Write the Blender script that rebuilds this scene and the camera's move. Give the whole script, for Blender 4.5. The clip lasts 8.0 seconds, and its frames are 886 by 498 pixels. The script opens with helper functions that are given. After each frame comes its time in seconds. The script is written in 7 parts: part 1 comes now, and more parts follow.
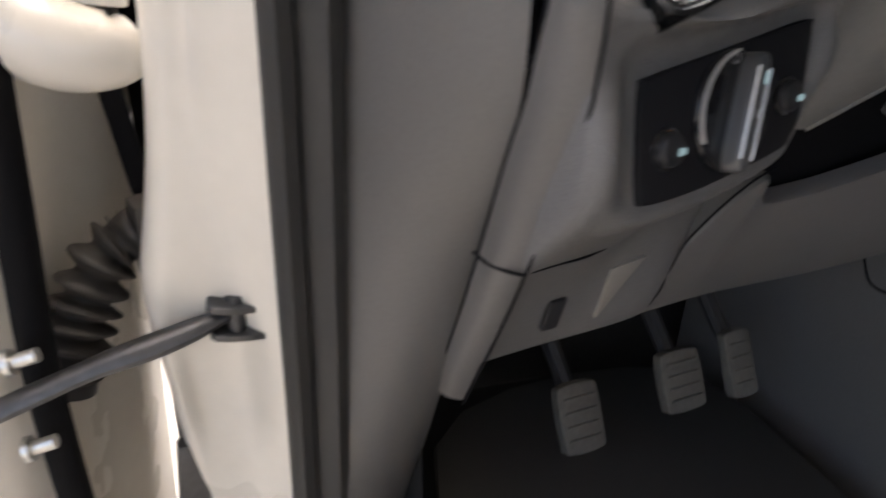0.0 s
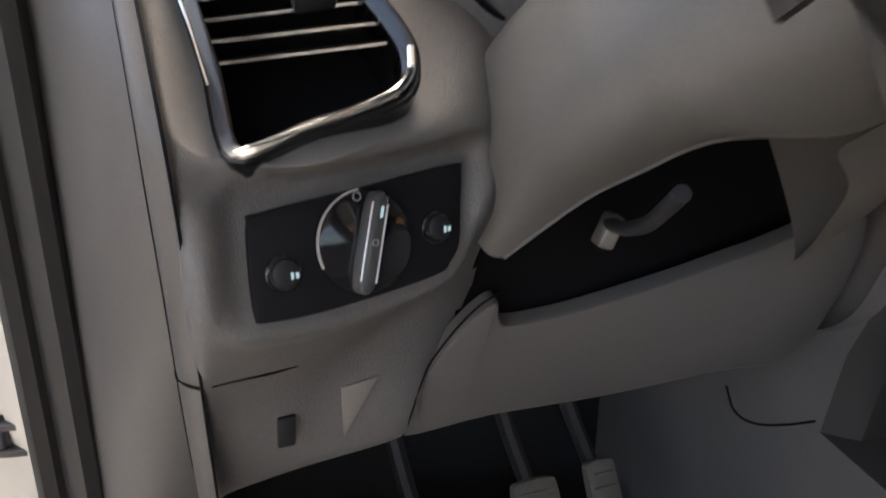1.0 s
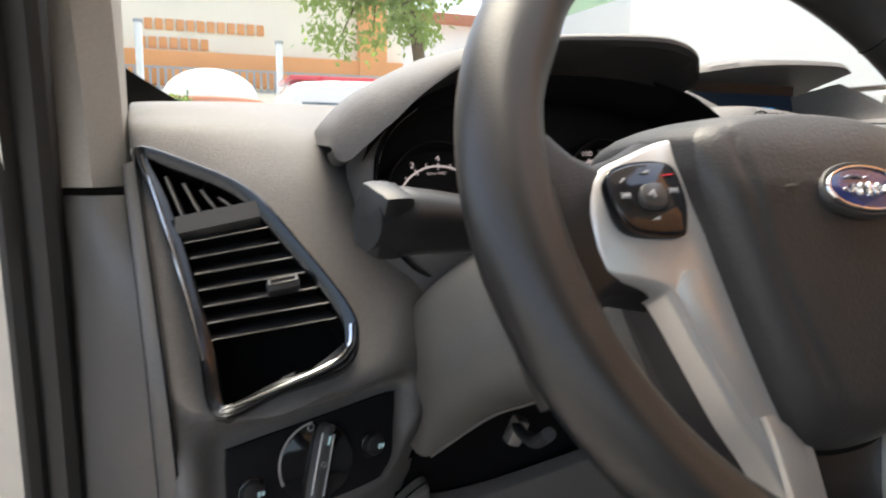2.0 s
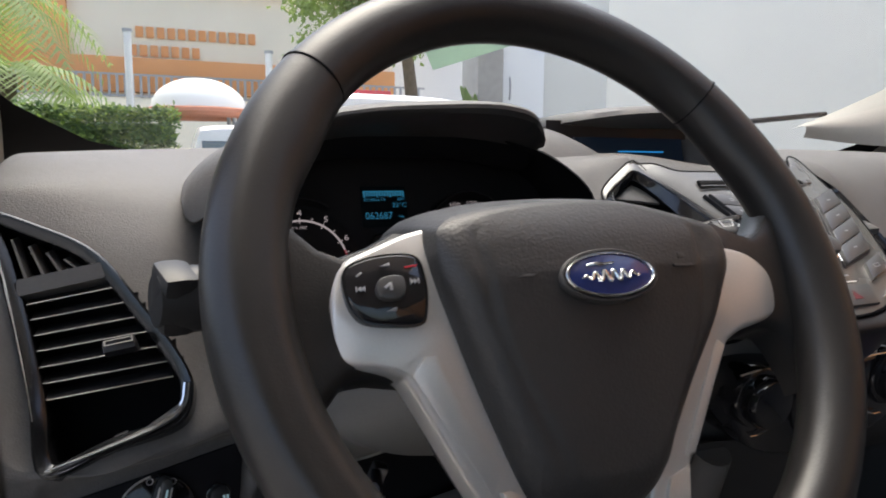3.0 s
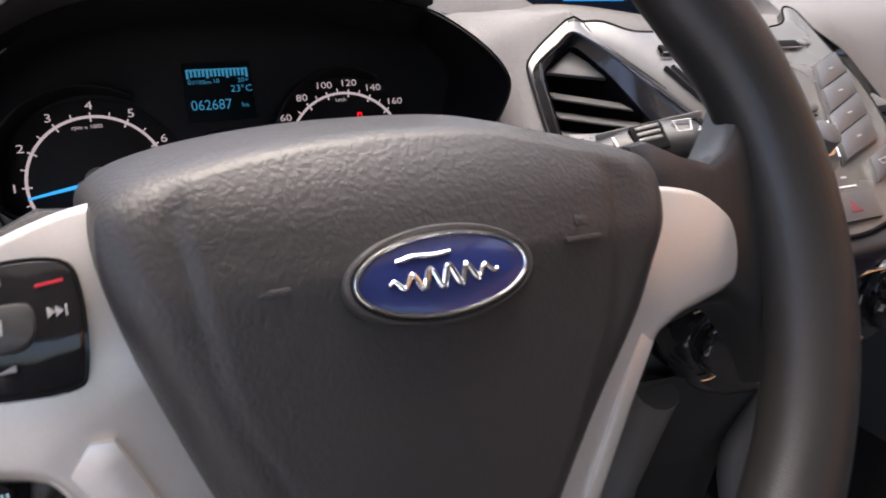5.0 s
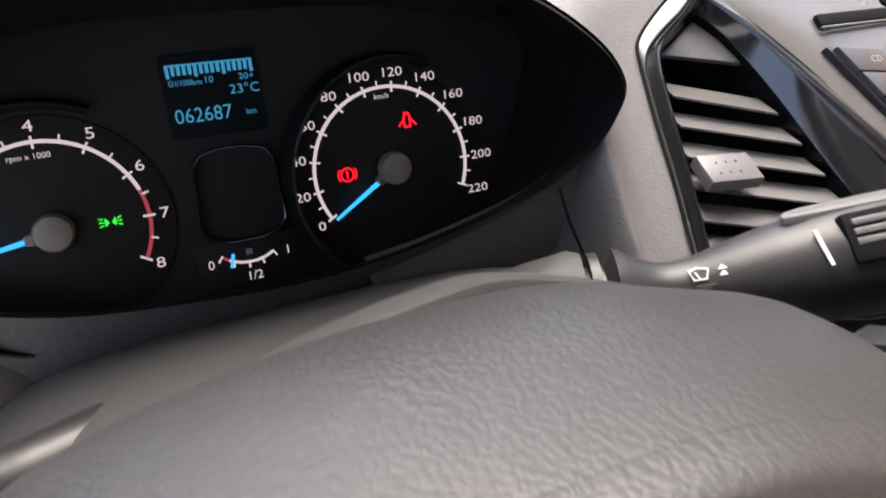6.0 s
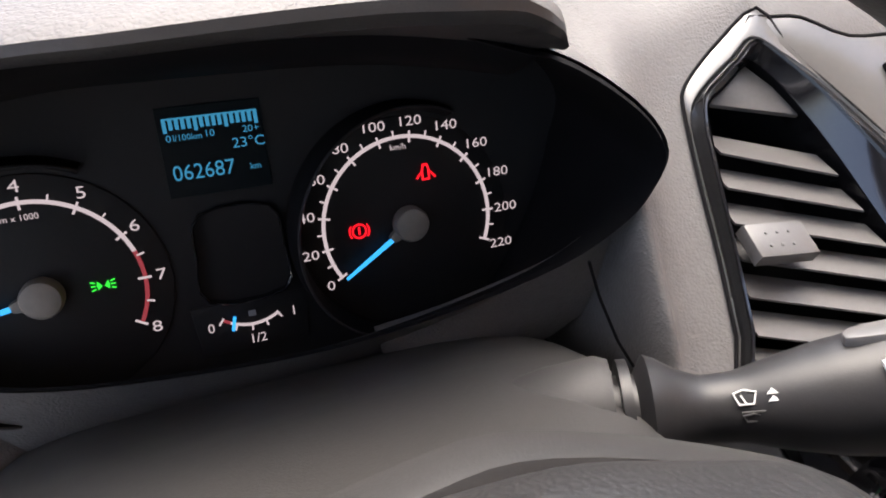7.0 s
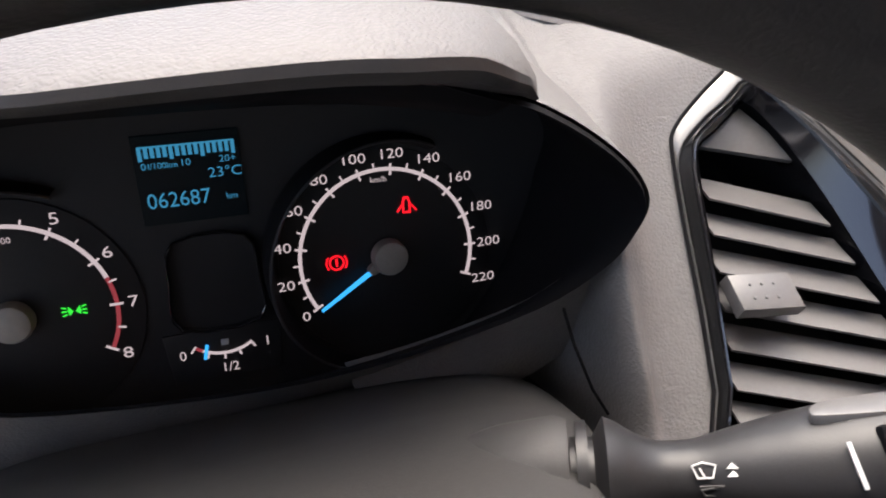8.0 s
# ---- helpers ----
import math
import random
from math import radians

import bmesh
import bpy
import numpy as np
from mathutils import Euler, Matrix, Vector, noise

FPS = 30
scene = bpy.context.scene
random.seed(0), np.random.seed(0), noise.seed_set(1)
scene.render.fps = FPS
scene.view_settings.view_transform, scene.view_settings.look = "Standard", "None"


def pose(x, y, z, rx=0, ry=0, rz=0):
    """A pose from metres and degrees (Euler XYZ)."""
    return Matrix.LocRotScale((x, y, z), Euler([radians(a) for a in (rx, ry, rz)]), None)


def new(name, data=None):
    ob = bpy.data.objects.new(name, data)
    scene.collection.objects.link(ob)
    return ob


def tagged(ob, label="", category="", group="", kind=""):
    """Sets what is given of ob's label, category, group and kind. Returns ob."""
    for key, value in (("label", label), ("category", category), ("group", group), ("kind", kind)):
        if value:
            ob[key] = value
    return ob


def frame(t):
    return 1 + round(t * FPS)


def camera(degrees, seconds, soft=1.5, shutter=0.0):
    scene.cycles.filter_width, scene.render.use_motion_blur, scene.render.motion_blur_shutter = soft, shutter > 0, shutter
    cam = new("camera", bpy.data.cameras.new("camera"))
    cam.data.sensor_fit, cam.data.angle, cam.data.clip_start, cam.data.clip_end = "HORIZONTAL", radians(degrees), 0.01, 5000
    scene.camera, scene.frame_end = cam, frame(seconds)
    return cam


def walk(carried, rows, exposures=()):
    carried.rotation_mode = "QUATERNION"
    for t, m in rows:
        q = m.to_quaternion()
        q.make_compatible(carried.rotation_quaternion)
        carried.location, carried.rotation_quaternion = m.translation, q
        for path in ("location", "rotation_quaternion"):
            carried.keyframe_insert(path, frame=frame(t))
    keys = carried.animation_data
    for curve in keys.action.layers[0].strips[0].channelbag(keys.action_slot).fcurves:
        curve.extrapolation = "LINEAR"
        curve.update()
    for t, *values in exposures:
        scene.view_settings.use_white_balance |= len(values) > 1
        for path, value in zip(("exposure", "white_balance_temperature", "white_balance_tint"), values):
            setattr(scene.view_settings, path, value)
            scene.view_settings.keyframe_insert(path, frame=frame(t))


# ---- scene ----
# A parked car's driver place, seen from the open door and then through the steering wheel.
# x to the right of the car, y ahead, z up; the wheel's centre is near (0, 0.015, 0.995).
cam = camera(64.87, 8.0, soft=1.8, shutter=0.3)
ROWS = [
    (0.0, -0.4411, -0.0281, 0.8975, 63.89, -0.74, -23.06),
    (0.2, -0.3955, -0.0522, 0.8831, 68.54, -0.53, -22.77),
    (0.5, -0.3365, -0.0799, 0.8715, 72.21, 0.47, -21.87),
    (0.7, -0.3009, -0.1067, 0.8765, 74.80, 0.28, -20.21),
    (1.0, -0.2933, -0.1313, 0.9032, 75.36, 0.68, -20.73),
    (1.2, -0.2904, -0.1620, 0.9260, 77.24, 0.53, -20.03),
    (1.5, -0.2976, -0.2125, 0.9755, 78.84, 0.77, -20.02),
    (1.8, -0.3115, -0.2333, 1.0101, 80.80, -0.10, -21.59),
    (2.0, -0.2975, -0.2346, 1.0145, 82.56, -0.18, -21.95),
    (2.2, -0.2644, -0.2401, 1.0117, 84.31, -0.54, -21.29),
    (3.3, -0.1844, -0.2964, 1.0622, 81.28, -0.14, -22.96),
    (3.5, -0.1630, -0.2938, 1.0621, 79.09, -0.10, -23.22),
    (4.0, -0.1184, -0.2734, 1.0541, 75.41, -0.09, -23.38),
    (4.2, -0.1068, -0.2649, 1.0514, 74.94, -0.10, -23.75),
    (5.3, -0.0618, -0.1255, 1.0809, 67.24, 0.11, -23.33),
    (5.5, -0.0541, -0.0922, 1.0863, 65.13, -0.21, -22.94),
    (6.0, -0.0536, -0.0346, 1.1130, 59.52, -0.55, -23.35),
    (6.2, -0.0520, -0.0238, 1.1231, 58.70, -0.57, -22.95),
    (6.5, -0.0496, -0.0076, 1.1383, 56.61, -0.60, -21.92),
    (7.0, -0.0330, 0.0029, 1.1338, 57.35, -0.70, -20.42),
    (7.5, -0.0295, 0.0057, 1.1388, 57.42, -1.02, -19.00),
    (8.0, -0.0121, 0.0093, 1.1454, 57.08, -1.74, -17.80),
]
EXPOSURES = [(0.0, 2.45, 7300, 11), (0.5, 2.5, 7300, 11), (1.0, 2.8, 7300, 11), (1.5, 2.76, 7300, 9), (2.0, 2.22, 7000, 7), (2.2, 2.0, 6900, 6), (3.3, 1.5, 6600, 13), (3.7, 1.70, 6600, 20), (4.2, 1.97, 6650, 25),
             (5.3, 2.28, 6700, 14), (6.0, 2.60, 6700, 14), (8.0, 2.39, 6700, 14)]
walk(cam, [(t, pose(x, y, z, rx, ry, rz)) for t, x, y, z, rx, ry, rz in ROWS], EXPOSURES)

# ---- light ----
SUN_UP, SUN_ROUND = 73.0, 8.0
world = bpy.data.worlds.new("sky")
scene.world = world
world.use_nodes = True
wn = world.node_tree.nodes
wl = world.node_tree.links
sky = wn.new("ShaderNodeTexSky")
sky.sky_type = "NISHITA"
sky.sun_disc = False
sky.sun_elevation = radians(SUN_UP)
sky.sun_rotation = radians(SUN_ROUND)
sky.air_density = 0.8
sky.dust_density = 5.0
wn["Background"].inputs["Strength"].default_value = 0.15
wl.new(sky.outputs[0], wn["Background"].inputs["Color"])
lamp = bpy.data.lights.new("sun", "SUN")
lamp.energy, lamp.angle, lamp.color = 0.65, radians(55.0), (1.0, 0.97, 0.93)
sun = new("sun", lamp)
sun.matrix_world = Matrix.Rotation(radians(-SUN_ROUND), 4, "Z") @ pose(0, 0, 6, -(90 - SUN_UP))

# ---- materials ----
def surface(name, col, rough=0.5, metal=0.0, grain="fine", size=900.0, relief=0.12, vary=0.10, coat=0.0, patch=7.0, spec=0.5):
    """A procedural surface: slow and fine variation of colour and gloss, and a relief of grain."""
    m = bpy.data.materials.new(name)
    m.use_nodes = True
    n, l = m.node_tree.nodes, m.node_tree.links
    b = n["Principled BSDF"]
    co = n.new("ShaderNodeTexCoord")
    slow = n.new("ShaderNodeTexNoise")
    slow.inputs["Scale"].default_value, slow.inputs["Detail"].default_value = patch, 5
    fine = n.new("ShaderNodeTexNoise")
    fine.inputs["Scale"].default_value, fine.inputs["Detail"].default_value = size * 0.35, 3
    for t in (slow, fine):
        l.new(co.outputs["Object"], t.inputs["Vector"])
    add = n.new("ShaderNodeMath")
    add.operation = "ADD"
    l.new(slow.outputs[0], add.inputs[0])
    l.new(fine.outputs[0], add.inputs[1])
    span = n.new("ShaderNodeMapRange")
    span.inputs["From Min"].default_value, span.inputs["From Max"].default_value = 0.6, 1.4
    span.inputs["To Min"].default_value, span.inputs["To Max"].default_value = 1 - vary, 1 + vary
    l.new(add.outputs[0], span.inputs["Value"])
    mul = n.new("ShaderNodeVectorMath")
    mul.operation = "SCALE"
    mul.inputs[0].default_value = col
    l.new(span.outputs[0], mul.inputs["Scale"])
    l.new(mul.outputs[0], b.inputs["Base Color"])
    rr = n.new("ShaderNodeMapRange")
    rr.inputs["From Min"].default_value, rr.inputs["From Max"].default_value = 0.3, 0.7
    rr.inputs["To Min"].default_value, rr.inputs["To Max"].default_value = max(rough - 0.07, 0.02), min(rough + 0.07, 1)
    l.new(slow.outputs[0], rr.inputs["Value"])
    l.new(rr.outputs[0], b.inputs["Roughness"])
    b.inputs["Metallic"].default_value = metal
    b.inputs["Coat Weight"].default_value = coat
    b.inputs["Coat Roughness"].default_value = 0.08
    b.inputs["Specular IOR Level"].default_value = spec
    if grain:
        bump = n.new("ShaderNodeBump")
        bump.inputs["Strength"].default_value = relief
        if grain == "leather":
            warp = n.new("ShaderNodeTexNoise")
            warp.inputs["Scale"].default_value = size * 0.5
            l.new(co.outputs["Object"], warp.inputs["Vector"])
            mix = n.new("ShaderNodeMix")
            mix.data_type = "VECTOR"
            mix.inputs["Factor"].default_value = 0.0025
            l.new(co.outputs["Object"], mix.inputs[4])
            l.new(warp.outputs["Color"], mix.inputs[5])
            cell = n.new("ShaderNodeTexVoronoi")
            cell.feature = "SMOOTH_F1"
            cell.inputs["Scale"].default_value = size
            cell.inputs["Smoothness"].default_value = 0.4
            l.new(mix.outputs[1], cell.inputs["Vector"])
            l.new(cell.outputs["Distance"], bump.inputs["Height"])
            bump.invert = True
            bump.inputs["Distance"].default_value = 0.0006
        else:
            tex = n.new("ShaderNodeTexNoise")
            tex.inputs["Scale"].default_value, tex.inputs["Detail"].default_value = size, 4
            l.new(co.outputs["Object"], tex.inputs["Vector"])
            l.new(tex.outputs[0], bump.inputs["Height"])
            bump.inputs["Distance"].default_value = 0.0004
        l.new(bump.outputs[0], b.inputs["Normal"])
    return m


def glow(name, col, power, base=(0.02, 0.02, 0.02)):
    """A lit sign: it gives off its own light."""
    m = bpy.data.materials.new(name)
    m.use_nodes = True
    b = m.node_tree.nodes["Principled BSDF"]
    b.inputs["Base Color"].default_value = (*base, 1)
    b.inputs["Emission Color"].default_value = (*col, 1)
    b.inputs["Emission Strength"].default_value = power
    b.inputs["Roughness"].default_value = 0.7
    b.inputs["Specular IOR Level"].default_value = 0.15
    return m


def pane(name, tint, gloss=0.07):
    """Clear glass: see-through, with a little mirror gloss."""
    m = bpy.data.materials.new(name)
    m.use_nodes = True
    n, l = m.node_tree.nodes, m.node_tree.links
    n.remove(n["Principled BSDF"])
    clear, shine, mix = (n.new("ShaderNode" + k) for k in ("BsdfTransparent", "BsdfGlossy", "MixShader"))
    clear.inputs["Color"].default_value = (*tint, 1)
    shine.inputs["Roughness"].default_value = 0.02
    mix.inputs["Fac"].default_value = gloss
    l.new(clear.outputs[0], mix.inputs[1])
    l.new(shine.outputs[0], mix.inputs[2])
    l.new(mix.outputs[0], n["Material Output"].inputs["Surface"])
    return m


DASH = surface("dash_plastic", (0.127, 0.1235, 0.121), 0.54, grain="leather", size=760, relief=0.42, spec=0.38)
DASH_LOW = surface("dash_lower_plastic", (0.115, 0.110, 0.106), 0.46, size=1200, relief=0.25)
# Darkened copy of the lower dash grey; stands for shade on the hood front.
DARKENED_GREY = surface("darkened_grey", (0.030, 0.029, 0.029), 0.5, size=1200, relief=0.25)
TRIM = surface("pillar_plastic", (0.105, 0.100, 0.095), 0.45, size=1300, relief=0.25)
BEIGE = surface("headlining_beige", (0.38, 0.36, 0.32), 0.85, size=1500, relief=0.3)
BLACK = surface("black_plastic", (0.016, 0.016, 0.018), 0.45, size=1500, relief=0.15)
DEEP_BLACK = surface("deep_black", (0.005, 0.005, 0.006), 0.8, size=900, relief=0.1, spec=0.12)
GLOSS = surface("piano_black", (0.012, 0.012, 0.014), 0.10, grain="", coat=0.6, vary=0.15)
RUBBER = surface("seal_rubber", (0.030, 0.029, 0.028), 0.60, size=700, relief=0.35)
PAINT = surface("cream_white_paint", (0.66, 0.62, 0.55), 0.30, grain="fine", size=260, relief=0.02, vary=0.03, coat=0.5)
RIMMED = surface("wheel_rim_rubber", (0.0175, 0.0168, 0.0164), 0.36, grain="leather", size=900, relief=0.13, spec=0.55)
FASCIA = surface("gloss_grey_fascia", (0.105, 0.103, 0.098), 0.26, grain="", coat=0.45, vary=0.05)
PAD = surface("airbag_cover", (0.031, 0.0298, 0.0294), 0.50, grain="leather", size=580, relief=0.28, spec=0.65)
GRIP_LIT = surface("grip_lit_grey", (0.21, 0.195, 0.175), 0.5, size=1200, relief=0.2)
SILVER = surface("satin_silver", (0.68, 0.66, 0.63), 0.32, metal=0.50, grain="fine", size=2200, relief=0.05, vary=0.04)
CHROME = surface("chrome", (0.78, 0.79, 0.80), 0.10, metal=1.0, grain="", vary=0.03)
SMOKE = surface("smoked_chrome", (0.048, 0.050, 0.053), 0.19, metal=0.9, grain="", vary=0.06)
STEEL = surface("oiled_steel", (0.085, 0.085, 0.088), 0.42, metal=0.75, size=500, relief=0.3, vary=0.25)
ZINC = surface("zinc_bolt", (0.62, 0.61, 0.58), 0.35, metal=0.9, size=800, relief=0.2)
BELLOWS = surface("bellows_rubber", (0.035, 0.031, 0.028), 0.55, size=600, relief=0.3)
SLATE = surface("vent_slat", (0.105, 0.102, 0.099), 0.36, size=1500, relief=0.12)
AUDIO = surface("audio_silver_grey", (0.112, 0.110, 0.106), 0.30, metal=0.0, size=2000, relief=0.06, vary=0.05)
BUTTON = surface("button_grey", (0.058, 0.058, 0.059), 0.32, size=1800, relief=0.1, coat=0.3)
STALK = surface("stalk_plastic", (0.018, 0.018, 0.019), 0.40, size=1800, relief=0.1, spec=0.4)
# One shroud plastic in two tones: paler where lit, darker where shaded.
SHROUD_LIT = surface("column_plastic_lit", (0.115, 0.112, 0.105), 0.5, size=1300, relief=0.2)
SHROUD_SHADED = surface("column_plastic_shaded", (0.043, 0.042, 0.041), 0.54, size=1300, relief=0.2, spec=0.35)
CARPET = surface("carpet", (0.022, 0.022, 0.023), 0.95, size=500, relief=0.9, vary=0.3)
MATT = surface("matt_black_plate", (0.009, 0.009, 0.011), 0.62, size=1500, relief=0.15, spec=0.18)
PEDAL = surface("pedal_rubber", (0.095, 0.088, 0.078), 0.7, size=500, relief=0.3, vary=0.25)
BLUE = surface("emblem_blue", (0.012, 0.022, 0.105), 0.22, grain="", coat=0.8, vary=0.1)
PALE = surface("printed_white", (0.72, 0.72, 0.70), 0.5, grain="")
GREY_PRINT = surface("printed_grey", (0.35, 0.35, 0.36), 0.5, grain="")
RED_PRINT = surface("printed_red", (0.55, 0.03, 0.05), 0.35, grain="")
DIAL = surface("dial_black", (0.012, 0.011, 0.0115), 0.6, size=1500, relief=0.1, spec=0.25)
PIN = surface("needle_cap", (0.21, 0.195, 0.175), 0.5, size=900, relief=0.1)
GREEN_TAG = surface("green_tag", (0.02, 0.50, 0.14), 0.45, size=600, relief=0.1)
LIT_WHITE = glow("dial_white_light", (1.0, 0.86, 0.90), 0.108)
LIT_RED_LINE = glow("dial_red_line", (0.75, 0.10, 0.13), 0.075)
LIT_BLUE = glow("needle_blue_light", (0.03, 0.42, 1.0), 0.25)
LIT_LCD = glow("lcd_blue_light", (0.06, 0.45, 0.78), 0.100)
LCD_BACK = glow("lcd_back_light", (0.01, 0.10, 0.15), 0.0008, base=(0.004, 0.005, 0.006))
LIT_RED = glow("red_lamp", (1.0, 0.01, 0.02), 0.30)
LIT_GREEN = glow("green_lamp", (0.02, 0.95, 0.06), 0.21)
LIT_CYAN = glow("switch_lamp", (0.55, 0.85, 1.0), 0.10)
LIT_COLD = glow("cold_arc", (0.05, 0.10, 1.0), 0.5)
LIT_HOT = glow("hot_arc", (1.0, 0.05, 0.08), 0.4)
SCREEN_LINE = glow("screen_line", (0.02, 0.30, 0.75), 0.25)
SCREEN_BACK = glow("screen_back", (0.0, 0.03, 0.09), 0.03)
GLASS = pane("windscreen_glass", (0.93, 0.97, 0.95))
TINTED = pane("tinted_glass", (0.66, 0.68, 0.64))
STICKER = surface("green_grey_sticker", (0.42, 0.50, 0.44), 0.4, size=400, relief=0.05)
back = STICKER.node_tree.nodes.new("ShaderNodeBsdfTranslucent")
back.inputs["Color"].default_value = (0.50, 0.62, 0.54, 1)
halves = STICKER.node_tree.nodes.new("ShaderNodeMixShader")
STICKER.node_tree.links.new(STICKER.node_tree.nodes["Principled BSDF"].outputs[0], halves.inputs[1])
STICKER.node_tree.links.new(back.outputs[0], halves.inputs[2])
halves.inputs["Fac"].default_value = 0.6
STICKER.node_tree.links.new(halves.outputs[0], STICKER.node_tree.nodes["Material Output"].inputs["Surface"])

# ---- mesh tools ----
HOME = {}


def thing(name, at, label, category, group="", kind=""):
    """An Empty at its base, which carries the parts of one thing."""
    ob = tagged(new(name), label, category, group, kind)
    m = at if isinstance(at, Matrix) else Matrix.Translation(at)
    ob.matrix_basis = m
    ob.empty_display_size = 0.02
    HOME[ob] = m
    return ob


def mesh_of(name, bm, material, smooth=True):
    me = bpy.data.meshes.new(name)
    bmesh.ops.recalc_face_normals(bm, faces=bm.faces)
    if smooth:
        for f in bm.faces:
            f.smooth = True
        for e in bm.edges:
            if len(e.link_faces) == 2 and e.calc_face_angle(0) > 0.75:
                e.smooth = False
    bm.to_mesh(me)
    bm.free()
    me.materials.append(material)
    return me


def part(name, bm, material, parent, label="", smooth=True):
    """One mesh, given in world metres, under a thing or a part."""
    home = HOME[parent]
    bm.transform(home.inverted())
    ob = new(name, mesh_of(name, bm, material, smooth))
    ob.parent = parent
    HOME[ob] = home
    return tagged(ob, label)


def solid(name, bm, material, label, category, kind="", group="", smooth=True):
    """A thing of one mesh, with its origin at its middle foot."""
    lo = Vector([min(v.co[i] for v in bm.verts) for i in range(3)])
    hi = Vector([max(v.co[i] for v in bm.verts) for i in range(3)])
    at = Vector(((lo.x + hi.x) / 2, (lo.y + hi.y) / 2, lo.z))
    bm.transform(Matrix.Translation(-at))
    ob = new(name, mesh_of(name, bm, material, smooth))
    ob.location = at
    HOME[ob] = Matrix.Translation(at)
    return tagged(ob, label, category, group, kind)


def spline(pts, per=6, closed=False):
    """Catmull-Rom through the points."""
    pts = [Vector(p) for p in pts]
    n = len(pts)
    out = []
    for i in range(n if closed else n - 1):
        if closed:
            a, b, c, d = (pts[(i + k) % n] for k in (-1, 0, 1, 2))
        else:
            b, c = pts[i], pts[i + 1]
            a = pts[i - 1] if i else b * 2 - c
            d = pts[i + 2] if i + 2 < n else c * 2 - b
        for k in range(per):
            t = k / per
            out.append(0.5 * (2 * b + (c - a) * t + (2 * a - 5 * b + 4 * c - d) * t * t + (3 * b - a - 3 * c + d) * t ** 3))
    if not closed:
        out.append(pts[-1].copy())
    return out


def skin(rings, closed=True, cap=True):
    """A skin over rings of equally many points."""
    bm = bmesh.new()
    vs = [[bm.verts.new(p) for p in r] for r in rings]
    m = len(vs[0])
    for a, b in zip(vs, vs[1:]):
        for j in range(m if closed else m - 1):
            k = (j + 1) % m
            try:
                bm.faces.new((a[j], a[k], b[k], b[j]))
            except ValueError:
                pass
    if closed and cap:
        for r in (vs[0], vs[-1]):
            bm.faces.new(r)
    return bm


def pan(rings):
    """An open pan: a skin over the rings, closed at the last."""
    bm = skin(rings, cap=False)
    bm.verts.ensure_lookup_table()
    bm.faces.new(bm.verts[-len(rings[-1]):])
    return bm


def joined(*bms):
    out = bmesh.new()
    for b in bms:
        me = bpy.data.meshes.new("t")
        b.to_mesh(me)
        out.from_mesh(me)
        bpy.data.meshes.remove(me)
        b.free()
    return out


def tube(path, radius, seg=12, closed=False, flat=1.0):
    """A round bar along a path; radius may be a list. flat: its height against its width."""
    path = [Vector(p) for p in path]
    n = len(path)
    rs = radius if isinstance(radius, (list, tuple)) else [radius] * n
    rings = []
    ref = None
    for i, p in enumerate(path):
        d = (path[(i + 1) % n] - path[i - 1]) if closed else (path[min(i + 1, n - 1)] - path[max(i - 1, 0)])
        d.normalize()
        if ref is None:
            ref = d.orthogonal().normalized() if abs(d.z) > 0.9 else Vector((0, 0, 1))
        side = d.cross(ref).normalized()
        up = side.cross(d).normalized()
        ref = up
        rings.append([p + rs[i] * (math.cos(a) * side + flat * math.sin(a) * up) for a in (2 * math.pi * k / seg for k in range(seg))])
    if closed:
        rings.append(rings[0])
        return skin_closed(rings[:-1])
    return skin(rings)


def skin_closed(rings):
    bm = bmesh.new()
    vs = [[bm.verts.new(p) for p in r] for r in rings]
    m = len(vs[0])
    for i in range(len(vs)):
        a, b = vs[i], vs[(i + 1) % len(vs)]
        for j in range(m):
            bm.faces.new((a[j], a[(j + 1) % m], b[(j + 1) % m], b[j]))
    return bm


def offset(poly, d):
    """A closed outline moved inwards by d (outwards: minus)."""
    n = len(poly)
    area = sum(poly[i][0] * poly[(i + 1) % n][1] - poly[(i + 1) % n][0] * poly[i][1] for i in range(n))
    s = 1 if area > 0 else -1
    out = []
    for i in range(n):
        a, b, c = (Vector((q[0], q[1])) for q in (poly[i - 1], poly[i], poly[(i + 1) % n]))
        e, f = (b - a), (c - b)
        e = e.normalized() if e.length else Vector((1, 0))
        f = f.normalized() if f.length else e
        n1, n2 = Vector((-e.y, e.x)) * s, Vector((-f.y, f.x)) * s
        m = n1 + n2
        m = m / max(m.length_squared, 0.6) * 2
        out.append(b + m * d)
    return out


def slab(poly, m, depth, bevel=0.0012, lift=None, steps=2):
    """A plate of an outline in the plane of m: its face up to z = 0, rounded at its edge. lift(x, y) raises it."""
    lift = lift or (lambda x, y: 0.0)
    rings = [[(p[0], p[1], lift(*p) - depth) for p in poly]]
    for k in range(steps + 1):
        a = math.pi / 2 * k / steps
        q = offset(poly, bevel * (1 - math.cos(a)))
        rings.append([(p[0], p[1], lift(*p) - bevel * (1 - math.sin(a))) for p in q])
    bm = skin(rings)
    bmesh.ops.triangulate(bm, faces=[f for f in bm.faces if len(f.verts) > 4])
    bm.transform(m)
    return bm


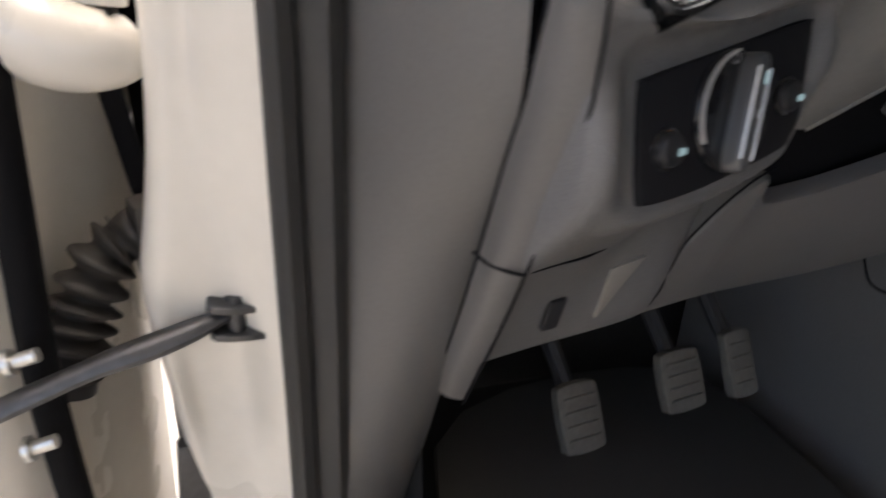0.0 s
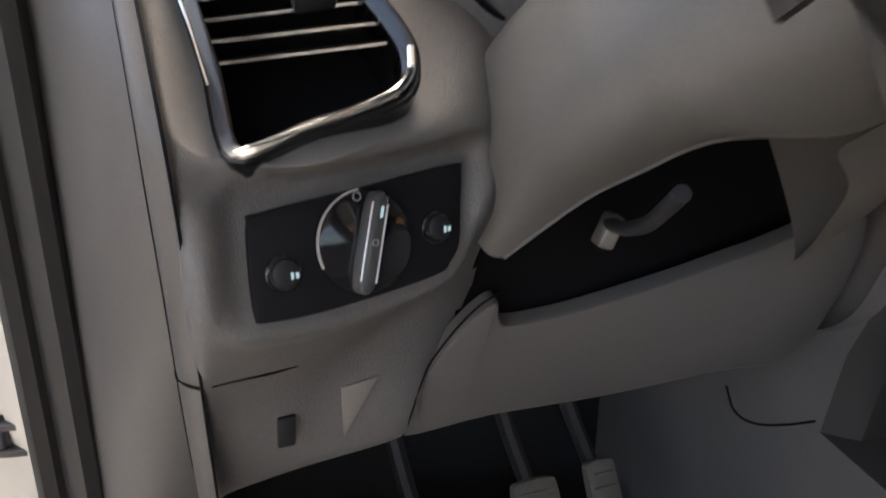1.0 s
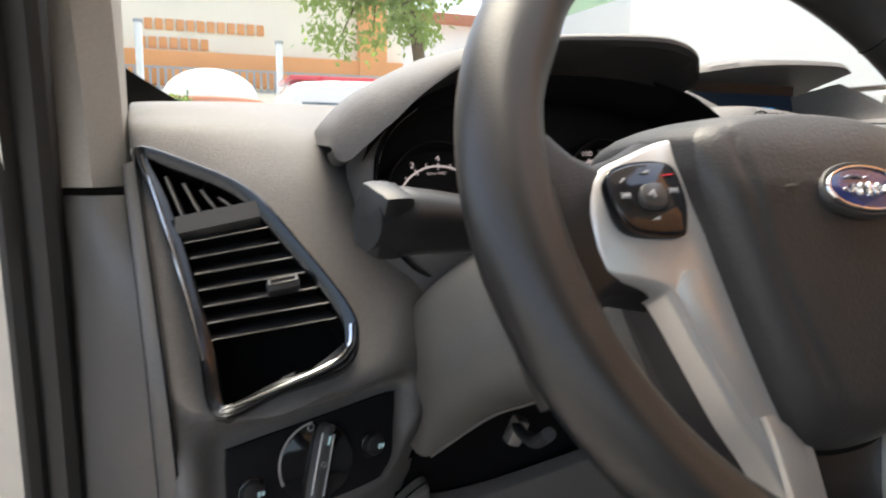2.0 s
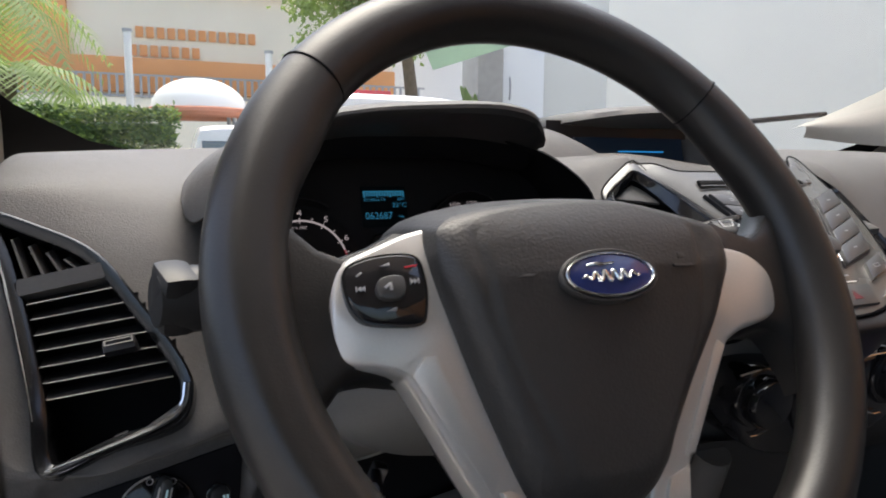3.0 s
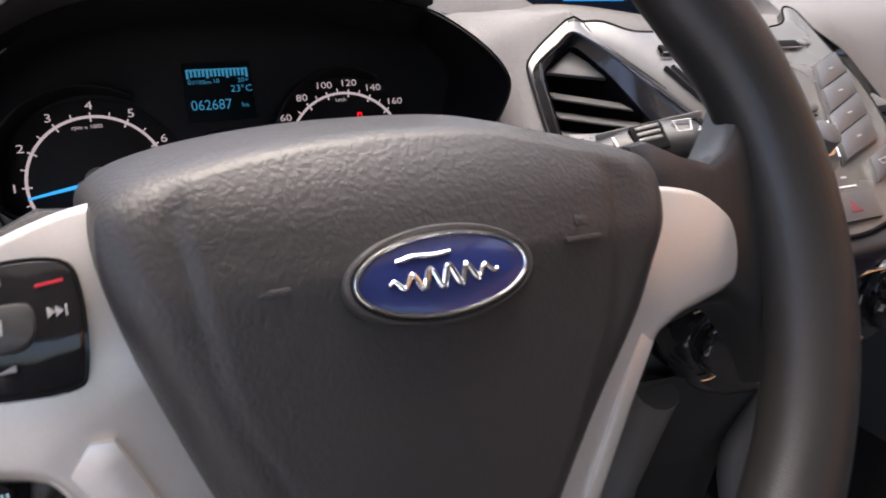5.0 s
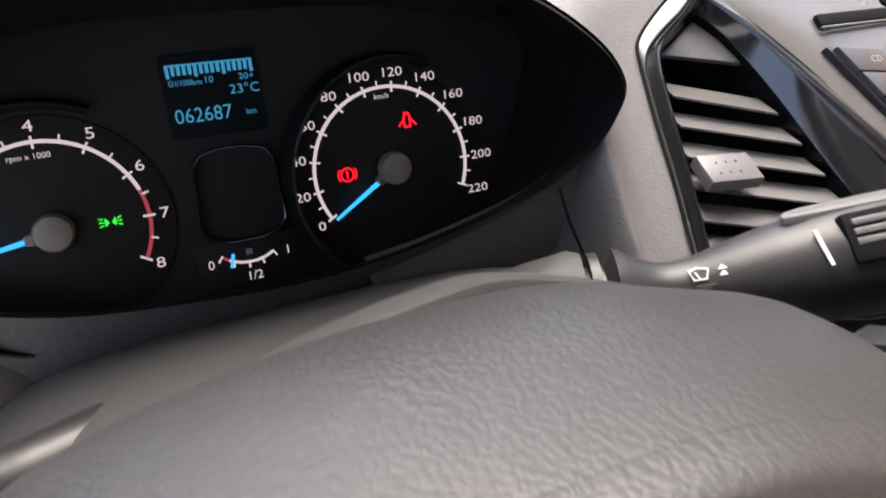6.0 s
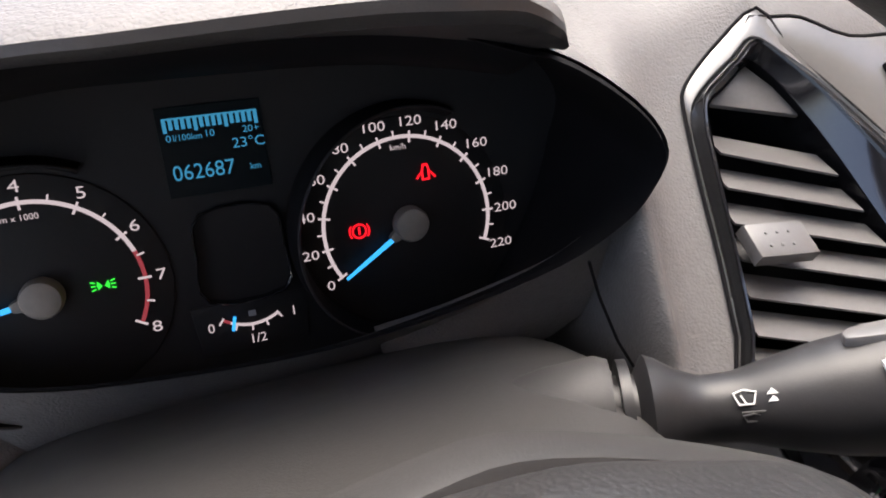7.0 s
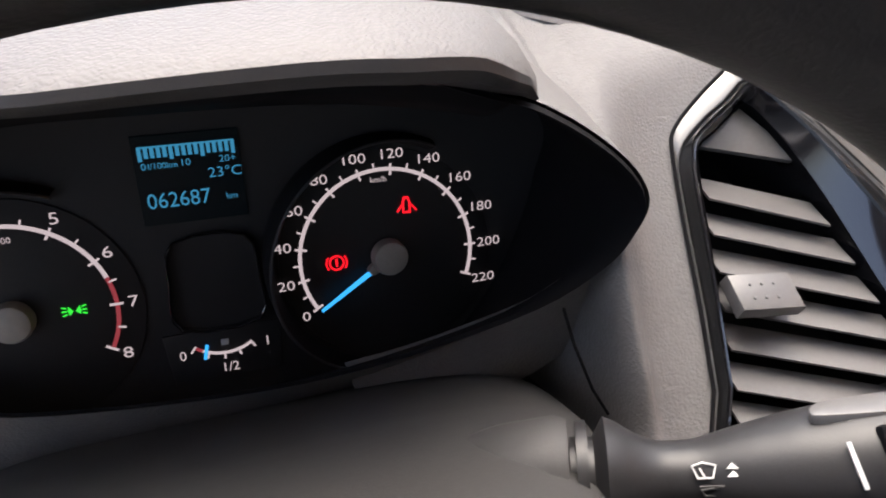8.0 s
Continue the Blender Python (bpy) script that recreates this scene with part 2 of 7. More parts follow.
def frame_ring(outer, inner, m, depth, bevel=0.0012, lift_out=0.0, lift_in=0.0):
    """A frame between two outlines of equally many points."""
    o2, i2 = offset(outer, bevel), offset(inner, -bevel)
    rings = [[(p[0], p[1], -depth) for p in outer], [(p[0], p[1], lift_out - bevel) for p in outer], [(p[0], p[1], lift_out) for p in o2],
             [(p[0], p[1], lift_in) for p in i2], [(p[0], p[1], lift_in - bevel) for p in inner], [(p[0], p[1], -depth) for p in inner]]
    bm = skin_closed(rings)
    bm.transform(m)
    return bm


def box(x, y, z, m=None, bevel=0.0):
    """A block of that size round the origin of m, with its edges cut."""
    bm = bmesh.new()
    bmesh.ops.create_cube(bm, size=1.0)
    bmesh.ops.scale(bm, vec=(x, y, z), verts=bm.verts)
    if bevel:
        bmesh.ops.bevel(bm, geom=list(bm.edges), offset=bevel, segments=2, affect="EDGES", profile=0.6)
    if m is not None:
        bm.transform(m)
    return bm


def disc(r, depth, m, seg=40, bevel=0.001):
    return slab([(r * math.cos(a), r * math.sin(a)) for a in (2 * math.pi * k / seg for k in range(seg))], m, depth, bevel)


def dome(poly, centre, m, height, rings=12, skirt=0.02):
    """A cushion over an outline; height(x, y, share) with share 0 in the middle and 1 at the edge."""
    bm = bmesh.new()
    n = len(poly)
    mid = bm.verts.new((*centre, height(*centre, 0)))
    last = None
    for k in range(1, rings + 1):
        s = 1 - (1 - k / rings) ** 1.4
        row = []
        for p in poly:
            x, y = centre[0] + (p[0] - centre[0]) * s, centre[1] + (p[1] - centre[1]) * s
            row.append(bm.verts.new((x, y, height(x, y, s))))
        for j in range(n):
            a = (j + 1) % n
            bm.faces.new((mid, row[j], row[a]) if last is None else (last[j], row[j], row[a], last[a]))
        last = row
    row = [bm.verts.new((p[0], p[1], height(p[0], p[1], 1) - skirt)) for p in poly]
    for j in range(n):
        a = (j + 1) % n
        bm.faces.new((last[j], row[j], row[a], last[a]))
    bm.faces.new(row)
    bm.transform(m)
    return bm


def words(text, size, m, wide=1.0, align="CENTER"):
    """Printed characters, flat in the plane of m."""
    cu = bpy.data.curves.new("words", "FONT")
    cu.body, cu.size, cu.align_x, cu.align_y, cu.resolution_u = text, size, align, "CENTER", 3
    ob = new("words", cu)
    dg = bpy.context.evaluated_depsgraph_get()
    me = bpy.data.meshes.new_from_object(ob.evaluated_get(dg))
    bm = bmesh.new()
    bm.from_mesh(me)
    bpy.data.objects.remove(ob)
    bpy.data.curves.remove(cu)
    bpy.data.meshes.remove(me)
    bmesh.ops.scale(bm, vec=(wide, 1, 1), verts=bm.verts)
    bm.transform(m)
    return bm


def arc_band(r0, r1, a0, a1, m, seg=48, lift=0.0004):
    """A flat band of an arc, in degrees."""
    rows = []
    for k in range(seg + 1):
        a = radians(a0 + (a1 - a0) * k / seg)
        rows.append([(r * math.cos(a), r * math.sin(a), z) for r, z in ((r0, 0), (r0, lift), (r1, lift), (r1, 0))])
    bm = skin(rows)
    bm.transform(m)
    return bm


def inside(poly, x, y):
    """Whether a point lies in a closed outline."""
    hit = False
    for a, b in zip(poly, [*poly[1:], poly[0]]):
        if (a[1] > y) != (b[1] > y) and x < (b[0] - a[0]) * (y - a[1]) / (b[1] - a[1]) + a[0]:
            hit = not hit
    return hit


class Plane:
    """The plane y = y0 + b (x - x0) + c (z - z0), looked at from the driver's side."""

    def __init__(self, x0, y0, z0, b, c):
        self.o, self.b, self.c = Vector((x0, y0, z0)), b, c
        n = Vector((b, -1, c)).normalized()
        ex = Vector((1, b, 0)).normalized()
        ey = n.cross(ex)
        self.m = Matrix((ex, ey, n)).transposed().to_4x4()
        self.m.translation = self.o
        self.inv = self.m.inverted()

    def at(self, x, z, up=0.0):
        return Vector((x, self.o.y + self.b * (x - self.o.x) + self.c * (z - self.o.z), z)) + up * Vector((self.b, -1, self.c)).normalized()

    def loc(self, x, z):
        p = self.inv @ self.at(x, z)
        return Vector((p.x, p.y))

    def here(self, x, z, up=0.0, turn=0.0):
        p = self.loc(x, z)
        return self.m @ pose(p.x, p.y, up, 0, 0, turn)


def between(table, x):
    """Straight interpolation in a table of (x, value)."""
    for (a, u), (b, v) in zip(table, table[1:]):
        if x <= b:
            return u + (v - u) * max((x - a) / (b - a), 0)
    return table[-1][1]


# ---- dashboard ----
# Cross sections (y, z) from the windscreen's foot over the top and down the face to the underside.
SECTIONS = [
    (-0.322, [(0.64, 1.03), (0.45, 1.035), (0.33, 1.015), (0.29, 0.99), (0.215, 0.885), (0.205, 0.865), (0.195, 0.845), (0.21, 0.8), (0.25, 0.742), (0.35, 0.612), (0.46, 0.62)]),
    (-0.306, [(0.65, 1.052), (0.45, 1.062), (0.31, 1.043), (0.262, 1.014), (0.192, 0.9), (0.178, 0.872), (0.178, 0.85), (0.176, 0.8), (0.222, 0.742), (0.335, 0.607), (0.45, 0.62)]),
    (-0.280, [(0.655, 1.058), (0.45, 1.064), (0.31, 1.046), (0.258, 1.012), (0.187, 0.882), (0.176, 0.866), (0.1795, 0.85), (0.1715, 0.798), (0.226, 0.738), (0.325, 0.617), (0.45, 0.62)]),
    (-0.235, [(0.66, 1.062), (0.46, 1.066), (0.32, 1.046), (0.256, 1.004), (0.178, 0.878), (0.172, 0.864), (0.1905, 0.85), (0.181, 0.796), (0.238, 0.735), (0.305, 0.637), (0.45, 0.64)]),
    (-0.175, [(0.665, 1.066), (0.48, 1.068), (0.35, 1.044), (0.275, 1), (0.205, 0.905), (0.186, 0.872), (0.203, 0.853), (0.193, 0.8), (0.248, 0.76), (0.286, 0.655), (0.45, 0.66)]),
    (-0.135, [(0.67, 1.068), (0.5, 1.069), (0.38, 1.042), (0.31, 0.995), (0.235, 0.925), (0.213, 0.885), (0.213, 0.855), (0.215, 0.825), (0.264, 0.765), (0.3, 0.66), (0.45, 0.66)]),
    (-0.060, [(0.675, 1.07), (0.5, 1.069), (0.4, 1.04), (0.34, 0.99), (0.3, 0.93), (0.295, 0.905), (0.29, 0.88), (0.29, 0.83), (0.305, 0.765), (0.31, 0.69), (0.45, 0.67)]),
    (0.045, [(0.68, 1.07), (0.5, 1.069), (0.4, 1.04), (0.33, 0.985), (0.28, 0.93), (0.28, 0.905), (0.28, 0.88), (0.29, 0.83), (0.305, 0.765), (0.31, 0.69), (0.45, 0.67)]),
    (0.106, [(0.685, 1.07), (0.5, 1.07), (0.35, 1.063), (0.258, 1.03), (0.262, 0.956), (0.2535, 0.9405), (0.245, 0.925), (0.24, 0.85), (0.25, 0.765), (0.29, 0.69), (0.45, 0.66)]),
    (0.123, [(0.687, 1.07), (0.5, 1.07), (0.34, 1.064), (0.243, 1.032), (0.18, 0.968), (0.166, 0.945), (0.16, 0.922), (0.2, 0.85), (0.245, 0.765), (0.29, 0.69), (0.45, 0.66)]),
    (0.134, [(0.688, 1.07), (0.5, 1.07), (0.335, 1.064), (0.238, 1.034), (0.176, 0.968), (0.162, 0.945), (0.156, 0.921), (0.193, 0.85), (0.238, 0.765), (0.285, 0.69), (0.45, 0.65)]),
    (0.155, [(0.69, 1.07), (0.5, 1.07), (0.33, 1.066), (0.246, 1.04), (0.172, 0.966), (0.158, 0.943), (0.152, 0.92), (0.185, 0.85), (0.23, 0.765), (0.28, 0.69), (0.45, 0.65)]),
    (0.230, [(0.695, 1.07), (0.5, 1.068), (0.36, 1.064), (0.262, 1.056), (0.18, 0.965), (0.163, 0.94), (0.155, 0.91), (0.18, 0.85), (0.215, 0.765), (0.27, 0.68), (0.45, 0.64)]),
    (0.342, [(0.7, 1.07), (0.52, 1.066), (0.36, 1.05), (0.252, 1.046), (0.2, 0.965), (0.18, 0.9375), (0.16, 0.91), (0.165, 0.85), (0.205, 0.765), (0.26, 0.66), (0.45, 0.62)]),
    (0.454, [(0.705, 1.07), (0.5, 1.068), (0.36, 1.064), (0.256, 1.05), (0.205, 0.965), (0.1975, 0.9375), (0.19, 0.91), (0.19, 0.85), (0.22, 0.765), (0.27, 0.68), (0.45, 0.64)]),
    (0.530, [(0.71, 1.07), (0.5, 1.072), (0.36, 1.066), (0.285, 1.042), (0.225, 0.97), (0.22, 0.95), (0.215, 0.93), (0.245, 0.89), (0.265, 0.8), (0.3, 0.69), (0.45, 0.66)]),
    (0.640, [(0.715, 1.072), (0.5, 1.078), (0.36, 1.07), (0.285, 1.045), (0.225, 0.965), (0.225, 0.945), (0.225, 0.925), (0.265, 0.895), (0.275, 0.8), (0.31, 0.69), (0.45, 0.66)]),
    (0.950, [(0.72, 1.06), (0.5, 1.07), (0.36, 1.062), (0.29, 1.04), (0.235, 0.965), (0.235, 0.945), (0.235, 0.925), (0.27, 0.895), (0.28, 0.8), (0.31, 0.69), (0.45, 0.66)]),
    (1.030, [(0.72, 1.04), (0.5, 1.05), (0.38, 1.04), (0.31, 1.015), (0.265, 0.96), (0.265, 0.94), (0.265, 0.92), (0.285, 0.89), (0.3, 0.8), (0.32, 0.69), (0.45, 0.66)]),
]


SIDE_VENT = [(-0.312, 1.020), (-0.276, 1.010), (-0.242, 0.992), (-0.214, 0.957), (-0.192, 0.925), (-0.1865, 0.906), (-0.196, 0.887), (-0.235, 0.876), (-0.2745, 0.8655), (-0.282, 0.905), (-0.291, 0.945), (-0.302, 0.985)]
CENTRE_VENT = [(0.2115, 1.0575), (0.1902, 1.0466), (0.1745, 1.0365), (0.1667, 1.0300), (0.1645, 1.0248), (0.1626, 1.0155), (0.1599, 0.9996), (0.1571, 0.9789), (0.1530, 0.9570), (0.1500, 0.9360), (0.2200, 0.9280), (0.2910, 0.9360), (0.2860, 0.9550), (0.2729, 0.9800), (0.2545, 1.0035), (0.2385, 1.0218), (0.2265, 1.0345), (0.2180, 1.0455)]
DARK_RING = [(0.2040, 1.0476), (0.1915, 1.0405), (0.1797, 1.0340), (0.1695, 1.0271), (0.1650, 1.0210), (0.1632, 1.0140), (0.1608, 0.9990), (0.1580, 0.9785), (0.1537, 0.9565), (0.1507, 0.9370), (0.2200, 0.9295), (0.2900, 0.9370), (0.2850, 0.9555), (0.2719, 0.9797), (0.2535, 1.0030), (0.2375, 1.0210), (0.2255, 1.0335), (0.2138, 1.0424)]
VENT_MOUTH = [(0.2015, 1.0408), (0.1930, 1.0360), (0.1850, 1.0313), (0.1763, 1.0262), (0.1735, 1.0177), (0.1720, 1.0120), (0.1692, 0.9970), (0.1655, 0.9800), (0.1612, 0.9600), (0.1580, 0.9450), (0.2050, 0.9400), (0.2500, 0.9450), (0.2440, 0.9600), (0.2360, 0.9760), (0.2295, 0.9920), (0.2230, 1.0090), (0.2165, 1.0225), (0.2095, 1.0335)]
FAR_VENT = lambda x, z: (XC + 0.85 * (XC - x), 1.0315 + (z - 1.0315) * (1.0 if z > 1.0315 else 0.82))
XC = 0.322
SWITCH = [(-0.2682, 0.8376), (-0.2634, 0.8405), (-0.2115, 0.8470), (-0.1591, 0.8536), (-0.1540, 0.8500), (-0.1560, 0.8320), (-0.1585, 0.8122), (-0.1650, 0.8030), (-0.1745, 0.7975), (-0.2288, 0.7913), (-0.2631, 0.7911), (-0.2686, 0.7953), (-0.2694, 0.8182)]
KNEE = [(-0.114, 0.760), (-0.107, 0.742), (-0.07, 0.742), (-0.03, 0.748), (0.03, 0.760), (0.09, 0.774), (0.19, 0.79), (0.19, 0.66), (0.10, 0.655), (0.0, 0.652), (-0.10, 0.656), (-0.168, 0.652), (-0.167, 0.680), (-0.159, 0.706), (-0.143, 0.735), (-0.126, 0.755)]
BINNACLE = [(0.069, 1.066), (0.085, 1.061), (0.104, 1.050), (0.120, 1.037), (0.1285, 1.024), (0.127, 1.012), (0.118, 0.997), (0.093, 0.979), (0.046, 0.962), (0.0, 0.952), (-0.05, 0.949), (-0.10, 0.951), (-0.135, 0.961), (-0.151, 0.977), (-0.157, 0.995), (-0.157, 1.010), (-0.154, 1.022), (-0.145, 1.036), (-0.128, 1.050), (-0.103, 1.064), (-0.06, 1.073), (-0.03, 1.077), (0.03, 1.076)]


def build_dashboard():
    dash = thing("dashboard", (0.35, 0.45, 0.62), "grained grey plastic dashboard below the windscreen", "dashboard")
    def station(i, k):
        x, s = SECTIONS[i]
        y, z = s[k]
        if i > 1:
            return x, y, z
        # the end of the dash leans outwards towards its top
        y, z = SECTIONS[1][1][k]
        x = between(((0.6, -0.2915), (0.86, -0.2965), (0.95, -0.302), (1.02, -0.312), (1.1, -0.318)), z)
        return (x, y, z) if i else (x - 0.003, y + 0.020, z - 0.002)
    lines = [spline([station(i, k) for i in range(len(SECTIONS))], 14) for k in range(11)]
    rows = [spline([line[i] for line in lines], 18) for i in range(len(lines[0]))]
    bm = skin(rows, closed=False)
    # the face flattens round the light switch to take its plate
    bed = [Vector((p[0], p[1])) for p in spline(SWITCH, 4, True)]
    for v in bm.verts:
        if -0.30 < v.co.x < -0.125 and 0.76 < v.co.z < 0.89 and v.co.y < 0.30:
            away = 0.0 if inside(bed, v.co.x, v.co.z) else min((Vector((v.co.x, v.co.z)) - p).length for p in bed)
            k = min(max((away - 0.004) / 0.016, 0), 1)
            flat = 0.1965 + 0.22 * (v.co.x + 0.2145) + 0.18 * (v.co.z - 0.825)
            v.co.y = flat + (v.co.y - flat) * k * k * (3 - 2 * k)
    # and beside the centre vent it runs up flush to the frame
    bed = [Vector((p[0], p[1])) for p in spline(CENTRE_VENT, 4, True)]
    for v in bm.verts:
        if 0.118 < v.co.x < 0.215 and 0.930 < v.co.z < 1.062 and v.co.y < 0.30:
            away = 0.0 if inside(bed, v.co.x, v.co.z) else min((Vector((v.co.x, v.co.z)) - p).length for p in bed)
            k = min(max((away - 0.003) / 0.032, 0), 1)
            flat = 0.2325 - 0.30 * (v.co.x - 0.1745) + 1.1 * (v.co.z - 1.0255)
            v.co.y = flat + (v.co.y - flat) * k * k * (3 - 2 * k)
    # openings for the vents, the binnacle and the knee cover
    holes = [[(p[0], p[1]) for p in offset(spline(o, 4, True), 0.0066)] for o in (SIDE_VENT, CENTRE_VENT, [FAR_VENT(x, z) for x, z in CENTRE_VENT])]
    holes.append([(p[0], p[1]) for p in offset(spline(BINNACLE, 4, True), 0.001)])
    holes.append([(p[0], p[1]) for p in offset(spline(KNEE, 4, True), 0.004)])
    holes.append([(-0.116, 0.74), (0.17, 0.785), (0.175, 0.845), (0.150, 0.880), (0.105, 0.915), (0.100, 0.93), (-0.10, 0.93), (-0.125, 0.80)])
    holes.append([(0.05, 0.935), (0.098, 0.943), (0.107, 0.958), (0.1150, 0.978), (0.1195, 0.996), (0.112, 1.005), (0.09, 1.0), (0.05, 0.98)])
    gone = set()
    for v in bm.verts:
        x, y, z = v.co
        deep = (0.232 - 0.126 * (x + 0.2735) + 0.547 * (z - 0.866), 0.300 - 0.30 * (x - 0.1745) + 1.1 * (z - 1.0255), 0.300 + 0.30 * (x - 0.4474) + 1.1 * (z - 1.0255), 0.30, 0.36, 0.36, 0.30)
        if any(y < d and inside(h, x, z) for h, d in zip(holes, deep)):
            gone.add(v)
    bmesh.ops.delete(bm, geom=[f for f in bm.faces if any(v in gone for v in f.verts)], context="FACES")
    face = [v.co.copy() for v in bm.verts if v.co.x < -0.14 and v.co.y < 0.36 and 0.60 < v.co.z < 1.0]

    def on_dash(x, z, up=0.0):
        """A place on the left face of the dash."""
        p = min(face, key=lambda q: (q.x - x) ** 2 + (q.z - z) ** 2)
        return Vector((x, p.y - up, z))
    # Right of x = 0.40 the dash turns darker below z = 0.868.
    lower = bm.copy()
    dark = lambda f: f.calc_center_median().x > 0.40 and f.calc_center_median().z < 0.868 and f.calc_center_median().y < 0.40
    bmesh.ops.delete(bm, geom=[f for f in bm.faces if dark(f)], context="FACES")
    bmesh.ops.delete(lower, geom=[f for f in lower.faces if not dark(f)], context="FACES")
    part("dash_skin", bm, DASH, dash, "grained grey dash skin")
    part("lower_dash", lower, DARKENED_GREY, dash, "darker grey lower dash")
    # the lower cover beside the column, with its curved seam, and the fuse cover
    low = Plane(-0.116, 0.2515, 0.762, 0.0, -0.34)
    knee = KNEE
    poly = [low.loc(*p) for p in spline([(x, z) for x, z in knee], 4, True)]
    body = slab(poly, low.m, 0.014, 0.004, lift=lambda x, y: 0.006 - 0.5 * y * y)
    part("knee_cover", body, DASH_LOW, dash, "plain grey lower cover")
    # shallow grip recesses beside the fuse cover
    at = on_dash(-0.205, 0.700)
    fuse = Plane(-0.205, at.y - 0.0015, 0.700, (on_dash(-0.19, 0.7).y - on_dash(-0.25, 0.7).y) / 0.06, (on_dash(-0.205, 0.72).y - on_dash(-0.205, 0.68).y) / 0.04)
    part("knee_seam", tube([Vector((p[0], min(low.at(p[0], p[1], 0.0035).y, on_dash(p[0], p[1], 0.0004).y), p[1])) for p in spline([(-0.112, 0.766, 0), (-0.127, 0.757, 0), (-0.144, 0.737, 0), (-0.1605, 0.707, 0), (-0.1685, 0.680, 0), (-0.1695, 0.655, 0)], 5)], 0.0007, 6), DEEP_BLACK, dash, "dark joint")
    tri = [fuse.loc(*p) for p in ((-0.216, 0.716), (-0.192, 0.719), (-0.213, 0.676))]
    # The light that the recess catches by its angle is in its paler colour.
    part("grip_recess", slab(tri, fuse.m, 0.010, 0.001), GRIP_LIT, dash, "grip recess painted pale for the light it catches")
    part("latch_recess", box(0.011, 0.024, 0.004, fuse.here(-0.250, 0.693, 0.001), 0.0015), BLACK, dash, "dark slot")
    part("lower_seam", tube(spline([on_dash(-0.290 + 0.0150 * k, 0.7465 + 0.0004 * k, 0.0004) for k in range(4)], 6), 0.0007, 6), DEEP_BLACK, dash, "fine dark joint")
    part("cluster_seam", tube([(0.099, 0.1915, 0.986), (0.104, 0.188, 0.970), (0.112, 0.182, 0.950), (0.119, 0.178, 0.938)], 0.0007, 6), DEEP_BLACK, dash, "dark joint")
    # cove in the middle of the top, with its display
    lip = spline([(0.120, 0.400, 1.078), (0.170, 0.375, 1.092), (0.210, 0.335, 1.101), (0.255, 0.305, 1.107), (0.320, 0.298, 1.110), (0.365, 0.299, 1.110), (0.388, 0.306, 1.106)], 6)
    rows = []
    for i, p in enumerate(lip):
        s = i / (len(lip) - 1)
        tip = max(0.15, min(1, (1 - s) * 9))
        rows.append([p + Vector((0, 0.10, -0.028)), p + Vector((0, 0.012, -0.004)), p + Vector((0, 0.0, -0.001)), p + Vector((0, 0.004, 0.004)),
                     p + Vector((0, 0.03, 0.008)), p + Vector((0, 0.12, 0.004 * tip)), p + Vector((0, 0.24, -0.026))])
    part("cove_hood", skin(rows, closed=False), DASH, dash, "grey hood over the display")
    part("cove_back", skin([[(x, 0.352 + 0.02 * abs(x - 0.24), z) for x in (0.175, 0.20, 0.24, 0.28, 0.36)] for z in (1.02, 1.06, 1.10)], closed=False), BLACK, dash, "dark recess behind the display")
    edge = [(0.150, 0.345, 1.0915), (0.170, 0.336, 1.0890), (0.200, 0.331, 1.0770), (0.2365, 0.330, 1.0556), (0.2845, 0.330, 1.0480), (0.343, 0.330, 1.0450)]
    part("cove_cheek", strip_between(edge, [(0.120, 0.330, 1.060), (0.140, 0.300, 1.060), (0.180, 0.285, 1.052), (0.2300, 0.280, 1.042), (0.2845, 0.280, 1.040), (0.343, 0.280, 1.038)], (0, -0.004, 0.006)), DASH, dash, "smooth grey cheek of the cove")
    scr = Plane(0.27, 0.338, 1.06, 0.0, 0.25)
    part("display", slab([scr.loc(x, z) for x, z in ((0.205, 1.045), (0.345, 1.045), (0.345, 1.083), (0.205, 1.083))], scr.m, 0.006, 0.001), SCREEN_BACK, dash, "dark blue display")
    part("display_line", box(0.060, 0.0014, 0.0006, scr.here(0.287, 1.068, 0.0006)), SCREEN_LINE, dash, "lit blue line")
    # the cove's right flank, which runs down from the hood's tip to the fascia
    flank = spline([(0.386, 0.318, 1.095), (0.405, 0.300, 1.0825), (0.419, 0.280, 1.067), (0.421, 0.266, 1.055), (0.410, 0.260, 1.0490), (0.380, 0.257, 1.0475)], 6)
    rows = []
    for i, p in enumerate(flank):
        k = 1 - i / (len(flank) - 1)
        rows.append([p + Vector((-0.075, 0.075, -0.020 * k)), p + Vector((-0.030, 0.030, -0.012 * k)), p + Vector((-0.008, 0.006, -0.002)), p, p + Vector((0.006, 0.003, -0.002 * k)), p + Vector((0.040, 0.045, -0.040 * k))])
    part("cove_flank", skin(rows, closed=False), DASH, dash, "smooth grey flank of the cove")
    return dash


